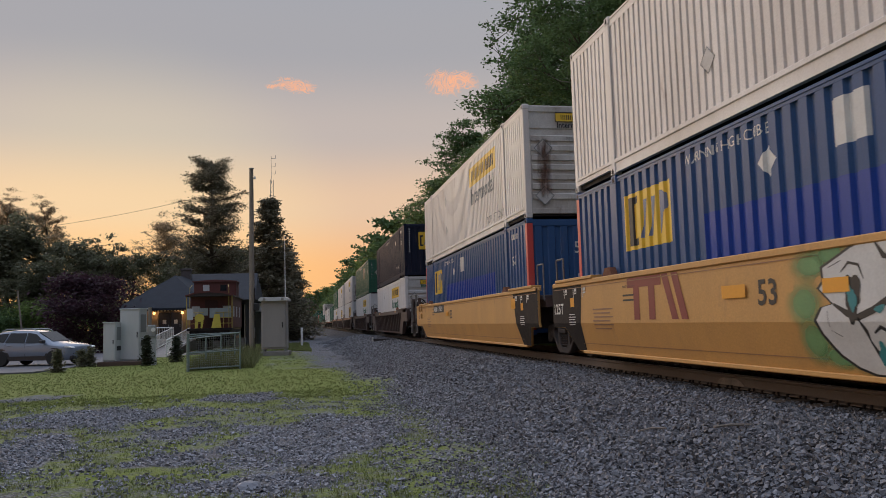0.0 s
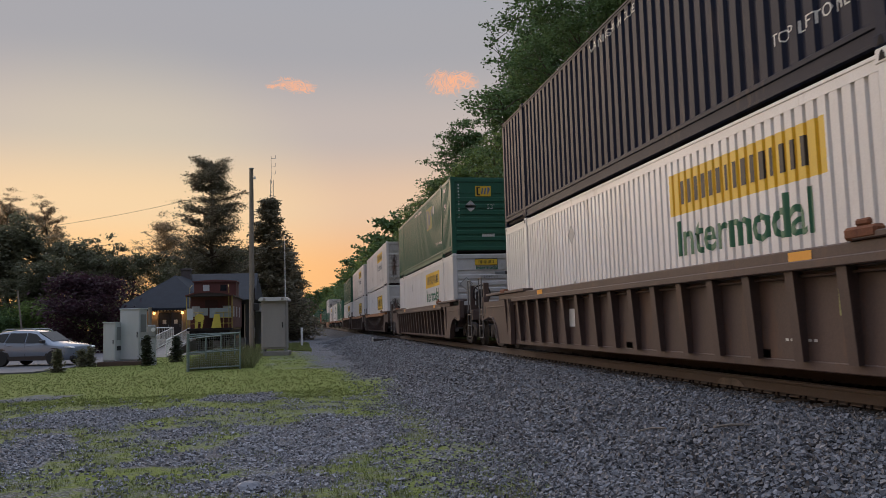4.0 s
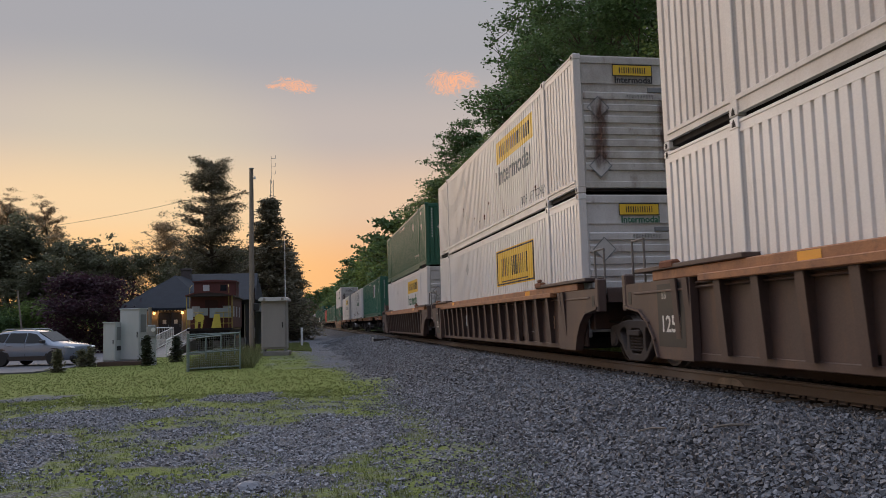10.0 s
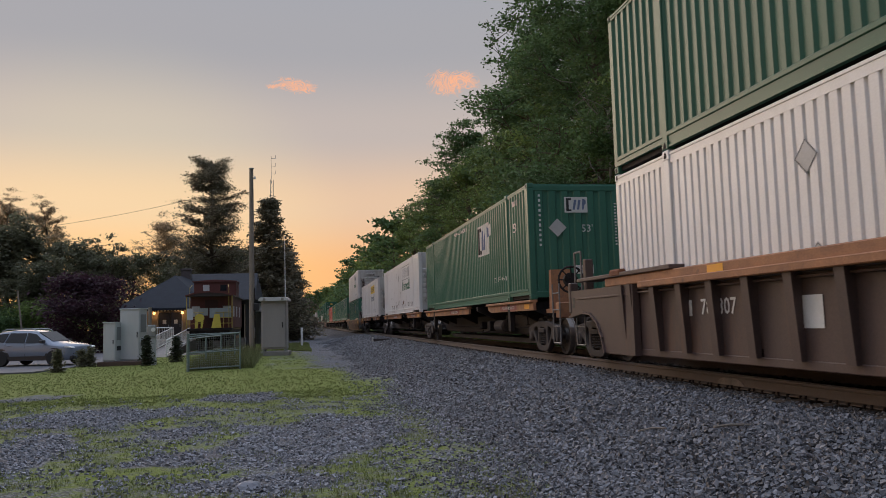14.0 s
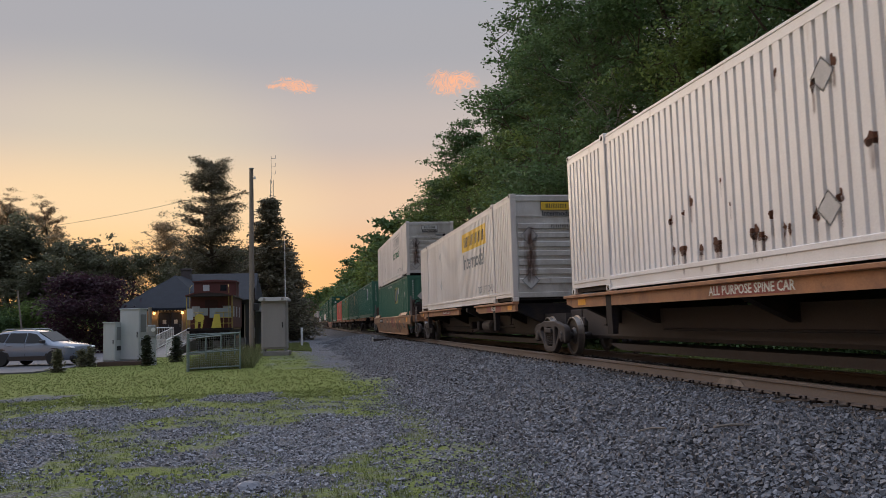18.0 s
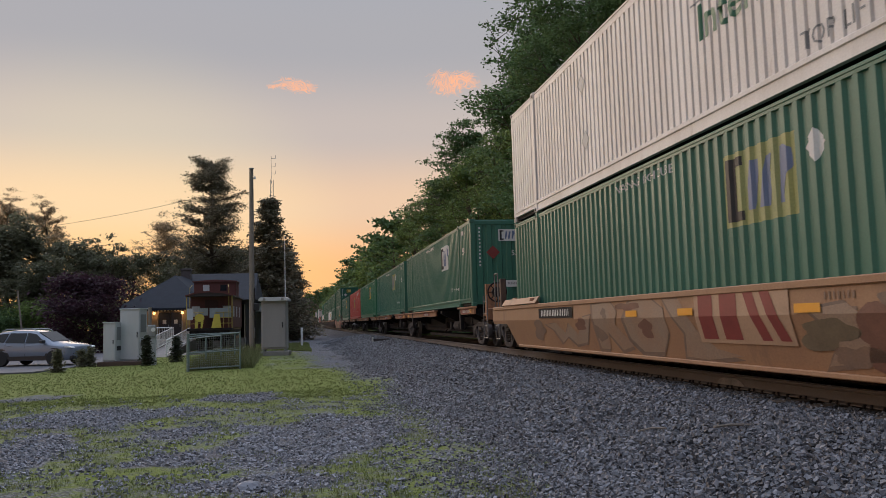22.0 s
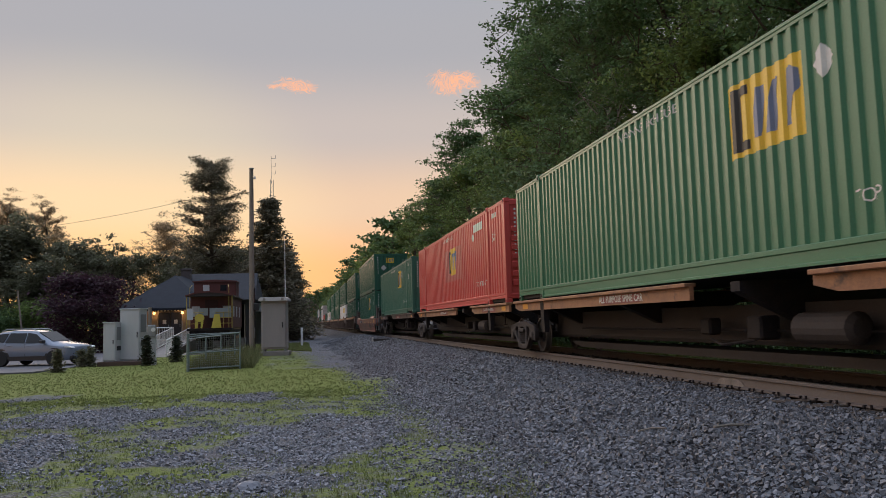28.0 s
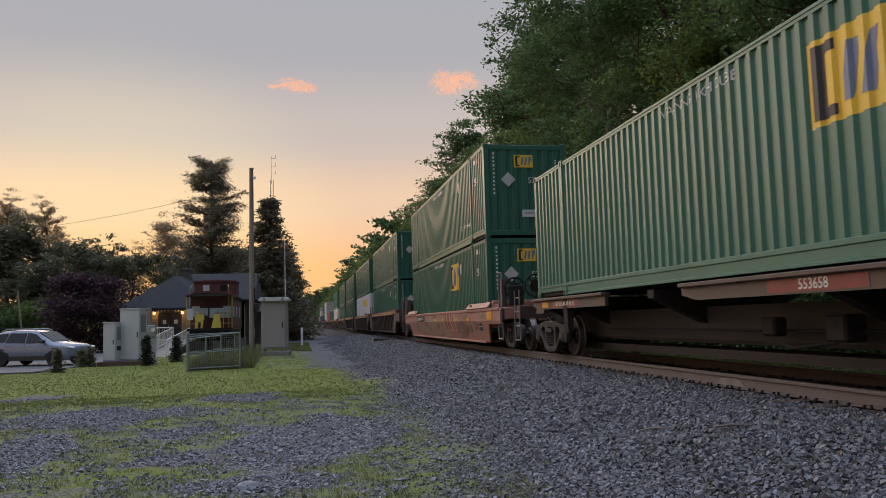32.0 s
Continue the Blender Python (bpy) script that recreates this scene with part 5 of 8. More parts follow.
def well_ribbed(s, label, paint="brown", near=(3.75, False), far=(3.75, False), number="", edge="rustsill", seed=0, unit="", number_y=4.05):
    car = thing("well_car", pose(TRACK_X, s, 0), label, "rail car", "rail cars of the train")
    TRAIN.append((car, s, 0))
    P = M[paint]
    y0, y1 = -0.32, BOX_LEN + 0.32
    X = SX + 0.17
    r = random.Random(seed)
    n = 18
    for sx in (-1, 1):
        def side(a, b):
            return sorted((sx * a, sx * b))
        # top chord of three steps, side sheet, bottom chord
        part("top_chord", Build().box(*side(X + 0.03, X - 0.12), y0 + 0.1, y1 - 0.1, 1.38, 1.53, 0.015).box(*side(X + 0.10, X - 0.06), y0 + 1.6, y1 - 1.6, 1.30, 1.40, 0.012), M[edge] if edge else P, car, "top chord with rust-worn orange edges")
        part("side_sheet", Build().box(*side(X - 0.10, X - 0.14), y0, y1, 0.30, 1.40), P, car)
        part("bottom_chord", Build().box(*side(X - 0.085, X - 0.2), y0 + 0.9, y1 - 0.9, 0.22, 0.33, 0.012), P, car)
        for zp in (1.24, 1.30):
            part("side_pipe", Build().cyl((sx * (X - 0.055), y0 + 1.2, zp), (sx * (X - 0.055), y1 - 1.2, zp), 0.017, n=8), P, car)
        rib = kit(("rib", paint, sx), lambda: Build().prism([(sx * (X - 0.02), 0.32), (sx * (X + 0.05), 1.38), (sx * (X - 0.11), 1.38), (sx * (X - 0.11), 0.32)], 1, -0.04, 0.04)
                  .prism([(sx * (X - 0.005), 0.32), (sx * (X + 0.065), 1.38), (sx * (X + 0.04), 1.38), (sx * (X - 0.03), 0.32)], 1, -0.075, 0.075).mesh("rib", [P]))
        for i in range(n):
            part("rib", rib, None, car, at=pose(0, y0 + 1.15 + i * (y1 - y0 - 2.3) / (n - 1), 0))
        for ye, d, (gp, shared) in ((0.0, 1, near), (BOX_LEN, -1, far)):
            ex = gp - 0.62 if shared else 2.05
            q = [(-ex, 1.38), (0.95, 1.38), (0.95, 0.22), (-0.32, 0.22), (-0.42, 0.48), (-0.62, 0.74), (-0.95, 0.90), (-1.3, 0.93), (-ex, 0.85)]
            if shared:
                q = [(-ex, 1.38), (0.95, 1.38), (0.95, 0.22), (-0.12, 0.22), (-0.22, 0.48), (-0.42, 0.74), (-0.7, 0.92), (-ex, 1.0)]
            part("end_gusset", Build().prism([(ye + d * a, b) for a, b in q], 0, *side(X + 0.035, X - 0.08)), P, car)
            rim = q[3:]
            arch = Build()
            for (a1, b1), (a2, b2) in zip(rim, rim[1:]):
                arch.prism([(ye + d * a1, b1), (ye + d * a2, b2), (ye + d * a2, b2 + 0.045), (ye + d * (a1 + 0.04), b1 + 0.02)], 0, *side(X + 0.075, X + 0.03))
            part("wheel_arch", arch, P, car)
            part("rib", rib, None, car, at=pose(sx * 0.03, ye + d * 0.55, 0))
            part("stiffener", Build().box(*side(X + 0.05, X + 0.03), *sorted((ye + d * 0.9, ye - d * (ex - 0.4))), 1.20, 1.235, 0.006), P, car)
            part("deck_plate", Build().box(*side(X + 0.07, X - 0.35), *sorted((ye - d * (ex - 0.5), ye + d * 2.35)), 1.53, 1.60, 0.012), P, car)
            part("end_cap", Build().box(*side(X + 0.05, X - 0.12), *sorted((ye - d * (ex + 0.07), ye - d * (ex - 0.07))), 0.95, 1.55, 0.02), P, car)
            part("slot", Build().prism([(ye - d * (ex - 0.15), 1.05), (ye - d * (ex - 0.27), 1.05), (ye - d * (ex - 0.27), 1.25), (ye - d * (ex - 0.15), 1.25)], 0, *side(X + 0.039, X + 0.03)), M["black"], car, "dark slotted hole")
        part("latch", Build().box(*side(X + 0.08, X - 0.06), 2.0, 2.45, 1.53, 1.66, 0.03).box(*side(X + 0.06, X), 2.1, 2.3, 1.66, 1.73, 0.02), M["rust"], car, "rusty container guide latch")
        part("latch", Build().box(*side(X + 0.08, X - 0.06), BOX_LEN - 0.55, BOX_LEN - 0.1, 1.53, 1.66, 0.03), M["rust"], car, "rusty container guide latch")
    for i in range(5):
        part("cross_bearer", kit(("bearer", paint), lambda: Build().box(-X + 0.1, X - 0.1, -0.15, 0.15, 0.24, 0.44, 0.01).mesh("cross_bearer", [M["grime"]])), None, car, at=pose(0, 0.3 + i * (BOX_LEN - 0.6) / 4, 0))
    f = -X - 0.04
    if number:
        place_text(car, words(number, 0.30, M["letter"], bold=0.004), f + 0.13, number_y, 0.95)
        part("stencil", flat_at(bars(marks(0.52, 0.22, 3, 1, 0.55), M["letter"], "stencil"), f + 0.13, number_y + 0.92, 0.95), None, car)
    if unit:
        part("data_panel", flat_at(bars([(-0.42, 0.42, -0.5, 0.42)], M["black"], "data_panel"), f + 0.002, BOX_LEN - 0.35, 0.9), None, car, "black unit number panel")
        place_text(car, words(unit, 0.34, M["letter"], bold=0.006), f + 0.0, BOX_LEN - 0.35, 0.72)
        place_text(car, words("53", 0.16, M["letter"]), f + 0.0, BOX_LEN - 0.15, 1.15)
    part("stencil", flat_at(bars(marks(0.6, 0.03, 6, seed), M["letter"], "stencil"), f + 0.13, 3.45, 0.55), None, car)
    part("data_panel", flat_at(bars([(-0.22, 0.22, -0.18, 0.18)], M["letter"], "data_panel"), f + 0.13, 10.9, 0.86), None, car, "pale data panel")
    part("data_panel", flat_at(bars([(-0.28, 0.28, -0.42, 0.42)], M["black"], "data_panel"), f + 0.125, 0.85, 0.80), None, car, "black consolidated stencil panel")
    part("stencil", flat_at(bars(marks(0.42, 0.03, 4, seed + 2) + [(-0.2, 0.2, -0.12, -0.09), (-0.2, 0.14, -0.2, -0.17)], M["letter"], "stencil"), f + 0.12, 0.85, 0.68), None, car)
    part("lettering", flat_at(words("53", 0.40, M["graff"], bold=0.008), f + 0.12, 1.72, 0.75), None, car, "faded ochre numerals")
    part("lettering", flat_at(words("48", 0.14, M["letter"]), f + 0.12, 0.85, 1.08), None, car)
    part("data_panel", flat_at(bars([(-0.13, 0.13, -0.16, 0.16)], M["fadegold"], "data_panel"), f + 0.13, 2.66, 0.97), None, car, "small yellow data panel")
    part("reflector", flat_at(bars([(-0.2, 0.2, -0.05, 0.05)], M["amber"], "reflector"), f + 0.005, 3.2, 1.455), None, car, "amber reflector strip")
    part("reflector", flat_at(bars([(-0.2, 0.2, -0.05, 0.05)], M["amber"], "reflector"), f + 0.005, 12.6, 1.455), None, car, "amber reflector strip")
    well_end(car, y0, -1, near[0] - 0.32, P, near[1])
    well_end(car, y1, 1, far[0] - 0.32, P, far[1])
    bogie(car, -near[0] if near[1] else -1.6)
    if not far[1]:
        bogie(car, BOX_LEN + 1.85)
    return car


def flat_at(me, x, y, z):
    for v in me.vertices:
        v.co = (x, y - v.co.x, z + v.co.y)
    return me


def place_text(car, me, x, y, z, label=""):
    return part("lettering", flat_at(me, x, y, z), None, car, label)


def well_smooth(s, label, paint="gold", near=(3.75, False), far=(3.75, False), art="", seed=0):
    """A well car with plain sides that lean inwards below a crease."""
    car = thing("well_car", pose(TRACK_X, s, 0), label, "rail car", "rail cars of the train")
    TRAIN.append((car, s, 0))
    P = M[paint]
    X = SX + 0.17
    top, zc = (1.17, 0.83) if art == "throwup" else (1.55, 0.75)
    lean = 0.26
    e0 = -(near[0] - 0.55 if near[1] else 2.0)
    e1 = BOX_LEN + (far[0] - 0.55 if far[1] else 2.0)
    for sx in (-1, 1):
        def side(a, b):
            return sorted((sx * a, sx * b))
        upper = [(e0, top - 0.03), (e0 + 0.06, top), (e1 - 0.06, top), (e1, top - 0.03), (e1, zc), (e0, zc)]
        lower = [(e1, zc), (e1, zc - 0.09), (BOX_LEN + 0.55, zc - 0.1), (BOX_LEN + 0.1, 0.20), (-0.1, 0.20), (-0.55, zc - 0.1), (e0, zc - 0.09), (e0, zc)]
        part("side_sheet", Build().prism(upper, 0, *side(X, X - 0.05)), P, car)
        low = Build().prism(lower, 0, *side(X, X - 0.05))
        low.v = [(x - sx * max(0.0, zc - z) * lean, y, z) for x, y, z in low.v]
        part("lower_sheet", low, P, car)
        part("top_chord", Build().box(*side(X + 0.03, X - 0.13), e0 + 0.1, e1 - 0.1, top - 0.06, top + 0.03, 0.012), P, car)
        part("bottom_flange", Build().box(*side(X - 0.11, X - 0.25), 0.2, BOX_LEN - 0.2, 0.16, 0.22, 0.01), P, car)
        for ye, d in ((0.0, 1), (BOX_LEN, -1)):
            if art == "throwup":
                part("deck_plate", Build().prism([(sx * (X + 0.06), top + 0.05), (sx * (X - 0.05), top + 0.20), (sx * (X - 0.07), top + 0.20), (sx * (X + 0.03), top + 0.04)], 1, *sorted((ye - d * 0.75, ye + d * 2.3))), P, car)
            else:
                part("deck_plate", Build().box(*side(X + 0.05, X - 0.2), *sorted((ye - d * 0.9, ye + d * 1.2)), top + 0.03, top + 0.09, 0.01), P, car)
        for y in (1.7, BOX_LEN - 1.9):
            part("latch", Build().prism([(y - 0.22, top + 0.03), (y + 0.22, top + 0.03), (y + 0.1, top + 0.17), (y - 0.1, top + 0.17)], 0, *side(X + 0.02, X - 0.1)), M["rust"], car, "rusty container guide latch")
    for i in range(5):
        part("cross_bearer", kit(("bearer2", paint), lambda: Build().box(-X + 0.2, X - 0.2, -0.15, 0.15, 0.24, 0.44, 0.01).mesh("cross_bearer", [M["grime"]])), None, car, at=pose(0, 0.3 + i * (BOX_LEN - 0.6) / 4, 0))

    def put_on(name, me, off, y, z, text=""):
        """Paint on the near side, following the crease."""
        bm = bmesh.new()
        bm.from_mesh(me)
        for v in bm.verts:
            v.co = (0, y - v.co.x, z + v.co.y)
        bmesh.ops.bisect_plane(bm, geom=bm.verts[:] + bm.edges[:] + bm.faces[:], plane_co=(0, 0, zc), plane_no=(0, 0, 1))
        for v in bm.verts:
            v.co.x = -X - 0.004 - off + max(0.0, zc - v.co.z) * lean
        bm.to_mesh(me)
        bm.free()
        return part(name, me, None, car, text)

    if art in ("skull", "plain"):
        put_on("reflector", bars([(-0.27, 0.27, -0.08, 0.08)], M["amber"], "reflector"), 0.018, 10.2, 1.13, "amber reflector strip")
        put_on("reflector", bars([(-0.2, 0.2, -0.13, 0.13)], M["amber"], "reflector"), 0.004, 0.9, 1.25, "amber reflector")
        put_on("stencil", bars(marks(0.5, 0.04, 9, 2, 0.4) + [(-0.25, 0.2, -0.16, -0.13), (-0.25, 0.25, -0.24, -0.21)], M["black"], "stencil"), 0, 13.4, 1.35)
        for y, d in (((BOX_LEN - 0.1, 1),) if art == "skull" else ((0.2, -1),)):
            put_on("dark_patch", poly_mesh([(-0.75, 0.69), (0.19 - e0, 0.69), (0.19 - e0, -0.2), (0.75, -0.2), (0.31, -0.65), (-0.3, -0.65)] if d < 0 else [(BOX_LEN - 0.09 - e1, 0.69), (0.45, 0.69), (0.25, -0.65), (-0.2, -0.65), (-0.64, -0.2), (BOX_LEN - 0.09 - e1, -0.2)], M["grime"]), 0, y, 0.86, "dark stencil block")
            if d > 0:
                put_on("lettering", words("125T", 0.30, M["letter"], bold=0.006), 0.003, y + (0.95 if d > 0 else -0.95), 1.03)
            for k, dy in enumerate((0.55, 0.0, -0.5)):
                put_on("stencil", bars([(-0.03, 0.0, -0.09, 0.09), (0.03, 0.16, 0.03, 0.09), (0.03, 0.16, -0.02, 0.01)], M["letter"], "stencil"), 0.003, y + dy * d, 1.34)
            put_on("reflector", bars([(-0.11, 0.11, -0.09, 0.09)], M["amber"], "reflector"), 0.003, y + 0.1 * d, 1.16, "amber reflector")
            for k in range(5):
                put_on("stencil", bars([(-0.2, 0.14 + 0.05 * (k % 2), -0.008, 0.008)], M["letter"], "stencil"), 0.003, y + 0.12 * d, 0.92 - 0.05 * k)
        put_on("lettering", words("53", 0.42, M["black"], bold=0.008), 0, 9.5, 1.08)
        put_on("crease", bars([(-e1 + 0.1, -e0 - 0.1, -0.006, 0.006)], M["peach"], "crease"), 0.003, 0.0, top - 0.11, "thin dark seam under the top chord")
        put_on("crease", bars([(-BOX_LEN + 0.3, -0.3, -0.006, 0.006)], M["peach"], "crease"), 0.003, 0.0, 0.36, "thin dark seam above the bottom flange")
        for k in range(6):
            put_on("stencil", bars([(-0.5 + 0.03 * (k % 3), 0.45 - 0.12 * (k % 2), -0.012, 0.012)], M["graff2"], "stencil"), 0.003, BOX_LEN - 1.6, 1.0 - 0.07 * k)
        if art == "skull":
            put_on("emblem", bars([(-0.95, 0.28, 0.18, 0.34), (-0.72, -0.5, -0.34, 0.18), (-0.16, 0.06, -0.34, 0.18)], M["plum"], "emblem"), 0, 12.5, 1.14, "faded red block emblem")
            for k, q in enumerate(([(0.3, 0.34), (0.5, 0.34), (0.8, -0.34), (0.6, -0.34)], [(0.62, 0.34), (0.82, 0.34), (1.1, -0.34), (0.9, -0.34)])):
                put_on("emblem", poly_mesh(q, M["plum"]), 0.002 * k, 12.5, 1.14, "faded red slanted bar")
            graffiti(put_on)
        else:
            put_on("number_board", bars([(-1.2, 1.2, -0.14, 0.14)], M["black"], "number_board"), 0.003, 12.1, 1.33, "black number board")
            put_on("stencil", bars(marks(0.72, 0.17, 4, 5, 0.6), M["letter"], "stencil"), 0.006, 12.75, 1.33)
            put_on("lettering", words("795029", 0.27, M["letter"], bold=0.004), 0.006, 11.65, 1.33)
            for sx in (-1, 1):
                part("valve_box", Build().box(*sorted((sx * (X + 0.07), sx * (X - 0.01))), BOX_LEN + 0.35, BOX_LEN + 0.75, 1.02, 1.22, 0.012), P, car, "ochre valve box on the side")
                part("step_hook", Build().path([(sx * (X + 0.03), BOX_LEN + 0.9, 1.62), (sx * (X + 0.05), BOX_LEN + 0.9, 1.34), (sx * (X + 0.01), BOX_LEN + 0.9, 1.30)], 0.03), P, car)
                part("step_hook", Build().path([(sx * (X + 0.03), BOX_LEN + 0.3, 1.66), (sx * (X + 0.05), BOX_LEN + 0.3, 1.38), (sx * (X + 0.01), BOX_LEN + 0.3, 1.34)], 0.03), P, car)
            put_on("data_panel", bars([(-0.11, 0.11, -0.13, 0.13)], M["graff"], "data_panel"), 0.003, BOX_LEN + 1.15, 1.12, "small pale data panel")
            put_on("stencil", bars([(-0.13, 0.13, 0.12, 0.135), (-0.13, 0.13, -0.135, -0.12), (-0.13, -0.115, -0.13, 0.13), (0.115, 0.13, -0.13, 0.13), (-0.1, 0.1, -0.02, 0.0)], M["grime"], "stencil"), 0.005, BOX_LEN + 1.15, 1.12)
            put_on("lettering", words("53", 0.2, M["graff2"], bold=0.004), 0.004, BOX_LEN - 0.65, 1.30)
    if art == "throwup":
        tags(put_on, random.Random(seed))
        put_on("number_board", bars([(-1.12, 1.12, -0.11, 0.11)], M["grime"], "number_board"), 0.016, 12.6, 0.97, "dark number board")
        put_on("stencil", bars(marks(1.9, 0.13, 17, 5, 0.4), M["letter"], "stencil"), 0.019, 12.6, 0.97)
        for y in (6.8, 8.63, 4.1, 2.2):
            put_on("reflector", bars([(-0.22, 0.22, -0.05, 0.05)], M["amber"], "reflector"), 0.019, y, 0.90, "amber reflector strip")
        put_on("reflector", bars([(-0.3, 0.3, -0.12, 0.12)], M["amber"], "reflector"), 0.004, -0.75, 0.98, "amber reflector plate")
        put_on("emblem_plate", bars([(-1.06, 1.06, -0.33, 0.33)], M["graff"], "emblem_plate"), 0.010, 5.48, 0.81, "worn ochre emblem ground")
        put_on("emblem", bars([(-0.95, -0.58, -0.28, 0.30), (-0.4, 0.0, -0.28, 0.30)], M["plum"], "emblem"), 0.013, 5.48, 0.81, "faded red block emblem")
        for k, q in enumerate(([(0.15, 0.3), (0.36, 0.3), (0.62, -0.28), (0.42, -0.28)], [(0.5, 0.3), (0.7, 0.3), (0.98, -0.28), (0.78, -0.28)])):
            put_on("emblem", poly_mesh(q, M["plum"]), 0.013 + 0.002 * k, 5.48, 0.81, "faded red slanted bar")
        put_on("lettering", words("53", 0.30, M["black"], bold=0.006), 0.004, 1.15, 0.66)
        put_on("data_panel", bars([(-0.24, 0.24, -0.13, 0.13)], M["black"], "data_panel"), 0.004, 0.55, 0.66, "black data panel with a pale rim")
        put_on("stencil", bars([(-0.24, 0.24, 0.13, 0.145), (-0.24, 0.24, -0.145, -0.13), (-0.008, 0.008, -0.13, 0.13), (-0.24, 0.24, -0.01, 0.004)], M["letter"], "stencil"), 0.007, 0.55, 0.66)
        put_on("stencil", bars(marks(0.5, 0.08, 7, 9, 0.4) + [(-0.25, 0.25, -0.16, -0.12)], M["tag_dark"], "stencil"), 0.004, 3.6, 1.02)
    Q = P if art == "throwup" else M["brown"]
    well_end(car, -0.35, -1, near[0] - 0.35, Q, near[1])
    well_end(car, BOX_LEN + 0.35, 1, far[0] - 0.35, Q, far[1])
    bogie(car, -near[0] if near[1] else -1.6)
    if not far[1]:
        bogie(car, BOX_LEN + 1.85)
    return car


def tags(put_on, r):
    """Old sprayed shapes with dark rims: a zigzag, a looped stroke, rings and wedges."""
    strokes = [
        [(-3.6, 0.02), (-2.9, 0.06), (-2.45, -0.16), (-2.1, 0.05), (-1.7, -0.18), (-1.25, 0.16), (-0.8, 0.20), (-1.3, -0.32), (-1.9, -0.38), (-2.3, -0.22), (-2.75, -0.36), (-3.1, -0.10)],
        [(-0.7, 0.38), (0.15, 0.42), (0.45, 0.24), (0.3, 0.02), (0.85, -0.34), (0.35, -0.42), (-0.1, -0.12), (-0.2, -0.42), (-0.65, -0.42)],
        [(0.7, 0.1), (1.0, 0.4), (1.7, 0.45), (2.2, 0.25), (2.25, -0.1), (1.9, -0.4), (1.2, -0.42), (0.8, -0.2)],
        [(2.2, 0.40), (2.7, 0.38), (3.1, -0.05), (3.5, -0.30), (4.1, -0.38), (3.2, -0.46), (2.6, -0.44), (2.75, -0.1)],
        [(5.6, 0.18), (6.2, 0.24), (6.6, 0.0), (6.35, -0.35), (5.7, -0.42), (6.0, -0.12)]]
    for q in strokes:
        cx = sum(p[0] for p in q) / len(q)
        cz = sum(p[1] for p in q) / len(q)
        put_on("spray_paint", poly_mesh([(cx + (x - cx) * 1.07 - 0.05, cz + (z - cz) * 1.14 - 0.015) for x, z in q], M["tag_dark"]), 0.003, 9.7, 0.70, "dark sprayed rim")
        put_on("spray_paint", poly_mesh(q, M["tag_grey"]), 0.005, 9.7, 0.70, "grey sprayed letter shape")
    for y, z, w, h, m in ((9.85, 0.92, 0.16, 0.10, "tag_dark"), (8.2, 0.66, 0.32, 0.15, "tag_maroon"), (11.1, 0.72, 0.35, 0.13, "tag_maroon"), (10.2, 0.55, 0.3, 0.16, "tag_dark"), (3.9, 0.62, 0.5, 0.2, "tag_moss"),
                          (3.0, 0.60, 0.6, 0.32, "tag_maroon"), (2.2, 0.58, 0.5, 0.15, "tag_moss"), (2.6, 0.95, 0.5, 0.14, "tag_dark"), (8.8, 1.02, 0.5, 0.08, "tag_maroon"), (0.1, 1.0, 0.4, 0.1, "tag_moss"), (13.9, 0.6, 0.5, 0.25, "tag_dark"), (3.5, 0.4, 0.4, 0.14, "tag_dark")):
        put_on("spray_paint", poly_mesh(blob(r, w, h), M[m]), 0.007, y, z, "faded sprayed shape")


def poly_mesh(pts, material, name="patch"):
    me = bpy.data.meshes.new(name)
    me.from_pydata([(a, b, 0) for a, b in pts], [], [tuple(range(len(pts)))])
    me.materials.append(material)
    return me


def blob(r, w, h, n=14):
    n = 30
    a, b, c, d = (r.uniform(0, 6.28) for _ in range(4))
    out = []
    for i in range(n):
        t = 2 * math.pi * i / n
        q = 0.85 + 0.16 * math.sin(2 * t + a) + 0.12 * math.sin(3 * t + b) + 0.09 * math.sin(5 * t + c) + 0.04 * math.sin(8 * t + d)
        out.append((w * q * math.cos(t), h * q * math.sin(t)))
    return out


def soft_spray(name, color):
    """A sprayed cloud of paint that thins out towards its rim."""
    m = mat(name, color, 0.6, vary=0.25, scale=2, bump=0)
    nd, ln = m.node_tree.nodes, m.node_tree.links
    tc = nd.new("ShaderNodeTexCoord")
    mid = nd.new("ShaderNodeVectorMath")
    mid.operation = "SUBTRACT"
    mid.inputs[1].default_value = (0.0, 0.5, 0.5)
    ln.new(tc.outputs["Generated"], mid.inputs[0])
    flat = nd.new("ShaderNodeVectorMath")
    flat.operation = "MULTIPLY"
    flat.inputs[1].default_value = (0, 2, 2)
    ln.new(mid.outputs[0], flat.inputs[0])
    far = nd.new("ShaderNodeVectorMath")
    far.operation = "LENGTH"
    ln.new(flat.outputs[0], far.inputs[0])
    r = nd.new("ShaderNodeMapRange")
    r.interpolation_type = "SMOOTHSTEP"
    for k, v in (("From Min", 0.95), ("From Max", 0.25), ("To Max", 0.72)):
        r.inputs[k].default_value = v
    ln.new(far.outputs["Value"], r.inputs["Value"])
    clear = nd.new("ShaderNodeBsdfTransparent")
    mx = nd.new("ShaderNodeMixShader")
    ln.new(r.outputs["Result"], mx.inputs["Fac"])
    ln.new(clear.outputs[0], mx.inputs[1])
    ln.new(nd["Principled BSDF"].outputs[0], mx.inputs[2])
    ln.new(mx.outputs[0], nd["Material Output"].inputs["Surface"])
    return m


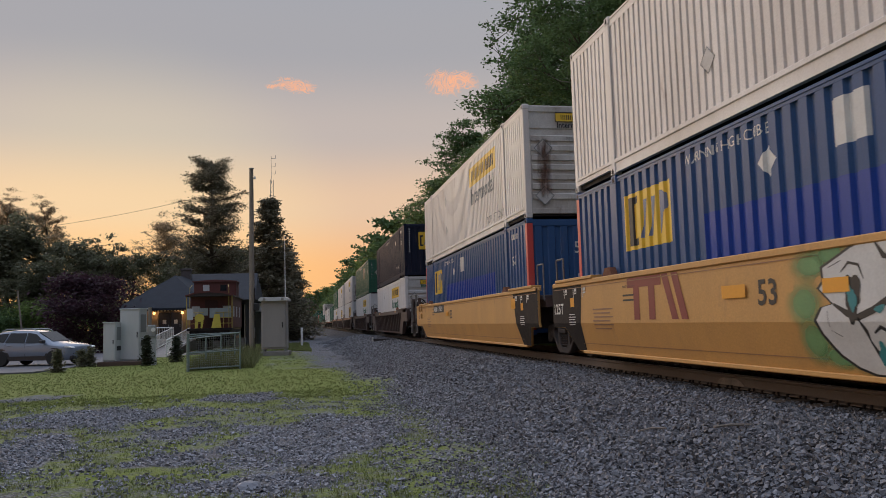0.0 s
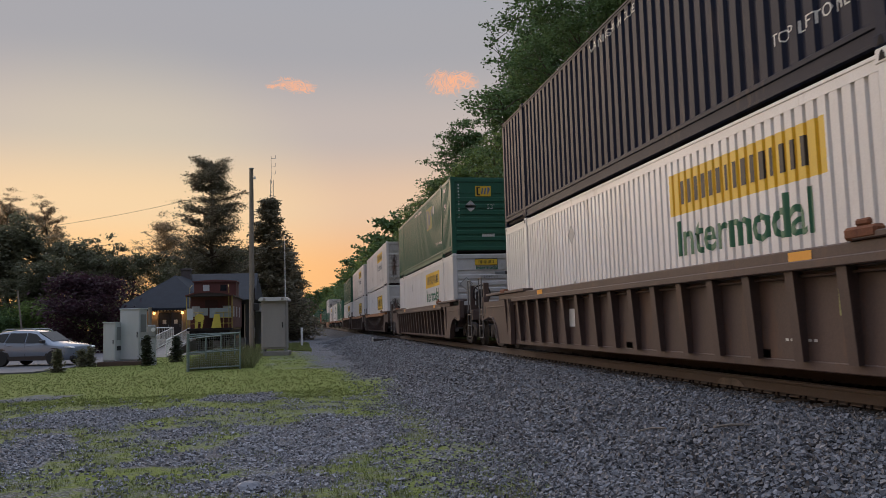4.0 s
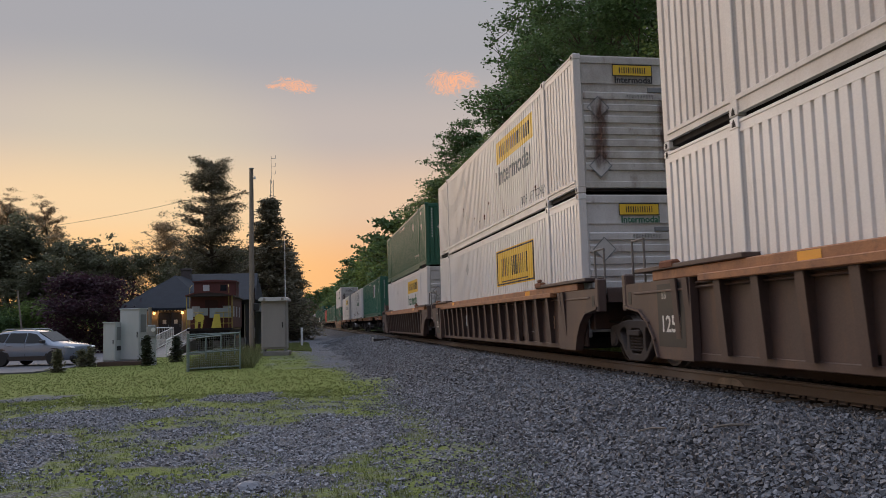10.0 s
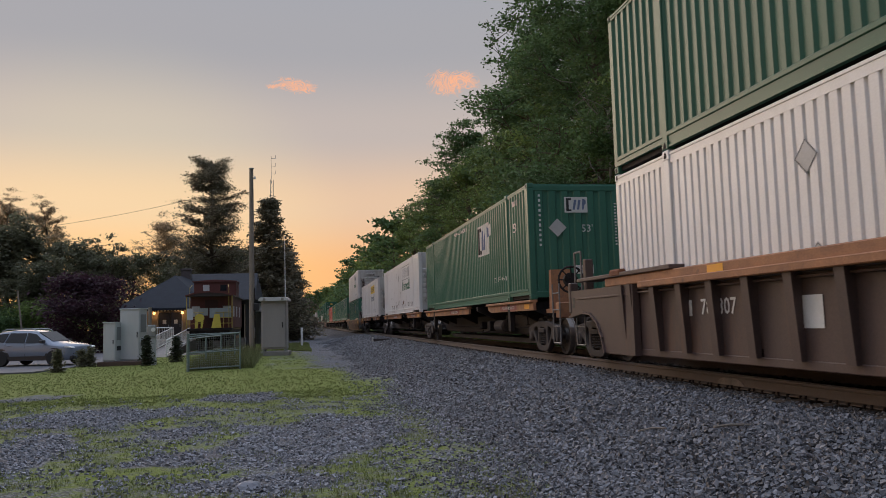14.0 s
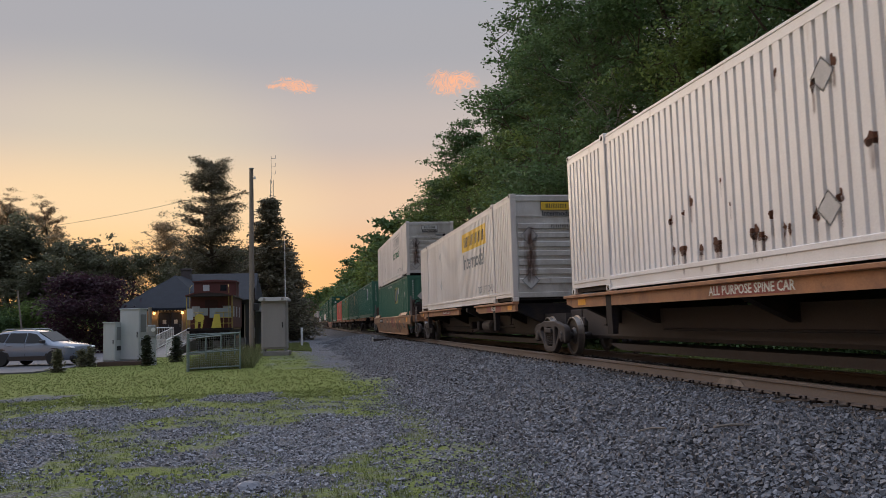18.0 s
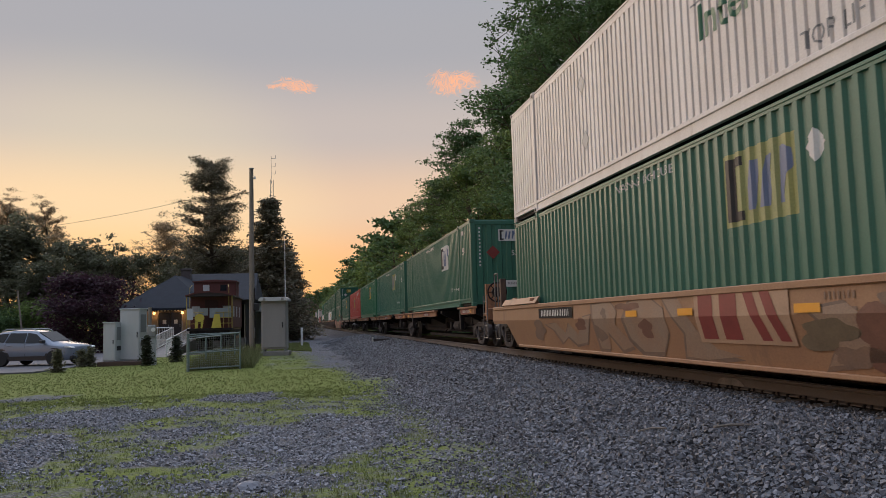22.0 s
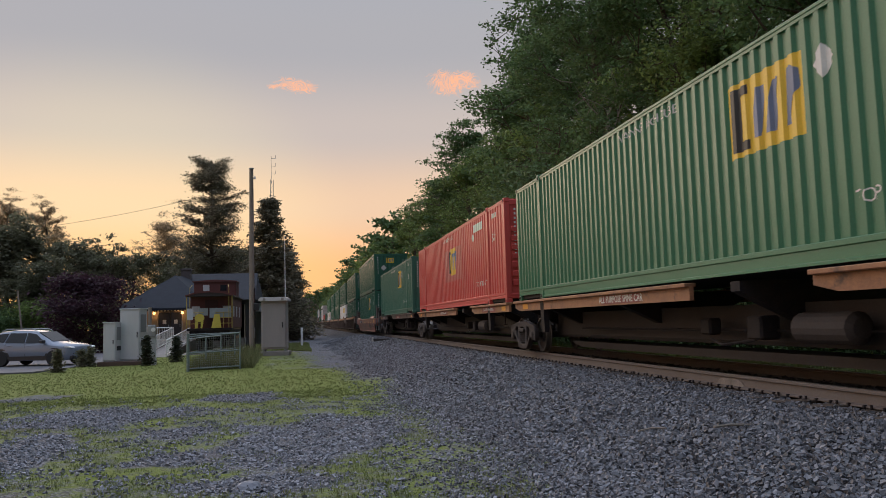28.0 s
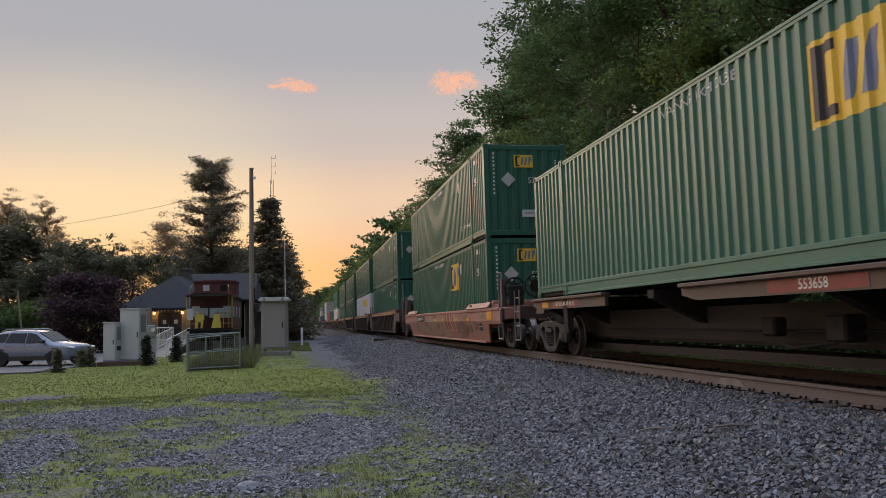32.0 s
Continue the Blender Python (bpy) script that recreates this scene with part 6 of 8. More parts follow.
def stroke(pts, w):
    """The outline of a line of paint of width w that narrows at both ends."""
    left, right = [], []
    for i, (x, y) in enumerate(pts):
        x0, y0 = pts[max(0, i - 1)]
        x1, y1 = pts[min(len(pts) - 1, i + 1)]
        d = math.hypot(x1 - x0, y1 - y0) or 1.0
        k = w / 2 * (0.35 if i in (0, len(pts) - 1) else 1.0)
        left.append((x - (y1 - y0) / d * k, y + (x1 - x0) / d * k))
        right.append((x + (y1 - y0) / d * k, y - (x1 - x0) / d * k))
    return left + right[::-1]


def graffiti(put_on):
    """A large sprayed piece: a jagged white form with heavy black lines in a soft green cloud."""
    def lay(name, pts, m, off, text=""):
        put_on(name, poly_mesh([(-a, b) for a, b in pts], m), off, 0.0, 0.0, text)
    cloud_paint, r = soft_spray("green_spray_cloud", (0.17, 0.40, 0.17)), random.Random(4)
    for i, (y, z, w, h) in enumerate(((8.75, 1.36, 0.45, 0.28), (8.85, 0.95, 0.42, 0.34), (8.78, 0.58, 0.45, 0.32), (8.45, 0.40, 0.42, 0.24), (8.35, 1.45, 0.4, 0.2), (7.9, 0.35, 0.5, 0.25))):
        put_on("spray_paint", poly_mesh(blob(r, w, h), cloud_paint), 0.003 + 0.0008 * i, y, z, "soft green spray cloud")
    form = [(8.05, 1.47), (7.88, 1.515), (7.4, 1.52), (6.6, 1.51), (6.2, 1.2), (6.3, 0.6), (6.8, 0.28), (7.6, 0.235), (7.98, 0.245), (8.18, 0.30), (8.38, 0.41), (8.48, 0.51), (8.58, 0.63), (8.64, 0.77), (8.53, 0.90), (8.36, 0.93), (8.56, 1.09), (8.48, 1.16), (8.49, 1.30)]
    lay("spray_paint", [(7.5 + (y - 7.5) * 1.045, 0.88 + (z - 0.88) * 1.035) for y, z in form], M["black"], 0.009, "heavy black sprayed outline")
    lay("spray_paint", form, M["spray_white"], 0.012, "jagged white sprayed form")
    for pts, w in (([(8.36, 0.93), (8.16, 0.83), (8.02, 0.79), (7.8, 0.86), (7.55, 0.98), (7.3, 1.06)], 0.07), ([(8.02, 0.79), (7.94, 0.66), (7.92, 0.56)], 0.05), ([(7.92, 0.56), (7.84, 0.40), (7.70, 0.33), (7.55, 0.40)], 0.06),
                   ([(7.84, 0.64), (7.74, 0.70), (7.62, 0.64), (7.60, 0.52)], 0.04), ([(8.22, 1.24), (8.10, 1.33), (7.96, 1.30), (7.90, 1.16)], 0.03), ([(8.46, 0.86), (8.45, 0.70)], 0.02), ([(8.44, 0.66), (8.30, 0.60)], 0.02),
                   ([(7.72, 1.50), (7.62, 1.36), (7.45, 1.30)], 0.06), ([(8.40, 1.30), (8.20, 1.36)], 0.02), ([(7.4, 0.85), (7.1, 0.7), (6.9, 0.4)], 0.06), ([(7.2, 1.3), (6.9, 1.1), (6.6, 1.2)], 0.06)):
        lay("spray_line", stroke(pts, w), M["black"], 0.014, "black sprayed line")
    put_on("spray_paint", poly_mesh(blob(r, 0.14, 0.24), M["black"]), 0.015, 8.07, 1.00, "black sprayed ring")
    put_on("spray_paint", poly_mesh(blob(r, 0.075, 0.14), M["spray_teal"]), 0.018, 8.08, 0.98, "teal sprayed oval")
    for y, z, w, h in ((7.72, 0.87, 0.08, 0.04), (7.80, 0.44, 0.07, 0.12)):
        put_on("spray_paint", poly_mesh(blob(r, w, h), M["spray_teal"]), 0.016, y, z, "teal sprayed patch")
    put_on("reflector", bars([(-0.2, 0.2, -0.075, 0.075)], M["amber"], "reflector"), 0.020, 8.30, 1.12, "amber reflector strip")


def spine(s, label, near=(0.6, True), far=(0.6, True), sign="", paint="rustsill", end_bogie=False, flip=False, near_sill=4.4, sign_near=False):
    car = thing("spine_car", pose(TRACK_X, s, 0), label, "rail car", "rail cars of the train")
    TRAIN.append((car, s, 0))
    P = M[paint]
    a, b = -near[0], BOX_LEN + far[0]
    part("spine_beam", Build().prism([(-0.36, 0.40), (0.36, 0.40), (0.40, 0.46), (0.40, 0.98), (-0.40, 0.98), (-0.40, 0.46)], 1, a + 0.7, b - 0.7).box(-0.26, 0.26, a, a + 0.75, 0.78, 1.05, 0.01).box(-0.26, 0.26, b - 0.75, b, 0.78, 1.05, 0.01)
         .prism([(a + 1.7, 0.30), (b - 1.7, 0.30), (b - 2.4, 0.17), (a + 2.4, 0.17)], 0, -0.34, 0.34), M["truck"], car, "deep brown centre beam")
    for y in (0.25, 2.0, 6.0, 10.1, BOX_LEN - 2.0, BOX_LEN - 0.25):
        deep = y in (2.0, BOX_LEN - 2.0)
        cb = Build().prism([(-1.30, 1.14), (-1.30, 1.27), (1.30, 1.27), (1.30, 1.14), (0.42, 0.72), (-0.42, 0.72)], 1, y - 0.11, y + 0.11)
        if deep:
            cb.prism([(-1.34, 1.30), (-1.16, 1.30), (-1.22, 0.55), (-1.32, 0.55)], 1, y - 0.12, y + 0.12).prism([(1.34, 1.30), (1.16, 1.30), (1.22, 0.55), (1.32, 0.55)], 1, y - 0.12, y + 0.12)
        part("cross_bearer", cb, M["grime"], car)
    for sx in (-1, 1):
        for y0, y1 in (((-0.28, 9.0), (BOX_LEN - 4.2, BOX_LEN + 0.28)) if flip else ((-0.28, near_sill), (BOX_LEN - 9.0, BOX_LEN + 0.28))):
            xs = sorted((sx * 1.33, sx * 1.26))
            sill = Build().prism([(y0, 1.06), (y0, 1.26), (y1, 1.26), (y1, 1.14), (y1 - 0.4, 1.06)], 0, *xs)
            sill.box(*sorted((sx * 1.40, sx * 1.22)), y0, y1, 1.25, 1.31, 0.01)
            part("side_sill", sill, P, car, "rusty orange side sill")
            if sx < 0:
                part("reflector", flat_at(bars([(-0.22, 0.22, -0.06, 0.06)], M["amber"], "reflector"), -1.334, y0 + 0.55 if y0 < 5 else y1 - 0.9, 1.16), None, car, "amber reflector")
                part("number_board", flat_at(bars([(-0.85, 0.85, -0.075, 0.075)], M["plum"], "number_board"), -1.334, y0 + (6.3 if flip and y0 < 5 else min(2.5, (y1 - y0) * 0.5)), 1.16), None, car, "brown number board")
                part("stencil", flat_at(bars(marks(1.3, 0.085, 14, int(y0) + 3, 0.4), M["letter"], "stencil") if not sign or ((y0 < 5) != flip) != sign_near else words(sign, 0.17, M["letter"], bold=0.003), -1.338, y0 + (6.3 if flip and y0 < 5 else min(2.5, (y1 - y0) * 0.5)), 1.16), None, car)
    part("air_reservoir", Build().lathe([(-0.55, 0.02), (-0.54, 0.12), (-0.48, 0.19), (0.48, 0.19), (0.54, 0.12), (0.55, 0.02)], 16, 1, (-0.72, 5.0, 0.66)), M["truck"], car, "round air reservoir tank", smooth=False)
    part("brake_rigging", Build().path([(-0.6, 2.5, 0.62), (-0.6, 13.5, 0.62)], 0.022).box(-0.85, -0.55, 6.2, 6.55, 0.5, 0.82, 0.03).box(-0.8, -0.6, 7.6, 7.9, 0.55, 0.8, 0.03).path([(-0.8, 6.4, 0.5), (-0.95, 7.0, 0.42), (-0.7, 7.8, 0.5)], 0.02), M["grime"], car, "brake valve and pipes")
    for y in (1.2, BOX_LEN - 1.2):
        part("hanger", Build().path([(-1.05, y, 1.1), (-1.05, y, 0.72)], 0.02).box(-1.1, -1.0, y - 0.06, y + 0.06, 0.69, 0.72), M["grime"], car)
    bogie(car, -near[0] if near[1] else -0.1)
    if end_bogie:
        bogie(car, BOX_LEN - 0.1)
    for (g, shared), y, d in ((near, 0, -1), (far, BOX_LEN, 1)):
        if not shared:
            part("end_sill", Build().box(-1.3, 1.3, *sorted((y + d * (g - 0.9), y + d * (g - 0.6))), 0.86, 1.2, 0.02), P, car)
            coupler(car, y + d * (g - 0.6), d)
            for sx in (-1, 1):
                ladder(car, sx * 1.33, y + d * (g - 0.75), 0.32, 1.6)
            part("hitch_stand", Build().prism([(y + d * 0.5, 1.05), (y + d * 0.75, 1.05), (y + d * 0.7, 2.0), (y + d * 0.55, 2.0)], 0, -1.0, -0.5).box(-1.05, 1.05, *sorted((y + d * 0.4, y + d * 1.0)), 0.98, 1.08), P, car, "raised end stand")
            brake_wheel(car, -0.9, y + d * (g - 1.0), 1.7)
    return car


LOW, HIGH, TOP = WELL_FLOOR, WELL_FLOOR + BOX_H + 0.01, SPINE_FLOOR

# the train, nearest first: position of each container's near end at the start
well_smooth(-1.3, "ochre well car with sprayed white and green shapes", "gold", (3.7, False), (1.79, True), "skull")
container(-1.3, LOW, "blue", "blue corrugated container in an ochre well car", "square", 2)
container(-1.3, HIGH, "cream", "dirty white corrugated container stacked on a blue one", "", 1)
well_smooth(18.41, "ochre well car with black stencils", "gold", (1.78, True), (3.74, False), "plain")
container(18.41, LOW, "blue", "blue corrugated container in an ochre well car", "square", 4)
container(18.41, HIGH, "cream", "dirty white corrugated container stacked on a blue one", "plate", 3)
well_ribbed(42.04, "brown ribbed well car carrying two containers", "brown", (3.74, False), (3.85, False), "", "brown", 1)
container(42.04, LOW, "white", "white container with yellow plate and green word", "plate", 5)
container(42.04, HIGH, "navy", "dark navy corrugated container with yellow emblem plate", "", 6)
well_ribbed(65.93, "brown ribbed well car carrying two containers", "brown", (3.85, False), (3.48, False), "", "brown", 2)
container(65.93, LOW, "white", "white container with yellow plate and green word", "plate", 7)
container(65.93, HIGH, "green", "dark green corrugated container stacked on a white one", "fadedsquare", 4)
well_ribbed(89.06, "rust-brown ribbed well car with orange-edged sill", "brown", (3.48, False), (1.9, True), "787307", "rustsill", 3, "1251")
container(89.06, LOW, "white", "white container with a yellow lettered panel", "lowplate", 9)
container(89.06, HIGH, "cream", "dirty white container with a yellow plate", "plate", 11)
well_ribbed(109.0, "rust-brown ribbed well car with orange-edged sill", "brown", (1.9, True), (1.78, True), "", "rustsill", 4, "1251")
container(109.0, LOW, "white", "white container with a yellow lettered panel", "lowplate", 13)
container(109.0, HIGH, "cream", "rust-spotted white container with a yellow plate", "plate", 15, stains=((9.6, 0.75, 0.06, 0.05), (8.9, 0.55, 0.05, 0.06), (8.2, 0.62, 0.07, 0.08), (7.6, 0.95, 0.05, 0.05), (7.1, 0.5, 0.04, 0.05), (11.3, 1.3, 0.03, 0.07), (12.4, 0.8, 0.03, 0.06), (5.9, 0.48, 0.05, 0.05), (6.6, 1.6, 0.03, 0.09), (3.4, 1.5, 0.03, 0.08), (2.9, 0.6, 0.05, 0.06)))
well_ribbed(128.7, "rust-brown ribbed well car with orange-edged sill", "brown", (1.78, True), (2.7, False), "787307", "rustsill", 5, number_y=12.8)
container(128.7, LOW, "white", "white container with yellow plate and green word", "plate", 17)
container(128.7, HIGH, "green", "dark green corrugated container stacked on a white one", "", 19)
spine(150.3, "rusty spine car under a green container", (2.75, False), (1.2, True))
container(150.3, TOP, "midgreen", "green corrugated container alone on a spine car", "whitesquare", 8)
spine(168.9, "rusty spine car under a rust-streaked container", (1.25, True), (2.25, True), "ALL PURPOSE SPINE CAR")
container(168.9, TOP, "white", "rust-streaked white container with worn lettering", "faded", 21, stains=(
    (11.66, 0.95, 0.07, 0.10), (11.26, 1.01, 0.05, 0.06), (11.03, 1.15, 0.08, 0.09), (11.62, 0.50, 0.08, 0.08), (11.32, 0.47, 0.11, 0.11), (10.81, 0.42, 0.10, 0.08), (10.38, 0.46, 0.14, 0.12), (9.49, 0.52, 0.10, 0.12),
    (9.33, 0.45, 0.10, 0.08), (9.13, 0.70, 0.05, 0.07), (8.90, 0.49, 0.07, 0.09), (8.79, 0.48, 0.04, 0.07), (7.42, 1.20, 0.09, 0.09), (8.88, 2.33, 0.06, 0.05), (7.88, 2.14, 0.06, 0.08), (8.22, 1.98, 0.05, 0.09),
    (8.32, 0.58, 0.06, 0.10), (7.92, 0.72, 0.06, 0.10), (10.2, 1.3, 0.02, 0.05), (10.0, 0.95, 0.02, 0.04), (6.1, 0.62, 0.16, 0.12), (5.8, 0.55, 0.12, 0.16), (6.5, 0.50, 0.10, 0.10), (5.3, 0.46, 0.10, 0.08), (4.6, 0.9, 0.04, 0.07)))
spine(189.65, "rusty spine car under a white container", (2.25, True), (2.5, False), "552080", end_bogie=True, sign_near=True)
container(189.65, TOP, "cream", "dirty white container with a yellow plate", "plate", 23)
well_smooth(210.84, "faded orange well car covered in old spray paint", "peach", (2.5, False), (2.7, False), "throwup", 5)
container(210.84, LOW, "midgreen", "green corrugated container in an orange well car", "fadedsquare", 10)
container(210.84, HIGH, "cream", "dirty white container stacked on a green one", "faded", 26)
spine(232.42, "rusty spine car under a green container", (2.7, False), (0.6, True), near_sill=2.1)
container(232.42, TOP, "midgreen", "green corrugated container with a white emblem square", "whitesquare", 12)
spine(249.75, "rusty spine car under a green container", (0.6, True), (0.65, True))
container(249.75, TOP, "midgreen", "green corrugated container with a bleached emblem square", "fadedsquare", 14)
spine(267.2, "rusty spine car under a green container", (0.65, True), (0.6, True), "ALL PURPOSE SPINE CAR")
container(267.2, TOP, "leafgreen", "bright green corrugated container with a yellow emblem square", "midsquare", 16)
spine(284.6, "rusty spine car under a red container", (0.6, True), (1.3, True))
container(284.6, TOP, "red", "red corrugated container with a sun-faded panel", "redsquare", 18)
spine(303.3, "rusty spine car under a green container", (1.3, True), (2.5, False), "553658", "brown", end_bogie=True, flip=True)
container(303.3, TOP, "midgreen", "green corrugated container with a yellow emblem square", "midsquare", 20)
well_smooth(324.5, "faded red-orange well car with old spray paint", "pink", (2.5, False), (3.2, False), "throwup", 8)
container(324.5, LOW, "green", "dark green corrugated container in a red well car", "midsquare", 22)
container(324.5, HIGH, "green", "dark green corrugated container stacked on another", "", 24)
well_ribbed(347.1, "brown ribbed well car carrying two green containers", "brown", (3.2, False), (1.85, True), "", "rustsill", 6)
container(347.1, LOW, "green", "dark green corrugated container in a brown well car", "", 25)
container(347.1, HIGH, "green", "dark green corrugated container stacked on another", "", 27)
FAR = [(367.0, "white", "green"), (386.8, "green", "green"), (406.6, "green", "green"), (430.3, "white", "leafgreen"), (450.1, "green", ""), (469.9, "red", ""),
       (493.6, "white", "cream"), (513.4, "green", "green"), (533.2, "green", ""), (557.0, "blue", "cream"), (577.0, "white", "green"), (597.0, "green", "")]
for i, (s, low, up) in enumerate(FAR):
    well_ribbed(s, "brown ribbed well car far back in the train", "brown", (1.85, True), (1.85, True), "", "rustsill", 10 + i)
    container(s, LOW, low, "corrugated container in a brown well car", "plate" if low == "white" else "", 30 + i, full=False)
    if up:
        container(s, HIGH, up, "corrugated container stacked on another", "", 50 + i, full=False)

# ------------------------------------------------------------------ trees
DRIFTING = []


def leaves_mesh(name, centres, size, material, rng, flat=0.5, long=1.5):
    """Many small leaf clumps, each a bent kite of two triangles."""
    c = np.asarray(centres, dtype=np.float64)
    n = len(c)
    a = rng.normal(size=(n, 3))
    a[:, 2] *= flat
    a /= np.linalg.norm(a, axis=1)[:, None]
    b = rng.normal(size=(n, 3))
    b[:, 2] *= 0.6
    b -= a * np.sum(a * b, axis=1)[:, None]
    b /= np.linalg.norm(b, axis=1)[:, None]
    s = size * rng.uniform(0.55, 1.35, (n, 1))
    nrm = np.cross(a, b)
    V = np.stack([c - a * s * long * 0.5, c + b * s * 0.42 + nrm * s * 0.12, c + a * s * long * 0.5, c - b * s * 0.42 + nrm * s * 0.12], 1)
    me = bpy.data.meshes.new(name)
    me.vertices.add(n * 4)
    me.vertices.foreach_set("co", V.reshape(-1).astype(np.float32))
    me.loops.add(n * 4)
    me.loops.foreach_set("vertex_index", np.arange(n * 4, dtype=np.int32))
    me.polygons.add(n)
    me.polygons.foreach_set("loop_start", np.arange(0, n * 4, 4, dtype=np.int32))
    me.update(calc_edges=True)
    me.materials.append(material)
    return me


def limb(b, p, d, length, r, rng, bend=0.25, steps=3):
    """A tapered, bending limb; returns its points."""
    pts = [Vector(p)]
    d = Vector(d).normalized()
    for i in range(steps):
        q = pts[-1] + d * (length / steps)
        b.cyl(pts[-1], q, r * (1 - i / (steps + 0.6)), r * (1 - (i + 1) / (steps + 0.6)), 6, False)
        pts.append(q)
        d = (d + Vector(rng.normal(0, bend, 3)) + Vector((0, 0, 0.08))).normalized()
    return pts


def broadleaf(name, h, r, seed, n_leaf, size, material, label, base=0.22, lace=0.45, twigs=True):
    rng = np.random.default_rng(seed)
    t = thing(name, Matrix(), label, "tree", "trees of the wood")
    b = Build()
    top = Vector((rng.normal(0, 0.4), rng.normal(0, 0.4), h * 0.86))
    tr = h * 0.017 + 0.03
    spine_pts = [Vector((0, 0, -0.3)), Vector((rng.normal(0, 0.15), rng.normal(0, 0.15), h * 0.3)), Vector((rng.normal(0, 0.3), rng.normal(0, 0.3), h * 0.6)), top]
    for i in range(3):
        b.cyl(spine_pts[i], spine_pts[i + 1], tr * (1 - i * 0.3), tr * (1 - (i + 1) * 0.3), 8, False)
    cl = []
    nl = int(14 + h * 0.7)
    for i in range(nl):
        f = base + (0.97 - base) * (i + rng.uniform(0, 0.8)) / nl
        z = h * 0.86 * f
        k = min(2, int(f * 3))
        ff = f * 3 - k
        p = spine_pts[k].lerp(spine_pts[k + 1], min(1, ff))
        az = i * 2.4 + rng.normal(0, 0.4)
        shape = math.sin(math.pi * min(1, 0.18 + 0.80 * (f - base) / (1 - base))) ** 0.6
        ln = r * shape * rng.uniform(0.6, 1.15)
        up = 0.25 + 0.75 * f + rng.normal(0, 0.12)
        pts = limb(b, p, (math.cos(az), math.sin(az), up), ln * 1.1, tr * 0.38 * (1.15 - f), rng)
        full = rng.choice([0.55, 0.85, 1.15, 1.5])
        for q in pts[1:]:
            for _ in range(3):
                d = Vector(rng.normal(0, 1, 3)) + (q - p).normalized()
                e = limb(b, q, d, ln * rng.uniform(0.18, 0.42), tr * 0.10, rng, 0.3, 2) if twigs else [q, q + d.normalized() * ln * 0.3]
                cl.append((e[-1], full * rng.uniform(0.45, 0.9)))
            cl.append((q, full * rng.uniform(0.3, 0.55)))
    for _ in range(6):
        cl.append((top + Vector(rng.normal(0, r * 0.16, 3)) + Vector((0, 0, h * 0.05)), rng.uniform(0.5, 0.9)))
    wts = np.array([c[1] ** 2 for c in cl])
    cnt = rng.multinomial(n_leaf, wts / wts.sum())
    cs = []
    for (q, s), m in zip(cl, cnt):
        g = rng.normal(size=(m, 3)) * np.array([s, s, s * 0.42]) * lace * 1.1 * (r / 4.5) ** 0.5
        cs.append(np.array(q)[None] + g)
    part("trunk", b, M["bark"], t)
    part("crown", leaves_mesh("crown", np.concatenate(cs), size, material, rng), None, t)["kind"] = "stuff"
    return t


def conifer(name, h, r, seed, n_leaf, size, label, spruce=True, bare=0.12, leaf="needle"):
    rng = np.random.default_rng(seed)
    t = thing(name, Matrix(), label, "tree", "trees of the wood")
    b = Build()
    b.cyl((0, 0, -0.3), (0, 0, h * 0.97), h * 0.016 + 0.03, 0.03, 8, False)
    cl = []
    z = h * bare
    while z < h * 0.97:
        f = (z / h - bare) / (1 - bare)
        if spruce:
            reach = r * (1 - f) ** 0.85 + 0.25
            nb = 7
        else:
            reach = r * (0.55 + 0.55 * math.sin(math.pi * min(1, f * 0.9 + 0.12))) * rng.uniform(0.7, 1.12) * (1 - 0.42 * f)
            nb = 7
        for i in range(nb):
            az = rng.uniform(0, 2 * math.pi)
            ln = reach * rng.uniform(0.6, 1.1)
            droop = -0.18 if spruce else rng.uniform(0.10, 0.55)
            pts = limb(b, (0, 0, z + rng.uniform(-0.2, 0.2)), (math.cos(az), math.sin(az), droop), ln, 0.035 + 0.012 * ln, rng, 0.10, 4)
            for j, q in enumerate(pts[1:]):
                if spruce or j >= 1:
                    cl.append((q, (0.30 if spruce else 0.40) * (1.2 - 0.1 * j), ln))
        z += h * (0.028 if spruce else 0.036) * rng.uniform(0.8, 1.3)
    wts = np.array([c[1] for c in cl])
    cnt = rng.multinomial(n_leaf, wts / wts.sum())
    cs = []
    for (q, s, ln), m in zip(cl, cnt):
        cs.append(np.array(q)[None] + rng.normal(size=(m, 3)) * np.array([s, s, s * (0.5 if spruce else 0.38)]))
    part("trunk", b, M["bark"], t)
    part("crown", leaves_mesh("crown", np.concatenate(cs), size, M[leaf], rng, 0.35, 2.2), None, t)["kind"] = "stuff"
    return t


def put(ob, x, y, scale=1.0, turn=0.0, sink=0.15):
    ob.scale = (scale,) * 3
    ob.matrix_basis = pose(x, y, ground_z(x, y) - sink, 0, 0, turn) @ Matrix.Diagonal((scale, scale, scale, 1))
    return ob


def again(src, x, y, scale=1.0, turn=0.0, sink=0.15, label=""):
    c = copy_thing(src, Matrix())
    put(c, x, y, scale, turn, sink)
    if label:
        c["label"] = label
    return c


rw = random.Random(21)
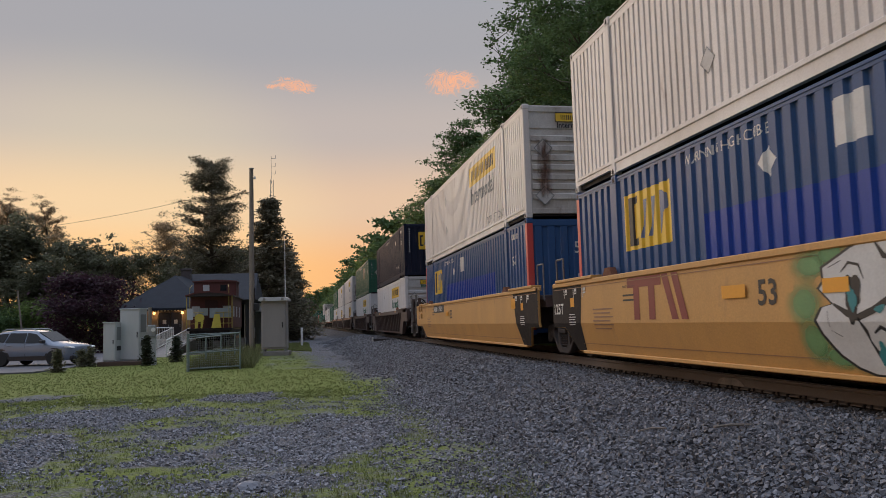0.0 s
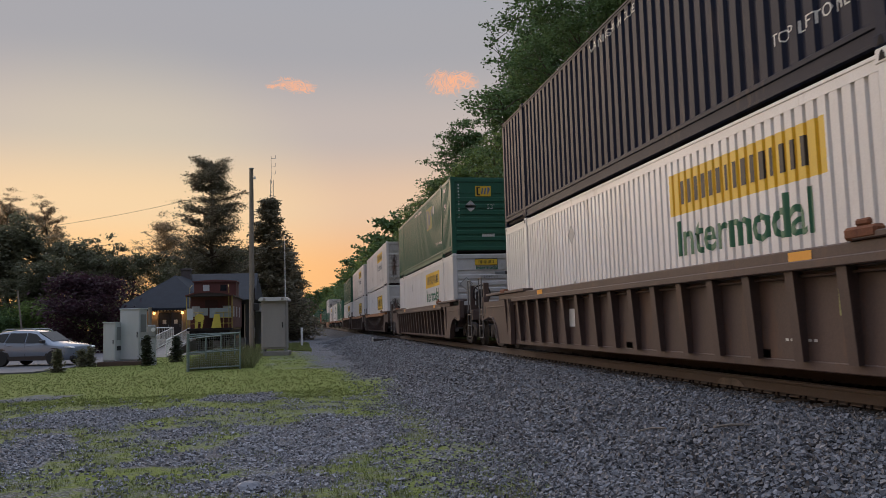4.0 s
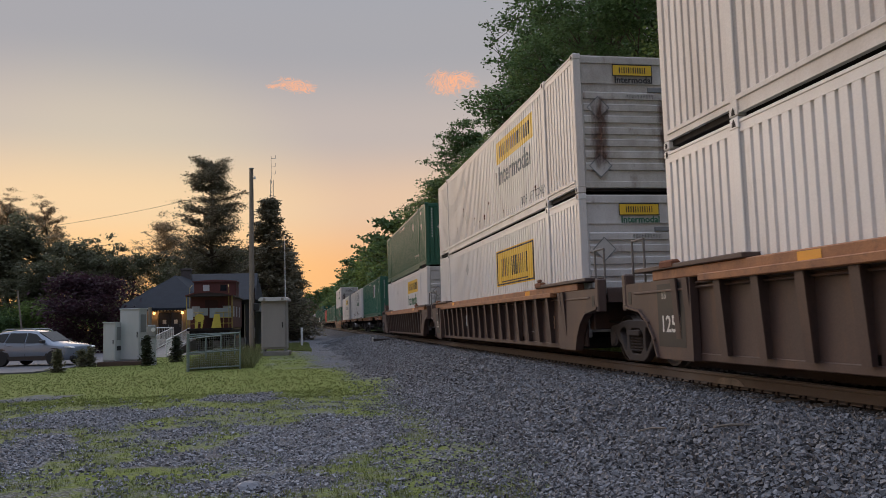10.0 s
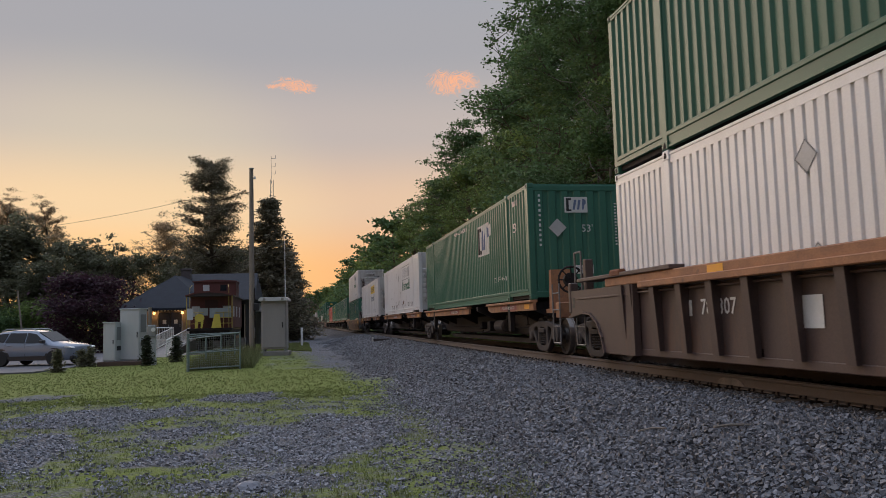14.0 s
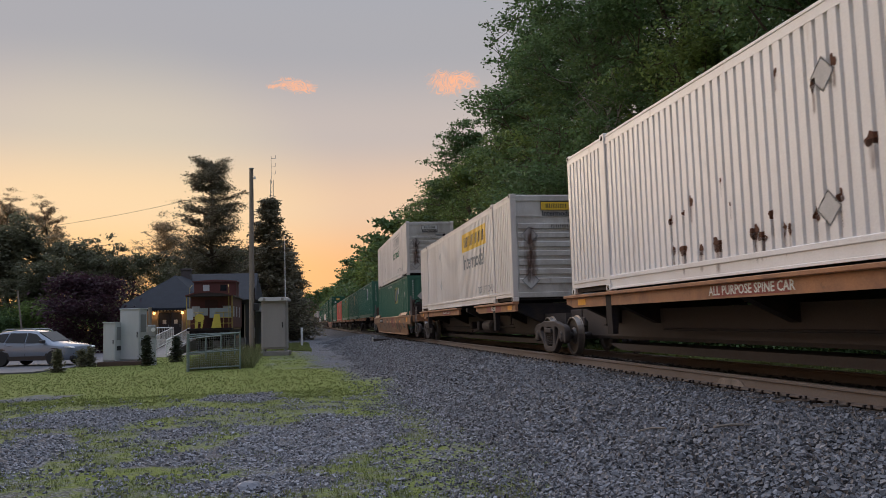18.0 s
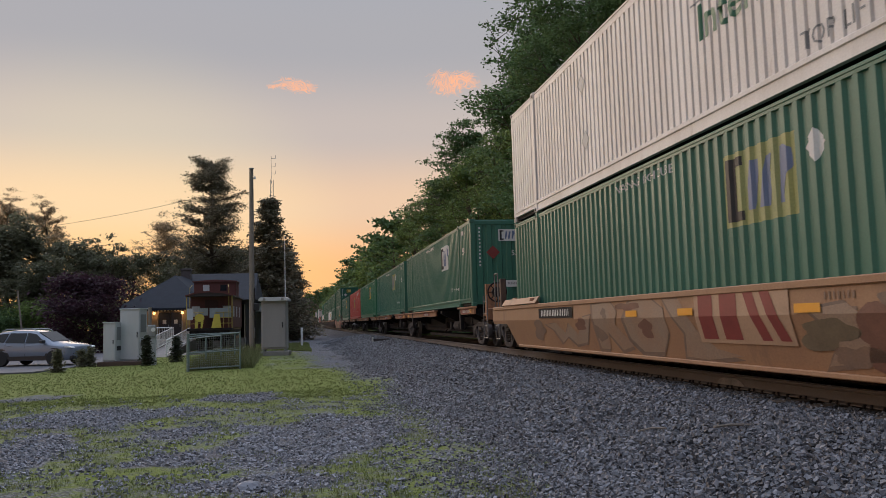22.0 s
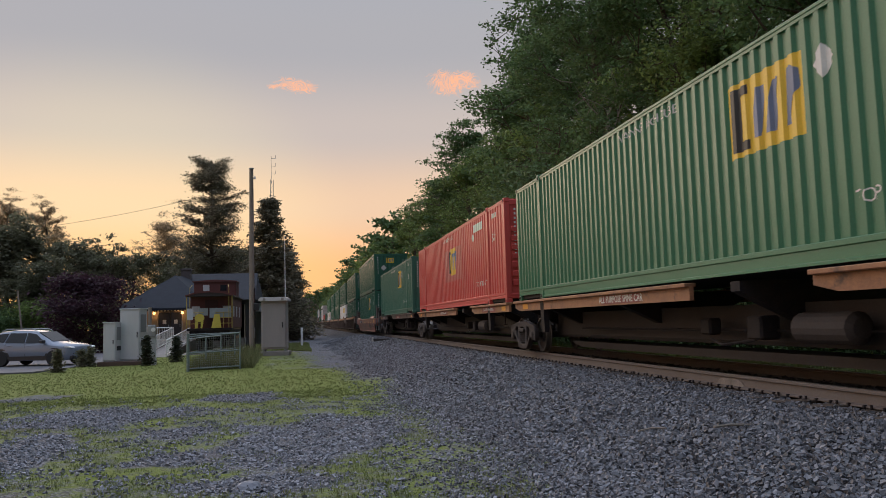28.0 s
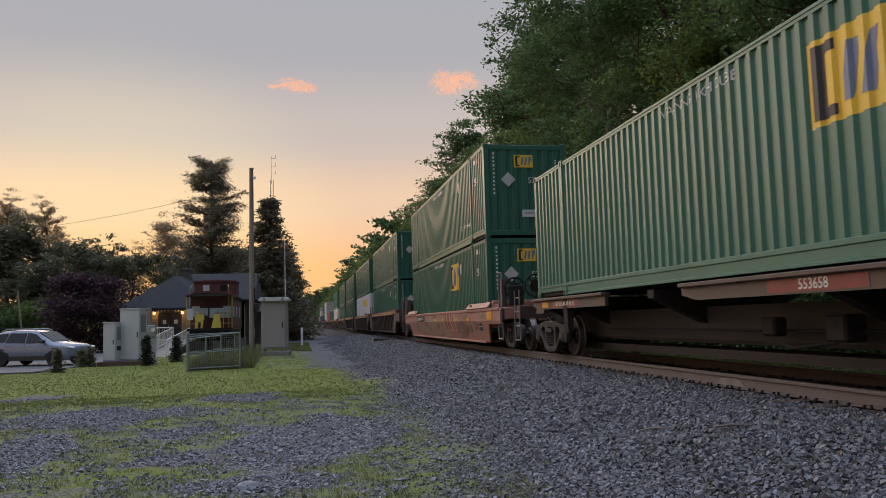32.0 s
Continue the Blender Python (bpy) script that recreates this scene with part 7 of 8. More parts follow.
# the wooded bank past the track
OAK = [broadleaf("tree", 21, 5.2, 31, 62000, 0.115, M["leaf"], "tall broadleaf tree on the bank above the track", 0.10),
       broadleaf("tree", 19, 4.8, 32, 62000, 0.115, M["leaf"], "tall broadleaf tree on the bank above the track", 0.08),
       broadleaf("tree", 17, 4.4, 33, 46000, 0.115, M["leaf2"], "lighter green broadleaf tree on the bank", 0.08),
       broadleaf("tree", 22, 5.0, 34, 46000, 0.12, M["leaf"], "tall dark broadleaf tree on the bank", 0.15),
       broadleaf("tree", 18, 4.5, 36, 20000, 0.175, M["leaf2"], "lighter green broadleaf tree on the bank", 0.08),
       broadleaf("tree", 21, 5.0, 37, 21000, 0.175, M["leaf"], "tall dark broadleaf tree on the bank", 0.12)]
BANK = [(15.5, 19), (13.6, 27), (17.5, 30), (14.9, 36.5), (17.2, 43), (14.7, 48), (15.8, 56), (18.2, 61), (14.6, 67), (16.0, 76), (14.8, 87), (16.9, 97), (14.6, 108)]
for i, (x, y) in enumerate(BANK):
    if i < 4:
        put(OAK[i], x, y, [0.98, 0.95, 1.15, 1.0][i], i * 77)
    elif i < 6:
        put(OAK[i], x + 0.4, y, 1.02, i * 50)
    else:
        again(OAK[4 + i % 2], x + 0.7, y, rw.uniform(0.9, 1.05), rw.uniform(0, 360))
for x, y, s in [(22, 14, 1.1), (21, 24, 1.1), (23, 36, 1.15), (21.5, 47, 1.1), (22, 58, 1.1), (21, 70, 1.1), (20, 84, 1.05), (20, 100, 1.05), (18.5, 11, 0.9)]:
    again(OAK[rw.randrange(2) if y < 20 else 4 + rw.randrange(2)], x, y, s, rw.uniform(0, 360))
put(broadleaf("locust_tree", 11.5, 2.7, 35, 26000, 0.10, M["leaf2"], "lighter green feathery tree on the bank", 0.2, 0.55), 13.2, 22.5)
FAROAK = [broadleaf("tree", 21, 5.5, 41, 2700, 0.56, M["leaf"], "broadleaf tree in the wood along the track", 0.08, 0.5, False),
          broadleaf("tree", 19, 5.0, 42, 2600, 0.56, M["leaf2"], "lighter broadleaf tree in the wood along the track", 0.08, 0.5, False)]
put(FAROAK[0], 14.5, 122, 0.92), put(FAROAK[1], 13.0, 134, 0.86)
y, k = 145.0, 0
while y < 640:
    again(FAROAK[k % 2], 12.8 + rw.uniform(0, 2.5), y, rw.uniform(0.76, 0.98), rw.uniform(0, 360))
    again(FAROAK[(k + 1) % 2], 18.5 + rw.uniform(0, 4), y + 4, rw.uniform(0.8, 1.02), rw.uniform(0, 360))
    y += 12 + y * 0.02
    k += 1
# bushes at the foot of the bank
BUSH = [broadleaf("bush", 3.4, 2.0, 51, 4200, 0.17, M["leaf"], "leafy green bush at the foot of the bank", 0.02, 0.8, False),
        broadleaf("bush", 4.2, 2.2, 52, 4400, 0.18, M["leaf2"], "leafy light green bush at the foot of the bank", 0.02, 0.8, False)]
for b_ in BUSH:
    tagged(b_, category="bush", group="bushes along the track")
put(BUSH[0], 12.4, 23, 1.0), put(BUSH[1], 12.4, 26, 1.1)
NEARBUSH = broadleaf("bush", 3.6, 2.0, 53, 15000, 0.085, M["leaf"], "leafy dark green bush at the foot of the bank", 0.02, 0.8, False)
tagged(NEARBUSH, category="bush", group="bushes along the track")
put(NEARBUSH, 12.0, 15, 1.0)
again(NEARBUSH, 12.6, 19, 1.2, 130)
for i in range(26):
    again(BUSH[i % 2], 11.6 + rw.uniform(0, 1.8), 29 + i * 3.6 + rw.uniform(-1, 1), rw.uniform(0.8, 1.5), rw.uniform(0, 360))
# a dead, bare tree in the wood
dead = thing("bare_tree", pose(11.9, 28.5, ground_z(11.9, 28.5)), "bare grey leafless tree among the green wood", "tree")
db, drng = Build(), np.random.default_rng(9)
db.cyl((0, 0, -0.2), (0.1, 0.1, 9.5), 0.11, 0.04, 7, False)
for i in range(9):
    p_ = limb(db, (0.07, 0.07, 5.6 + i * 0.45), (math.cos(i * 2.2), math.sin(i * 2.2), 1.6), 3.4 - i * 0.15, 0.04, drng, 0.15, 4)
    for q_ in p_[1:]:
        limb(db, q_, Vector(drng.normal(0, 1, 3)) + Vector((0, 0, 1)), 1.2, 0.02, drng, 0.2, 3)
part("trunk", db, mat("bare_bark", (0.26, 0.24, 0.21), 0.9, vary=0.3, scale=4, bump=0.3), dead)

# woods behind the station and along the far left of the track
MID = [broadleaf("tree", 12, 4.6, 61, 13500, 0.23, M["leafhaze"], "rounded broadleaf tree behind the station", 0.05, 0.55),
       broadleaf("tree", 11, 4.2, 62, 12500, 0.23, M["leafhaze"], "dark broadleaf tree behind the station", 0.05, 0.55),
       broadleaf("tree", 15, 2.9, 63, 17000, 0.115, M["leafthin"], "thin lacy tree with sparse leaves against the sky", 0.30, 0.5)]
THIN = broadleaf("larch_tree", 18.4, 2.4, 64, 19000, 0.105, M["leafthin"], "thin airy tree, sunset backlight tinted into its sparse leaves", 0.36, 0.42)
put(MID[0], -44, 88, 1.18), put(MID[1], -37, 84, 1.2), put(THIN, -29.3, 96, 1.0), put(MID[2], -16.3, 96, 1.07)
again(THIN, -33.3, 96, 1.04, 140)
for x, y, k, s in [(-33, 82, 0, 1.12), (-29.5, 85, 1, 1.16), (-25, 84, 0, 0.98), (-21.5, 88, 1, 0.98), (-18, 86, 0, 0.85), (-13.5, 92, 1, 0.85), (-50, 80, 0, 1.05), (-40, 76, 1, 1.1),
                   (-30, 76, 1, 1.0), (-24, 78, 1, 0.75), (-20.5, 99, 2, 0.80), (-24.5, 99, 2, 0.80), (-10.5, 90, 1, 0.95), (-7.0, 92, 0, 0.95), (-11.5, 96, 0, 1.0)]:
    again(MID[k], x, y, s, rw.uniform(0, 360))
put(conifer("pine_tree", 20.0, 4.9, 71, 46000, 0.115, "tall ragged white pine behind the station", False, 0.2), -9.5, 85)
put(conifer("spruce_tree", 14.9, 5.0, 72, 26000, 0.16, "dark drooping spruce beside the track", True, 0.04), -3.3, 80)
put(conifer("spruce_tree", 10.5, 4.2, 73, 18000, 0.17, "smaller dark spruce beside the track", True, 0.04), -1.9, 86)
again(MID[1], -3.6, 96, 0.85, 40)
again(MID[0], -2.4, 104, 0.72, 120)
put(broadleaf("red_maple", 5.7, 2.35, 74, 15000, 0.15, M["leafred"], "round purple-leaved maple beside the car park", 0.10, 0.8), -15.0, 58)
y = 104.0
while y < 640:
    again(FAROAK[k % 2], -5.0 - rw.uniform(0, 3), y, rw.uniform(0.42, 0.55) + y * 0.0006, rw.uniform(0, 360))
    again(FAROAK[(k + 1) % 2], -12 - rw.uniform(0, 5), y + 5, rw.uniform(0.5, 0.7) + y * 0.0006, rw.uniform(0, 360))
    y += 12 + y * 0.03
    k += 1
for i in range(44):
    again(FAROAK[i % 2], -50 + i * 2.6, 650 + (i % 3) * 14 + rw.uniform(-5, 5), rw.uniform(1.2, 1.7), rw.uniform(0, 360))
# low brush under the trees behind the car park
for i in range(15):
    again(BUSH[i % 2], -46 + i * 2.5, 74 + rw.uniform(-1.5, 1.5), rw.uniform(0.7, 1.1), rw.uniform(0, 360), label="dark bush at the edge of the car park")


# ------------------------------------------------------------------ grass
def grass(name, n, x0, x1, y0, y1, h, width, seed, label, gate, material="blade"):
    rng = np.random.default_rng(seed)
    vs, fs = [], []
    xs, ys = rng.uniform(x0, x1, n), y0 + (y1 - y0) * rng.uniform(0, 1, n) ** 1.4
    for x, y in zip(xs, ys):
        if gate(x, y, rng):
            z = ground_z(x, y)
            for _ in range(3):
                a = rng.uniform(0, 6.28)
                hh = h * rng.uniform(0.5, 1.3)
                dx, dy = math.cos(a), math.sin(a)
                ox, oy = rng.normal(0, 0.02, 2)
                lx, ly = rng.normal(0, hh * 0.35, 2)
                i = len(vs)
                vs += [(x + ox - dx * width, y + oy - dy * width, z - 0.01), (x + ox + dx * width, y + oy + dy * width, z - 0.01), (x + ox + lx, y + oy + ly, z + hh)]
                fs.append((i, i + 1, i + 2))
    me = bpy.data.meshes.new(name)
    me.from_pydata(vs, [], fs)
    me.materials.append(M[material])
    return tagged(new(name, me), label, "grass", kind="stuff")


def grassy(x, y, rng):
    v = lawn_at(x, y) + 0.5 * noise.noise((x * 1.1, y * 0.9, 11.0)) + 0.4 * noise.noise((x * 4, y * 4, 1.0)) + rng.uniform(-0.2, 0.2)
    return v > 0.56


grass("grass", 42000, -8, 2.2, 6.0, 20, 0.035, 0.006, 1, "short patchy green grass on the gravel lot", grassy)
grass("lawn_grass", 24000, -16, 1.6, 18, 45, 0.035, 0.012, 2, "mown green grass before the station", grassy)
grass("tall_grass", 4200, -4.3, -1.9, 30.7, 41, 0.46, 0.008, 3, "tall unmown grass and weeds round the pole and fence", lambda x, y, r: r.uniform(0, 1) < 1.05 - 0.5 * smooth01(-3.0, -1.9, x), material="weed")
grass("verge_grass", 4200, -1.6, 0.4, 41.5, 70, 0.12, 0.016, 4, "rough grass beside the track", lambda x, y, r: x < 0.9 - 0.01 * y + r.uniform(0, 0.5))
grass("far_verge", 6000, 9.3, 12.5, 6, 60, 0.35, 0.02, 5, "rough grass past the track", lambda x, y, r: True)


# ------------------------------------------------------------------ the lot, cabinets and fence
def slab(name, pts, z0, z1, material, label, category, kind="structure"):
    ob = part(name, Build().prism(pts, 2, z0, z1), material)
    return tagged(ob, label, category, kind=kind)


slab("car_park", [(-70, 33.5), (-10.6, 33.5), (-9.7, 38.0), (-9.4, 42.5), (-11.0, 48.5), (-13.5, 57.0), (-17.0, 70.0), (-70, 72.0)], GROUND_Z - 0.2, GROUND_Z + 0.05, M["asphalt"], "grey asphalt car park beside the lawn", "car park")


def car():
    """A mid-size SUV; x forward, wheels on z = 0."""
    t = thing("suv", pose(-11.05, 39.55, GROUND_Z + 0.05, 0, 0, -19.0), "silver SUV parked on the asphalt", "car")
    hw = 0.915
    stations = [(0.93, 0.36, 0.74, 0.82, 0.66, 0.72, 0.56), (0.86, 0.29, 0.82, 0.90, 0.82, 0.84, 0.66), (0.60, 0.26, 0.88, 0.97, 0.89, 0.90, 0.70), (0.20, 0.25, 0.92, 1.03, 0.90, 0.915, 0.72), (-0.22, 0.25, 0.96, 1.09, 0.90, 0.915, 0.72),
                (-0.58, 0.25, 0.98, 1.31, 0.90, 0.915, 0.68), (-0.95, 0.25, 1.00, 1.54, 0.90, 0.915, 0.64), (-1.40, 0.25, 1.02, 1.64, 0.90, 0.915, 0.62), (-2.20, 0.25, 1.04, 1.67, 0.90, 0.915, 0.61), (-2.90, 0.25, 1.06, 1.62, 0.90, 0.905, 0.60),
                (-3.25, 0.27, 1.08, 1.42, 0.88, 0.89, 0.62), (-3.48, 0.30, 1.02, 1.16, 0.85, 0.86, 0.66), (-3.57, 0.36, 0.90, 0.98, 0.78, 0.80, 0.60)]
    rows = []
    for x, zl, zb, zt, wl2, wb, wt in stations:
        half = [(wl2 * 0.9, zl), (wl2, zl + 0.10), (wb + 0.015, zl + (zb - zl) * 0.55), (wb, zb - 0.05), (wb - 0.02, zb), (wt + 0.05, max(zb + 0.02, zt - 0.07)), (wt - 0.05, zt), (0.0, zt + 0.02)]
        rows.append([(x, -y, z) for y, z in half] + [(x, y, z) for y, z in half[-2::-1]])
    n = len(rows[0])
    b = Build()
    b.add([p for row in rows for p in row], [(j * n + i, j * n + i + 1, (j + 1) * n + i + 1, (j + 1) * n + i) for j in range(len(rows) - 1) for i in range(n - 1)] + [tuple(range(n)), tuple(range((len(rows) - 1) * n, len(rows) * n))])
    part("body", b, M["silver"], t, smooth=True)
    for sy in (-1, 1):
        def ys(z, out=0.012):
            return sy * (hw - 0.235 * max(0, (z - 1.03) / 0.55) + out)
        def side_poly(name, pts, m, label="", out=0.012):
            me = bpy.data.meshes.new(name)
            q = [(x, ys(z, out), z) for x, z in pts] + [(x, ys(z, out) - sy * 0.03, z) for x, z in pts]
            k = len(pts)
            me.from_pydata(q, [], [tuple(range(k)), tuple(range(k, 2 * k))[::-1]] + [(i, (i + 1) % k, k + (i + 1) % k, k + i) for i in range(k)])
            me.materials.append(m)
            part(name, me, None, t, label)
        side_poly("window", [(-0.46, 1.09), (-1.02, 1.47), (-1.45, 1.54), (-1.45, 1.07)], M["carglass"], "dark front side window")
        side_poly("window", [(-1.52, 1.08), (-1.52, 1.53), (-2.35, 1.54), (-2.5, 1.10)], M["carglass"], "dark rear side window")
        side_poly("window", [(-2.58, 1.12), (-2.45, 1.53), (-2.9, 1.50), (-3.2, 1.16)], M["carglass"], "dark quarter window")
        side_poly("sill_cladding", [(-0.45, 0.28), (-0.45, 0.46), (-2.25, 0.46), (-2.25, 0.28)], M["plastic"], "black sill cladding")
        for cx in (0.0, -2.70):
            arch = [(cx + 0.46 * math.cos(a), 0.36 + 0.46 * math.sin(a)) for a in np.linspace(-0.15, math.pi + 0.15, 14)]
            side_poly("wheel_arch", arch, M["plastic"], "black wheel arch cladding", 0.008)
        for x in (-1.47, -2.48):
            part("door_seam", Build().box(x - 0.006, x + 0.006, *sorted((ys(0.9, 0.006), ys(0.9, -0.02))), 0.48, 1.04), M["plastic"], t)
            part("door_handle", Build().box(x + 0.08, x + 0.30, *sorted((ys(0.9, 0.03), ys(0.9, 0.0))), 0.93, 0.965, 0.008), M["silver"], t)
        part("mirror", Build().box(-0.62, -0.42, *sorted((sy * 0.88, sy * 1.10)), 1.04, 1.20, 0.03), M["plastic"], t, "black door mirror")
        part("roof_rail", Build().path([(-1.1, sy * 0.57, 1.61), (-1.3, sy * 0.57, 1.71), (-2.65, sy * 0.57, 1.73), (-2.9, sy * 0.57, 1.64)], 0.022), M["galv"], t, "silver roof rail")
        part("headlight", Build().prism([(0.52, 0.90), (0.86, 0.86), (0.90, 0.80), (0.56, 0.83)], 1, *sorted((sy * 0.60, sy * 0.915))), M["trimwhite"], t, "slim headlight")
        part("fog_light", Build().box(0.86, 0.915, *sorted((sy * 0.55, sy * 0.78)), 0.52, 0.66, 0.02), M["plastic"], t, "fog light")
        for cx in (0.0, -2.70):
            w = part("wheel", Build().lathe([(-0.11, 0.22), (-0.11, 0.33), (-0.08, 0.36), (0.08, 0.36), (0.11, 0.33), (0.11, 0.22)], 28, 1), M["tyre"], t, "black tyre on an alloy rim", at=pose(cx, sy * 0.855, 0.36))
            part("rim", Build().lathe([(0.0, 0.235), (0.06, 0.24), (0.07, 0.225), (0.03, 0.20), (0.03, 0.02)], 24, 1) if sy > 0 else Build().lathe([(0.0, 0.235), (-0.06, 0.24), (-0.07, 0.225), (-0.03, 0.20), (-0.03, 0.02)], 24, 1), M["plastic"], w)
            for k in range(5):
                a = k * 2 * math.pi / 5
                part("rim_spoke", Build().prism([(0.03 * math.cos(a + 1.57), 0.03 * math.sin(a + 1.57)), (0.225 * math.cos(a + 0.17), 0.225 * math.sin(a + 0.17)), (0.225 * math.cos(a - 0.17), 0.225 * math.sin(a - 0.17)), (0.03 * math.cos(a - 1.57), 0.03 * math.sin(a - 1.57))], 1, *sorted((sy * 0.05, sy * 0.085))), M["grey"], w, "bright alloy spoke")
    part("windscreen", Build().prism([(-0.27, 1.11), (-0.95, 1.54), (-0.94, 1.575), (-0.24, 1.135)], 1, -0.62, 0.62), M["carglass"], t, "raked windscreen")
    part("grille", Build().box(0.86, 0.925, -0.55, 0.55, 0.62, 0.78, 0.02), M["plastic"], t, "black slotted grille")
    part("bumper", Build().box(0.72, 0.93, -0.84, 0.84, 0.28, 0.46, 0.04), M["plastic"], t, "black lower bumper")
    part("underbody", Build().box(-3.3, 0.6, -0.8, 0.8, 0.25, 0.42), M["plastic"], t)
    return t


car()


def cabinets():
    z = GROUND_Z
    t = thing("cabinet_base", pose(-7.95, 37.9, z, 0, 0, -14), "low dark brown equipment plinth on the lawn", "plinth")
    part("plinth", Build().box(-1.0, 1.05, -0.85, 0.75, -0.1, 0.20, 0.02), mat("brown_timber_plinth", (0.085, 0.055, 0.042), 0.85, vary=0.3, scale=3, bump=0.2), t)
    for name, x, y, w, d, h, lab in (("equipment_cabinet", -0.52, -0.38, 0.58, 0.62, 1.72, "short pale grey metal equipment cabinet"), ("equipment_cabinet", 0.2, 0.15, 0.92, 0.75, 2.32, "tall pale grey metal equipment cabinet")):
        c = thing(name, pose(-7.95, 37.9, z + 0.205, 0, 0, -14) @ pose(x, y, 0), lab, "cabinet", "equipment cabinets")
        part("body", Build().box(-w / 2, w / 2, -d / 2, d / 2, 0, h, 0.012), M["grey"], c)
        part("door", Build().box(-w / 2 + 0.03, w / 2 - 0.03, -d / 2 - 0.025, -d / 2 + 0.002, 0.06, h - 0.08, 0.008), M["grey"], c)
        part("lid", Build().box(-w / 2 - 0.025, w / 2 + 0.025, -d / 2 - 0.04, d / 2 + 0.025, h, h + 0.05, 0.01), M["grey"], c)
        part("handle", Build().box(w / 2 - 0.12, w / 2 - 0.08, -d / 2 - 0.05, -d / 2 - 0.02, h * 0.45, h * 0.56, 0.006), M["black"], c, "black door handle")
        part("vent", Build().box(w / 2, w / 2 + 0.012, -d / 2 + 0.1, d / 2 - 0.12, h * 0.55, h * 0.9), M["greyshade"], c, "grey louvre panel")
        part("side_hatch", Build().box(w / 2, w / 2 + 0.03, -d / 2 + 0.12, d / 2 - 0.15, h * 0.28, h * 0.40, 0.006), M["black"], c, "dark side hatch")
    p = thing("meter_pedestal", pose(-6.5, 36.1, z), "grey meter box on a post beside the cabinets", "meter box")
    part("post", Build().box(-0.11, 0.11, -0.1, 0.1, -0.1, 1.28, 0.012), M["grey"], p)
    part("meter_box", Build().box(-0.24, 0.10, -0.16, 0.1, 1.28, 1.78, 0.015), M["galv"], p)
    part("meter", Build().cyl((0.02, -0.16, 1.58), (0.02, -0.24, 1.58), 0.09, n=16), M["trimwhite"], p, "round glass meter")
    part("conduit", Build().path([(-0.2, 0, 0), (-0.2, 0, 1.3)], 0.03), M["galv"], p)
    t2 = thing("thin_post", pose(-6.95, 37.6, z), "thin dark wooden post behind the cabinets", "post")
    part("pole", Build().cyl((0, 0, -0.2), (0.02, 0, 2.6), 0.085, 0.075, 10), M["polewood"], t2)


cabinets()


def young_shrub(x, y, h, r, seed, label, n=1100, leaf="evergreen"):
    ob = conifer("shrub", h * 5, r * 5, seed, n, 0.34, label, True, 0.05, leaf)
    tagged(ob, category="shrub", group="shrubs on the lawn")
    return put(ob, x, y, 0.2, 0, 0.02)


young_shrub(-5.95, 38.8, 1.25, 0.42, 81, "slim dark upright evergreen shrub")
young_shrub(-6.70, 35.6, 1.35, 0.26, 82, "slim dark upright evergreen shrub")
young_shrub(-9.65, 33.4, 0.95, 0.30, 83, "small dark clipped shrub on the lawn", 700, "leafhaze")
young_shrub(-9.75, 37.2, 0.80, 0.28, 84, "small dark clipped shrub on the lawn", 520, "leafhaze")
young_shrub(-9.40, 37.4, 0.90, 0.26, 85, "small dark clipped shrub on the lawn", 520, "leafhaze")


def pen_fence():
    z = GROUND_Z
    f = thing("gate_fence", pose(-4.25, 30.4, z), "blue-grey wire-mesh gate standing in tall grass", "fence")
    for x, h in ((0.0, 1.40), (1.88, 1.42)):
        part("post", Build().cyl((x, 0, -0.1), (x, 0, h), 0.055 if x == 0 else 0.035, n=12), M["bluegrey"], f)
    for z0, z1 in ((1.28, 1.38), (0.66, 0.74), (0.10, 0.14)):
        part("rail", Build().path([(0, 0, z0), (1.88, 0, z1)], 0.026, 8), M["bluegrey"], f)
    part("top_bar", Build().path([(0.02, -0.04, 1.20), (0.6, -0.05, 1.26), (1.2, -0.05, 1.30)], 0.02, 8), M["galv"], f, "bent pale pipe")
    w = Build()
    for k in range(24):
        x = 0.06 + k * 0.078
        w.cyl((x, 0.01, 0.1), (x, 0.01, 1.30), 0.0035, n=4, caps=False)
    for k in range(15):
        zz = 0.14 + k * 0.08
        w.cyl((0.02, 0.01, zz), (1.86, 0.01, zz + 0.05), 0.0035, n=4, caps=False)
    part("wire_mesh", w, M["galv"], f, "thin wire mesh")["kind"] = "stuff"
    s2 = thing("gate_fence", pose(-4.2, 30.5, z, 0, 0, 68), "blue-grey fence panel running back through the grass", "fence")
    for x in (1.2, 2.4, 3.6):
        part("post", Build().cyl((x, 0, -0.1), (x, 0, 1.4), 0.035, n=10), M["bluegrey"], s2)
    part("rail", Build().path([(0, 0, 1.36), (3.6, 0, 1.36)], 0.026, 8), M["bluegrey"], s2)
    part("rail", Build().path([(0, 0, 0.7), (3.6, 0, 0.7)], 0.02, 8), M["bluegrey"], s2)


pen_fence()


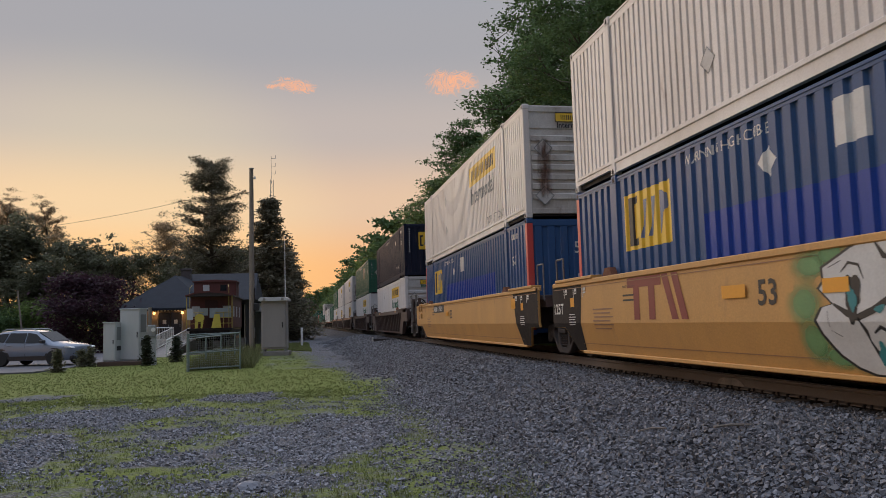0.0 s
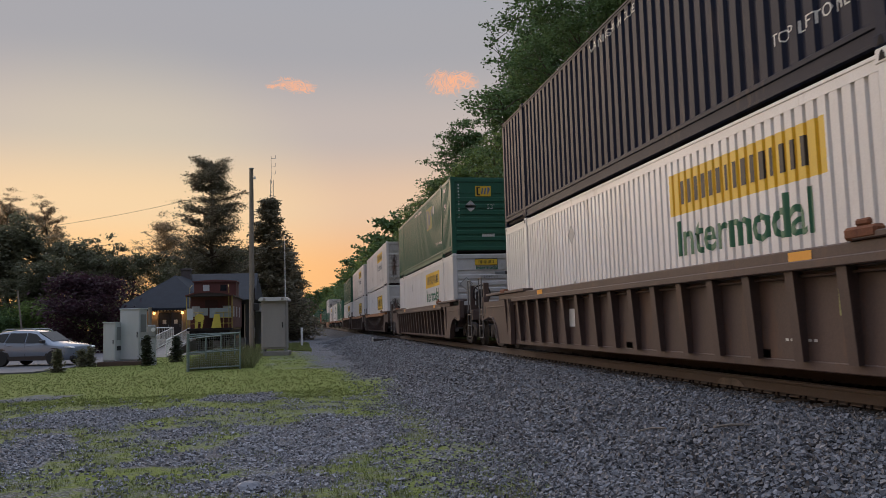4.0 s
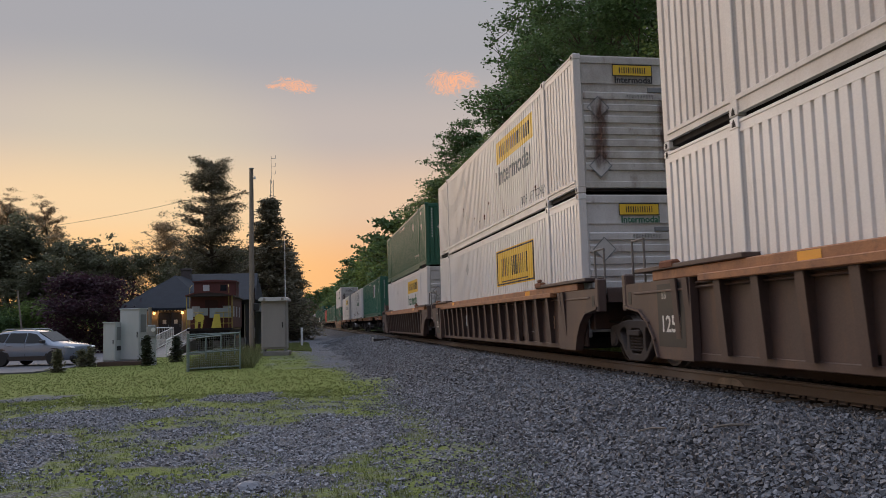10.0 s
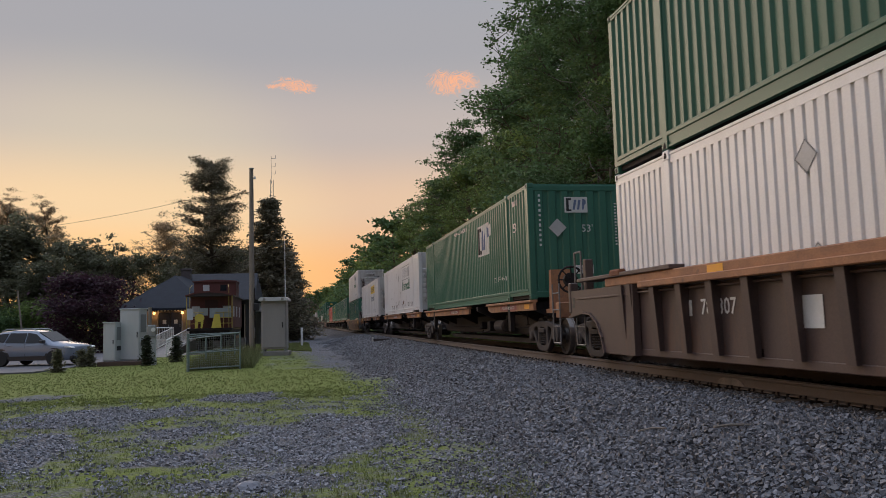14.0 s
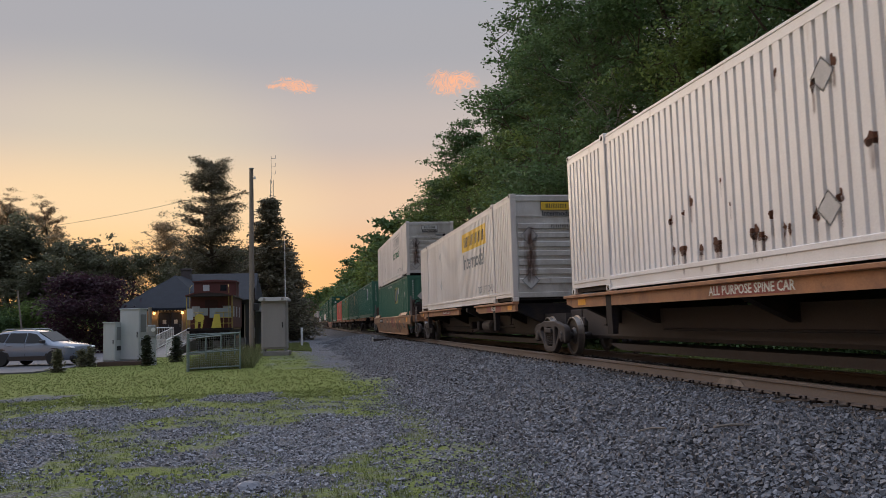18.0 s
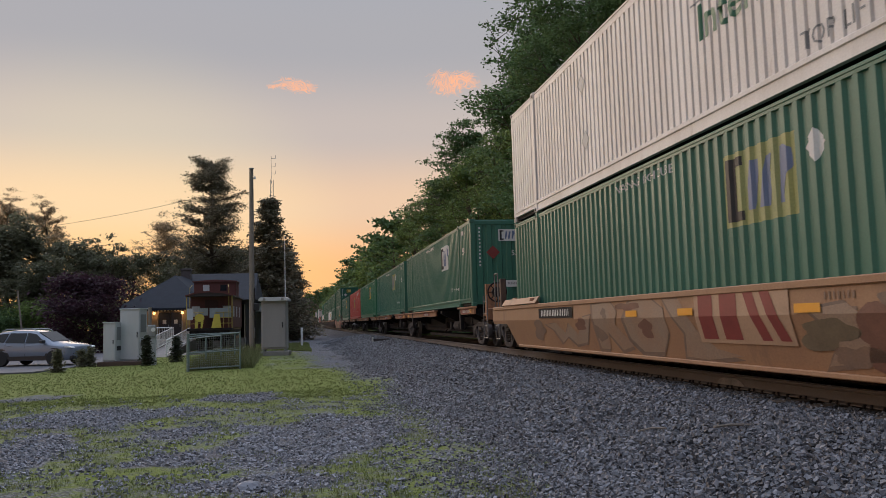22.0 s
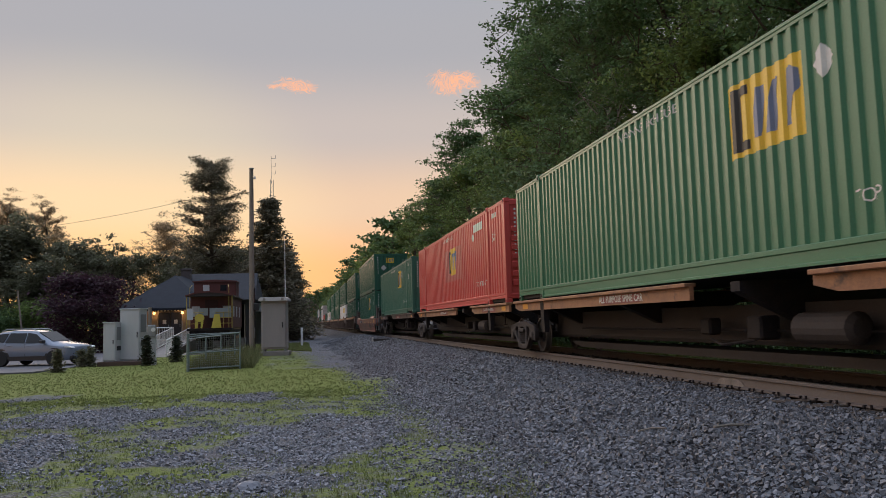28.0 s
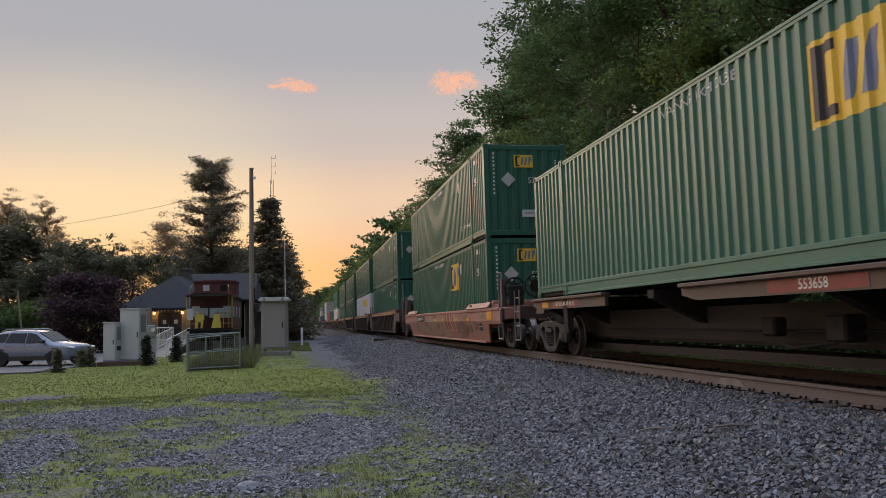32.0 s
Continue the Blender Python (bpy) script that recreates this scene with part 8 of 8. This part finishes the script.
def shed():
    s = thing("signal_case", pose(-1.34, 38.0, -0.34, 0, 0, -4), "tall aluminium signal case beside the track", "signal case")
    part("body", Build().box(-0.58, 0.58, -0.55, 0.55, 0.10, 2.38, 0.012), M["alu"], s)
    part("door", Build().box(-0.53, 0.53, -0.585, -0.548, 0.18, 2.26, 0.01), M["alu"], s)
    part("roof", Build().prism([(-0.68, 2.36), (0.68, 2.36), (0.68, 2.46), (0.58, 2.53), (-0.58, 2.53), (-0.68, 2.46)], 1, -0.72, 0.66), mat("bright_sheet_metal", (0.62, 0.62, 0.63), 0.35, metal=0.2, vary=0.1, bump=0.02), s, "bright overhanging metal roof")
    for x in (-0.42, 0.42):
        part("roof_bracket", Build().box(x - 0.06, x + 0.06, -0.74, -0.70, 2.38, 2.50, 0.008), M["alu"], s)
    for x in (-0.5, 0.5):
        for y in (-0.45, 0.45):
            part("leg", Build().box(x - 0.05, x + 0.05, y - 0.05, y + 0.05, -0.2, 0.12), M["galv"], s)
    part("handle", Build().box(0.38, 0.42, -0.63, -0.58, 1.1, 1.35, 0.006), M["grime"], s)
    part("antenna", Build().cyl((0.46, 0.3, 2.5), (0.46, 0.3, 5.5), 0.022, 0.012, 8), M["trimwhite"], s, "thin whip antenna mast")
    part("footing", Build().box(-0.7, 0.7, -0.7, 0.7, -0.25, 0.0, 0.02), M["concrete"], s)


shed()


def pole():
    p = thing("utility_pole", pose(-2.53, 40.0, -0.62), "weathered wooden utility pole without crossarms", "pole")
    part("mast", Build().cyl((0, 0, -0.3), (0.0, 0, 9.42), 0.15, 0.10, 14), M["polewood"], p)
    part("cap", Build().cyl((0, 0, 9.42), (0, 0, 9.46), 0.13, 0.13, 14), M["galv"], p)
    part("insulator", Build().lathe([(8.9, 0.03), (8.92, 0.06), (9.02, 0.05), (9.05, 0.02)], 10, 2, (0.16, 0, 0)), M["trimwhite"], p)
    part("conduit", Build().path([(0.16, -0.08, 0), (0.14, -0.06, 3.4)], 0.03), M["grime"], p)
    part("meter_box", Build().box(0.08, 0.36, -0.16, 0.05, 2.25, 2.62, 0.02), M["black"], p, "black box on the pole")
    part("sign_board", Build().box(0.12, 0.15, -0.12, 0.12, 0.9, 1.4), M["galv"], p)
    w = thing("overhead_wire", Matrix(), "thin dark overhead wire crossing behind the station", "wire")
    pts = []
    for i in range(13):
        u = i / 12
        pts.append((-29.26 + u * 17.22, 100.0, 13.64 + u * 3.61 - 0.25 * (1 - (2 * u - 1) ** 2)))
    part("cable", Build().path(pts, 0.02, 5), M["black"], w)
    g = thing("leaning_pole", pose(-16.3, 50, GROUND_Z), "thin leaning grey pole beside the car park", "pole")
    part("mast", Build().cyl((0.08, 0, -0.2), (-0.42, 0, 4.1), 0.055, 0.045, 8), M["polewood"], g)
    part("wire", Build().path([(-0.4, 0, 3.6), (5.0, 6, 1.2)], 0.01, 4), M["black"], g)
    part("wire", Build().path([(-0.4, 0, 3.3), (-8.0, 3, 1.6)], 0.01, 4), M["black"], g)


pole()


# ------------------------------------------------------------------ the station and caboose
def station():
    z = GROUND_Z + 0.05
    s = thing("station", pose(0, 0, 0), "small dark-roofed former railway station with lit porch lamps", "building")
    x0, x1, y0, y1, eave = -12.9, -4.4, 60.4, 70.0, 2.34
    wall = Build()
    for a, b, c, d in ((x0, -10.55, y0, y0 + 0.25), (-8.85, x1, y0, y0 + 0.25), (x0, x0 + 0.25, y0, y1), (x1 - 0.25, x1, y0, y1), (x0, x1, y1 - 0.25, y1)):
        part("wall", Build().box(a, b, c, d, z, eave + 0.2), M["stucco"], s)
    part("wall", Build().box(-10.55, -8.85, y0, y0 + 0.25, 2.06, eave + 0.2), M["stucco"], s)
    part("foundation", Build().box(x0 - 0.05, x1 + 0.05, y0 - 0.05, y1, z - 0.2, 0.02), M["concrete"], s)
    # double door
    for dx in (-10.5, -9.7):
        d = part("door", Build().box(dx, dx + 0.78, y0 + 0.06, y0 + 0.12, 0.05, 2.04, 0.008), mat("dark_door_paint", (0.035, 0.032, 0.036), 0.5, vary=0.15, bump=0.02), s, "dark entrance door")
        part("door_pane", Build().box(dx + 0.25, dx + 0.5, y0 + 0.045, y0 + 0.058, 1.2, 1.5), M["trimwhite"], d, "small paper notice on the door")
        part("door_handle", Build().box(dx + 0.66, dx + 0.70, y0 + 0.02, y0 + 0.06, 0.95, 1.15), M["galv"], d)
    part("door", Build().box(-9.0 + 0.1, -8.85, y0 + 0.06, y0 + 0.12, 0.05, 2.04), M["trimwhite"], s)
    # hipped roof with deep eaves
    ox = 0.55
    a, b, c, d = x0 - ox, -7.3, y0 - 1.0, y1
    hip = [(a, c, eave), (b + 0.6, c, eave), (b + 0.6, d, eave), (a, d, eave), (-10.0, 64.4, 5.02), (-9.2, 66.5, 5.02)]
    r = Build().add(hip, [(0, 1, 4), (1, 2, 5, 4), (2, 3, 5), (3, 0, 4, 5), (3, 2, 1, 0)])
    part("roof", r, M["slate"], s, "dark slate hipped roof")
    part("fascia", Build().box(a, b + 0.6, c - 0.03, c, eave - 0.16, eave + 0.01), M["slate"], s)
    big = [(-9.6, 61.0, 2.9), (x1 + 0.8, 61.0, 2.9), (x1 + 0.8, 74.0, 2.9), (-9.6, 74.0, 2.9), (-9.4, 67.5, 5.32), (x1 + 0.6, 67.5, 5.32)]
    part("roof", Build().add(big, [(0, 1, 5, 4), (1, 2, 5), (2, 3, 4, 5), (3, 0, 4), (3, 2, 1, 0)]), M["slate"], s, "dark slate gabled roof")
    part("wall", Build().box(-7.2, x1 + 0.3, 61.6, 61.9, z, 2.9), mat("dark_board_wall", (0.075, 0.072, 0.075), 0.8, vary=0.25, scale=3, streak=4, bump=0.2), s, "dark boarded wall")
    part("chimney", Build().box(-9.72, -9.0, 65.6, 66.3, 4.3, 5.62, 0.03).box(-9.78, -8.94, 65.54, 66.36, 5.5, 5.66, 0.02), mat("sooty_brick", (0.10, 0.085, 0.085), 0.9, vary=0.3, scale=6, bump=0.3), s, "sooty brick chimney")
    # sign board, as plain bars
    part("sign_board", Build().box(-10.7, -8.75, y0 - 0.06, y0 - 0.01, 2.10, 2.30), M["black"], s, "dark name board with pale letters")
    for k in range(8):
        part("sign_letter", kit("signletter", lambda: Build().box(-0.06, 0.06, -0.012, 0.0, -0.075, 0.075).mesh("sign_letter", [mat("pale_gold_letter", (0.62, 0.55, 0.36), 0.6, vary=0.1, bump=0)])), None, s, at=pose(-10.55 + k * 0.235, y0 - 0.062, 2.2))
    for x in (-10.82, -8.84):
        l = part("porch_lamp", Build().box(x - 0.06, x + 0.06, y0 - 0.16, y0, 2.12, 2.2, 0.01), M["black"], s, "lit amber porch lamp")
        part("lamp_glass", Build().lathe([(1.9, 0.03), (1.92, 0.08), (2.0, 0.10), (2.08, 0.08), (2.1, 0.03)], 12, 2, (x, y0 - 0.16, 0)), M["lamp"], l, "glowing amber glass")
    part("porch", Build().box(-11.8, -7.6, y0 - 2.6, y0 - 0.05, z, 0.0), M["concrete"], s, "raised concrete porch")
    return s


station()
for lx in (-10.82, -8.84):
    li = new("porch_light", bpy.data.lights.new("porch_light", "POINT"))
    li.data.energy, li.data.color, li.data.shadow_soft_size = 5.0, (1.0, 0.58, 0.25), 0.1
    li.location = (lx, 60.02, 1.99)


def ramp():
    t = thing("access_ramp", pose(0, 0, 0), "concrete access ramp with white railings", "ramp")
    z = GROUND_Z + 0.03
    part("ramp_slab", Build().add([(-8.9, 46.2, z), (-7.6, 46.2, z), (-7.6, 56.5, 0.0), (-8.9, 56.5, 0.0), (-8.9, 46.2, z - 0.3), (-7.6, 46.2, z - 0.3), (-7.6, 56.5, z - 0.3), (-8.9, 56.5, z - 0.3)],
         [(0, 1, 2, 3), (4, 7, 6, 5), (0, 4, 5, 1), (1, 5, 6, 2), (2, 6, 7, 3), (3, 7, 4, 0)]), M["concrete"], t, "pale sloping concrete")
    part("landing", Build().box(-11.6, -7.6, 56.5, 57.85, z, 0.0, 0.01), M["concrete"], t)

    def railing(a, b, n):
        a, b = Vector(a), Vector(b)
        up = Vector((0, 0, 0.92))
        r = part("railing", Build().path([a + up, b + up], 0.035, 8).path([a + up * 0.12, b + up * 0.12], 0.025, 6).path([a, a + up], 0.035, 8).path([b, b + up], 0.035, 8), M["trimwhite"], t, "white painted railing")
        for k in range(1, n):
            q = a.lerp(b, k / n)
            part("baluster", Build().cyl(q + up * 0.12, q + up, 0.014, n=5, caps=False), M["trimwhite"], r)
    railing((-8.85, 46.3, z), (-8.85, 56.4, 0.0), 34)
    railing((-7.65, 46.3, z), (-7.65, 56.4, 0.0), 34)
    railing((-11.5, 56.6, 0.0), (-9.0, 56.6, 0.0), 16)


ramp()


def caboose():
    c = thing("caboose", pose(-5.75, 50.3, 0), "dark maroon old caboose on display with yellow rails", "caboose")
    mw, fl, rf = 1.28, 0.80, 2.82
    b = Build().box(-mw, mw, 1.0, 8.6, fl, rf, 0.02)
    part("body", b, M["maroon"], c)
    part("roof", Build().prism([(-1.42, rf - 0.02), (-1.42, rf + 0.05), (-0.8, rf + 0.22), (0, rf + 0.29), (0.8, rf + 0.22), (1.42, rf + 0.05), (1.42, rf - 0.02)], 1, -0.15, 9.6), mat("tarred_roof", (0.045, 0.035, 0.035), 0.8, vary=0.2, bump=0.2), c, "dark curved roof")
    part("roof_edge", Build().prism([(-1.44, rf - 0.04), (-1.44, rf + 0.05), (-0.8, rf + 0.23), (0, rf + 0.30), (0.8, rf + 0.23), (1.44, rf + 0.05), (1.44, rf - 0.04), (0.8, rf + 0.14), (0, rf + 0.21), (-0.8, rf + 0.14)], 1, -0.19, -0.15), M["maroon"], c)
    cu = part("cupola", Build().box(-1.34, 1.34, 3.0, 5.4, rf, 3.86, 0.03).prism([(-1.42, 3.84), (-1.42, 3.9), (0, 4.0), (1.42, 3.9), (1.42, 3.84)], 1, 2.9, 5.5), M["maroon"], c, "maroon cupola on the roof")
    part("cupola_window", Build().box(-0.75, -0.35, 2.97, 3.0, 3.25, 3.65), M["grey"], cu, "pale small window")
    part("cupola_window", Build().box(0.35, 0.75, 2.97, 3.0, 3.25, 3.65), M["carglass"], cu)
    part("platform", Build().box(-1.36, 1.36, -0.1, 1.0, fl - 0.14, fl, 0.01), M["grime"], c, "dark end platform")
    part("underframe", Build().box(-1.2, 1.2, 0.0, 8.6, 0.25, fl - 0.14), M["grime"], c)
    part("end_door", Build().box(-0.38, 0.38, 0.96, 1.0, fl, fl + 1.8, 0.01), mat("dark_maroon_door", (0.06, 0.02, 0.018), 0.6, vary=0.2, bump=0.05), c)
    for x in (-0.95, 0.95):
        part("end_window", Build().box(x - 0.24, x + 0.24, 0.97, 1.0, 1.55, 2.2, 0.008), M["grey"], c, "pale boarded window")
    for k, yy in enumerate((2.0, 4.2, 6.5)):
        part("side_window", Build().box(mw, mw + 0.02, yy - 0.3, yy + 0.3, 1.5, 2.2, 0.006), M["grey"], c, "pale boarded window")
    for x in (-1.36, 1.36):
        part("corner_post", Build().path([(x, -0.05, fl), (x, -0.05, rf)], 0.028, 8), M["yellowrail"], c, "yellow corner stanchion")
        part("ladder", Build().path([(x * 0.86, -0.08, fl), (x * 0.86, -0.08, rf + 0.5), (x * 0.8, 0.4, rf + 0.7)], 0.02, 6), M["yellowrail"], c, "yellow ladder rail")
    for a, b2 in ((-1.36, -0.35), (0.35, 1.36)):
        for zz in (1.1, 1.45, 1.78):
            part("rail", Build().path([(a, -0.06, zz), (b2, -0.06, zz)], 0.02, 6), M["yellowrail"], c, "yellow platform rail")
        part("rail_post", Build().path([((a + b2) / 2, -0.06, fl), ((a + b2) / 2, -0.06, 1.78)], 0.02, 6), M["yellowrail"], c)
    part("wind_board", Build().box(-1.34, -0.98, -0.1, -0.07, 1.35, 2.05, 0.005), M["grey"], c, "pale square board")
    part("wind_board", Build().box(0.0, 1.3, -0.02, 0.01, 1.45, 2.05, 0.005), mat("pale_blue_board", (0.24, 0.28, 0.30), 0.6, vary=0.2, bump=0.02), c, "pale blue-grey board")
    part("wind_board", Build().box(-0.62, -0.1, -0.02, 0.01, 1.6, 2.05, 0.005), mat("pale_board", (0.26, 0.29, 0.29), 0.6, vary=0.2, bump=0.02), c, "pale blue-grey board")
    part("step_board", Build().prism([(0.12, fl + 0.02), (0.72, fl + 0.02), (0.62, 1.66), (0.30, 1.66)], 1, -0.16, -0.12), M["figure"], c, "bright yellow tapered board")
    y2 = Build().prism([(-0.86, fl + 0.02), (-0.70, fl + 0.02), (-0.66, 1.25), (-0.82, 1.25)], 1, -0.16, -0.12).prism([(-0.52, fl + 0.02), (-0.42, fl + 0.02), (-0.34, 1.25), (-0.50, 1.25)], 1, -0.16, -0.12)
    y2.prism([(-0.58 + 0.32 * math.cos(a) * 0.9, 1.45 + 0.26 * math.sin(a)) for a in np.linspace(0, 2 * math.pi, 16)[:-1]], 1, -0.16, -0.12)
    part("brake_stand", y2, M["figure"], c, "bright yellow round-topped stand")
    for yy in (1.6, 6.9):
        g = part("bogie", Build().box(-1.0, 1.0, yy - 0.2, yy + 0.2, 0.0, 0.3, 0.02), M["grime"], c)
        for dy in (-0.8, 0.8):
            for x in (-0.75, 0.75):
                part("wheel", Build().cyl((x - 0.06, yy + dy, -0.12), (x + 0.06, yy + dy, -0.12), 0.42, n=20), M["wheel"], g)
    for x in (-0.75, 0.75):
        part("display_rail", Build().box(x - 0.04, x + 0.04, -2.5, 11, -0.70, -0.54), M["rail"], c)
    part("display_bed", Build().box(-1.5, 1.5, -2.5, 11, -0.78, -0.69), M["concrete"], c)
    n = thing("canopy", pose(-3.65, 70.0, 0), "pale metal canopy roof beyond the pole", "canopy")
    part("roof", Build().prism([(-1.2, 2.15), (1.4, 2.15), (1.4, 2.25), (0.5, 3.0), (-1.2, 2.5)], 1, -0.5, 3.0), M["trimwhite"], n)
    part("post", Build().cyl((-0.9, 0, GROUND_Z), (-0.9, 0, 2.15), 0.06, n=8), M["grime"], n)
    part("post", Build().cyl((1.2, 0, GROUND_Z), (1.2, 0, 2.15), 0.06, n=8), M["grime"], n)
    part("back_wall", Build().box(-1.1, 1.3, 2.5, 2.7, GROUND_Z, 2.2), M["greyshade"], n)


caboose()


# ------------------------------------------------------------------ far and small things
def far_things():
    t = thing("radio_tower", pose(-7.7, 200, 0), "slender steel lattice radio tower on the skyline", "tower")
    w, h = 0.5, 43.8
    for a in (0, 120, 240):
        x, y = w * math.cos(radians(a)), w * math.sin(radians(a))
        part("leg", Build().cyl((x, y, -1), (x, y, h - 6), 0.06, n=6), M["galv"], t)
    zz = 10.0
    lat = Build()
    while zz < h - 7:
        for a in (0, 120, 240):
            p = (w * math.cos(radians(a)), w * math.sin(radians(a)), zz)
            q = (w * math.cos(radians(a + 120)), w * math.sin(radians(a + 120)), zz + 1.2)
            lat.cyl(p, q, 0.03, n=4, caps=False)
        zz += 1.2
    part("lattice", lat, M["galv"], t)["kind"] = "stuff"
    part("mast", Build().cyl((0, 0, h - 7), (0, 0, h), 0.05, n=6), M["galv"], t)
    for zz in (h - 4.5, h - 2.5, h - 0.5):
        part("antenna_arm", Build().path([(0, 0, zz), (1.1, 0, zz), (1.1, 0, zz + 0.8)], 0.05, 5), M["galv"], t)
    part("dish", Build().lathe([(0.0, 0.1), (0.1, 0.7), (0.15, 0.75)], 14, 1, (0.8, -0.4, h - 15)), M["galv"], t)
    m = thing("marker_post", pose(-0.15, 60, -0.6), "small white marker post beside the track", "post")
    part("post", Build().box(-0.08, 0.08, -0.04, 0.04, -0.1, 1.25, 0.01), M["trimwhite"], m)
    s = thing("switch_box", pose(4.35, 46.4, ground_z(4.35, 46.4) + 0.04), "low steel box on the ballast beside the rail", "track box")
    part("lid", Build().box(-0.3, 0.6, -0.15, 0.15, 0.0, 0.14, 0.02), M["truck"], s)
    part("bracket", Build().box(-0.36, -0.28, -0.12, 0.12, -0.04, 0.24, 0.01), M["galv"], s, "pale upright bracket")
    tw = thing("dead_twig", pose(4.15, 7.15, ground_z(4.15, 7.15) + 0.05, 0, 3, 20), "dry grey stick lying on the ballast", "stick")
    part("stick", Build().path([(-0.28, 0, 0), (-0.05, 0.02, 0.01), (0.28, -0.02, 0.0)], 0.014, 6), M["polewood"], tw)
    tw = thing("dead_twig", pose(3.65, 7.9, ground_z(3.65, 7.9) + 0.045, 0, -4, -15), "dry grey stick lying on the ballast", "stick")
    part("stick", Build().path([(-0.16, 0, 0), (0.0, 0.03, 0.015), (0.14, 0.0, 0.0)], 0.011, 6), M["polewood"], tw)
    rk = thing("rock", pose(-0.55, 8.25, GROUND_Z), "half-buried dark rock in the gravel", "rock")
    bm = bmesh.new()
    bmesh.ops.create_icosphere(bm, subdivisions=2, radius=0.14)
    for v in bm.verts:
        v.co *= 1 + 0.3 * noise.noise(v.co * 9)
        v.co.z *= 0.5
    me = bpy.data.meshes.new("boulder")
    bm.to_mesh(me)
    bm.free()
    me.materials.append(M["stone"])
    part("boulder", me, None, rk)


far_things()


def cloud_material(seed, grain):
    m = bpy.data.materials.new("sunlit_cloud")
    m.use_nodes = True
    nd, ln = m.node_tree.nodes, m.node_tree.links
    nd.clear()
    tc = nd.new("ShaderNodeTexCoord")
    mp = nd.new("ShaderNodeMapping")
    mp.inputs["Location"].default_value = (seed, seed * 2, 0)
    mp.inputs["Scale"].default_value = (grain, 1, grain * 2.4)
    ln.new(tc.outputs["Object"], mp.inputs["Vector"])
    n = nd.new("ShaderNodeTexNoise")
    n.inputs["Scale"].default_value, n.inputs["Detail"].default_value, n.inputs["Roughness"].default_value = 1.0, 6, 0.6
    ln.new(mp.outputs["Vector"], n.inputs["Vector"])
    at = nd.new("ShaderNodeAttribute")
    at.attribute_name = "thick"
    su = nd.new("ShaderNodeMath")
    su.operation = "MULTIPLY_ADD"
    ln.new(n.outputs["Fac"], su.inputs[0])
    su.inputs[1].default_value = 2.6
    su.inputs[2].default_value = -1.72
    ad = nd.new("ShaderNodeMath")
    ln.new(su.outputs[0], ad.inputs[0])
    ln.new(at.outputs["Fac"], ad.inputs[1])
    rg = nd.new("ShaderNodeMapRange")
    rg.interpolation_type = "SMOOTHSTEP"
    for k, v in (("From Min", 0.05), ("From Max", 0.75), ("To Max", 0.8)):
        rg.inputs[k].default_value = v
    ln.new(ad.outputs[0], rg.inputs["Value"])
    em = nd.new("ShaderNodeEmission")
    em.inputs["Color"].default_value, em.inputs["Strength"].default_value = (1.0, 0.46, 0.25, 1), 1.0
    tr = nd.new("ShaderNodeBsdfTransparent")
    mx = nd.new("ShaderNodeMixShader")
    ln.new(rg.outputs["Result"], mx.inputs["Fac"])
    ln.new(tr.outputs[0], mx.inputs[1])
    ln.new(em.outputs[0], mx.inputs[2])
    out = nd.new("ShaderNodeOutputMaterial")
    ln.new(mx.outputs[0], out.inputs["Surface"])
    return m


def cloud(x, y, z, w, h, seed, grain, drift):
    """A thin wisp of cloud, far off; it thins out towards its edge."""
    nx, nz = 24, 12
    vs, th, fs = [], [], []
    for j in range(nz + 1):
        for i in range(nx + 1):
            u, v = 2 * i / nx - 1, 2 * j / nz - 1
            vs.append((u * w, 12 * noise.noise((u * 2, v * 2, seed)), v * h + 0.15 * h * math.sin(u * 3 + seed)))
            th.append(max(0.0, 1 - (u * u + v * v)) ** 0.7)
    for j in range(nz):
        for i in range(nx):
            a = j * (nx + 1) + i
            fs.append((a, a + 1, a + nx + 2, a + nx + 1))
    me = bpy.data.meshes.new("cloud")
    me.from_pydata(vs, [], fs)
    me.attributes.new("thick", "FLOAT", "POINT").data.foreach_set("value", th)
    me.materials.append(cloud_material(seed, grain))
    ob = tagged(new("cloud", me), "small orange sunlit wisp of cloud", "cloud", "clouds", "structure")
    DRIFTING.append((ob, pose(x, y, z), pose(x + drift, y, z)))


cloud(-20.0, 2500, 771, 90, 34, 3.1, 0.014, 5.5)
cloud(-92.0, 2500, 768, 30, 12, 5.2, 0.02, 5.5)
cloud(472.0, 2500, 790, 80, 60, 8.7, 0.016, 7.0)
cloud(535.0, 2500, 800, 75, 45, 1.7, 0.016, 7.0)


def motions():
    for ob, s, z in TRAIN:
        walk(ob, [(0.0, pose(TRACK_X, s, z)), (16.0, pose(TRACK_X, s - SPEED * 16, z)), (32.0, pose(TRACK_X, s - SPEED * 32, z))])
    # the wheels roll with the train
    turn, step = SPEED / 0.455, 2.0 / FPS
    for ws in WHEELS:
        at = ws.matrix_basis.copy()
        walk(ws, [(k * step, at @ Matrix.Rotation(turn * k * step, 4, "X")) for k in range(481)])
    for ob, p0, p1 in DRIFTING:
        walk(ob, [(0.0, p0), (32.0, p1)])


motions()
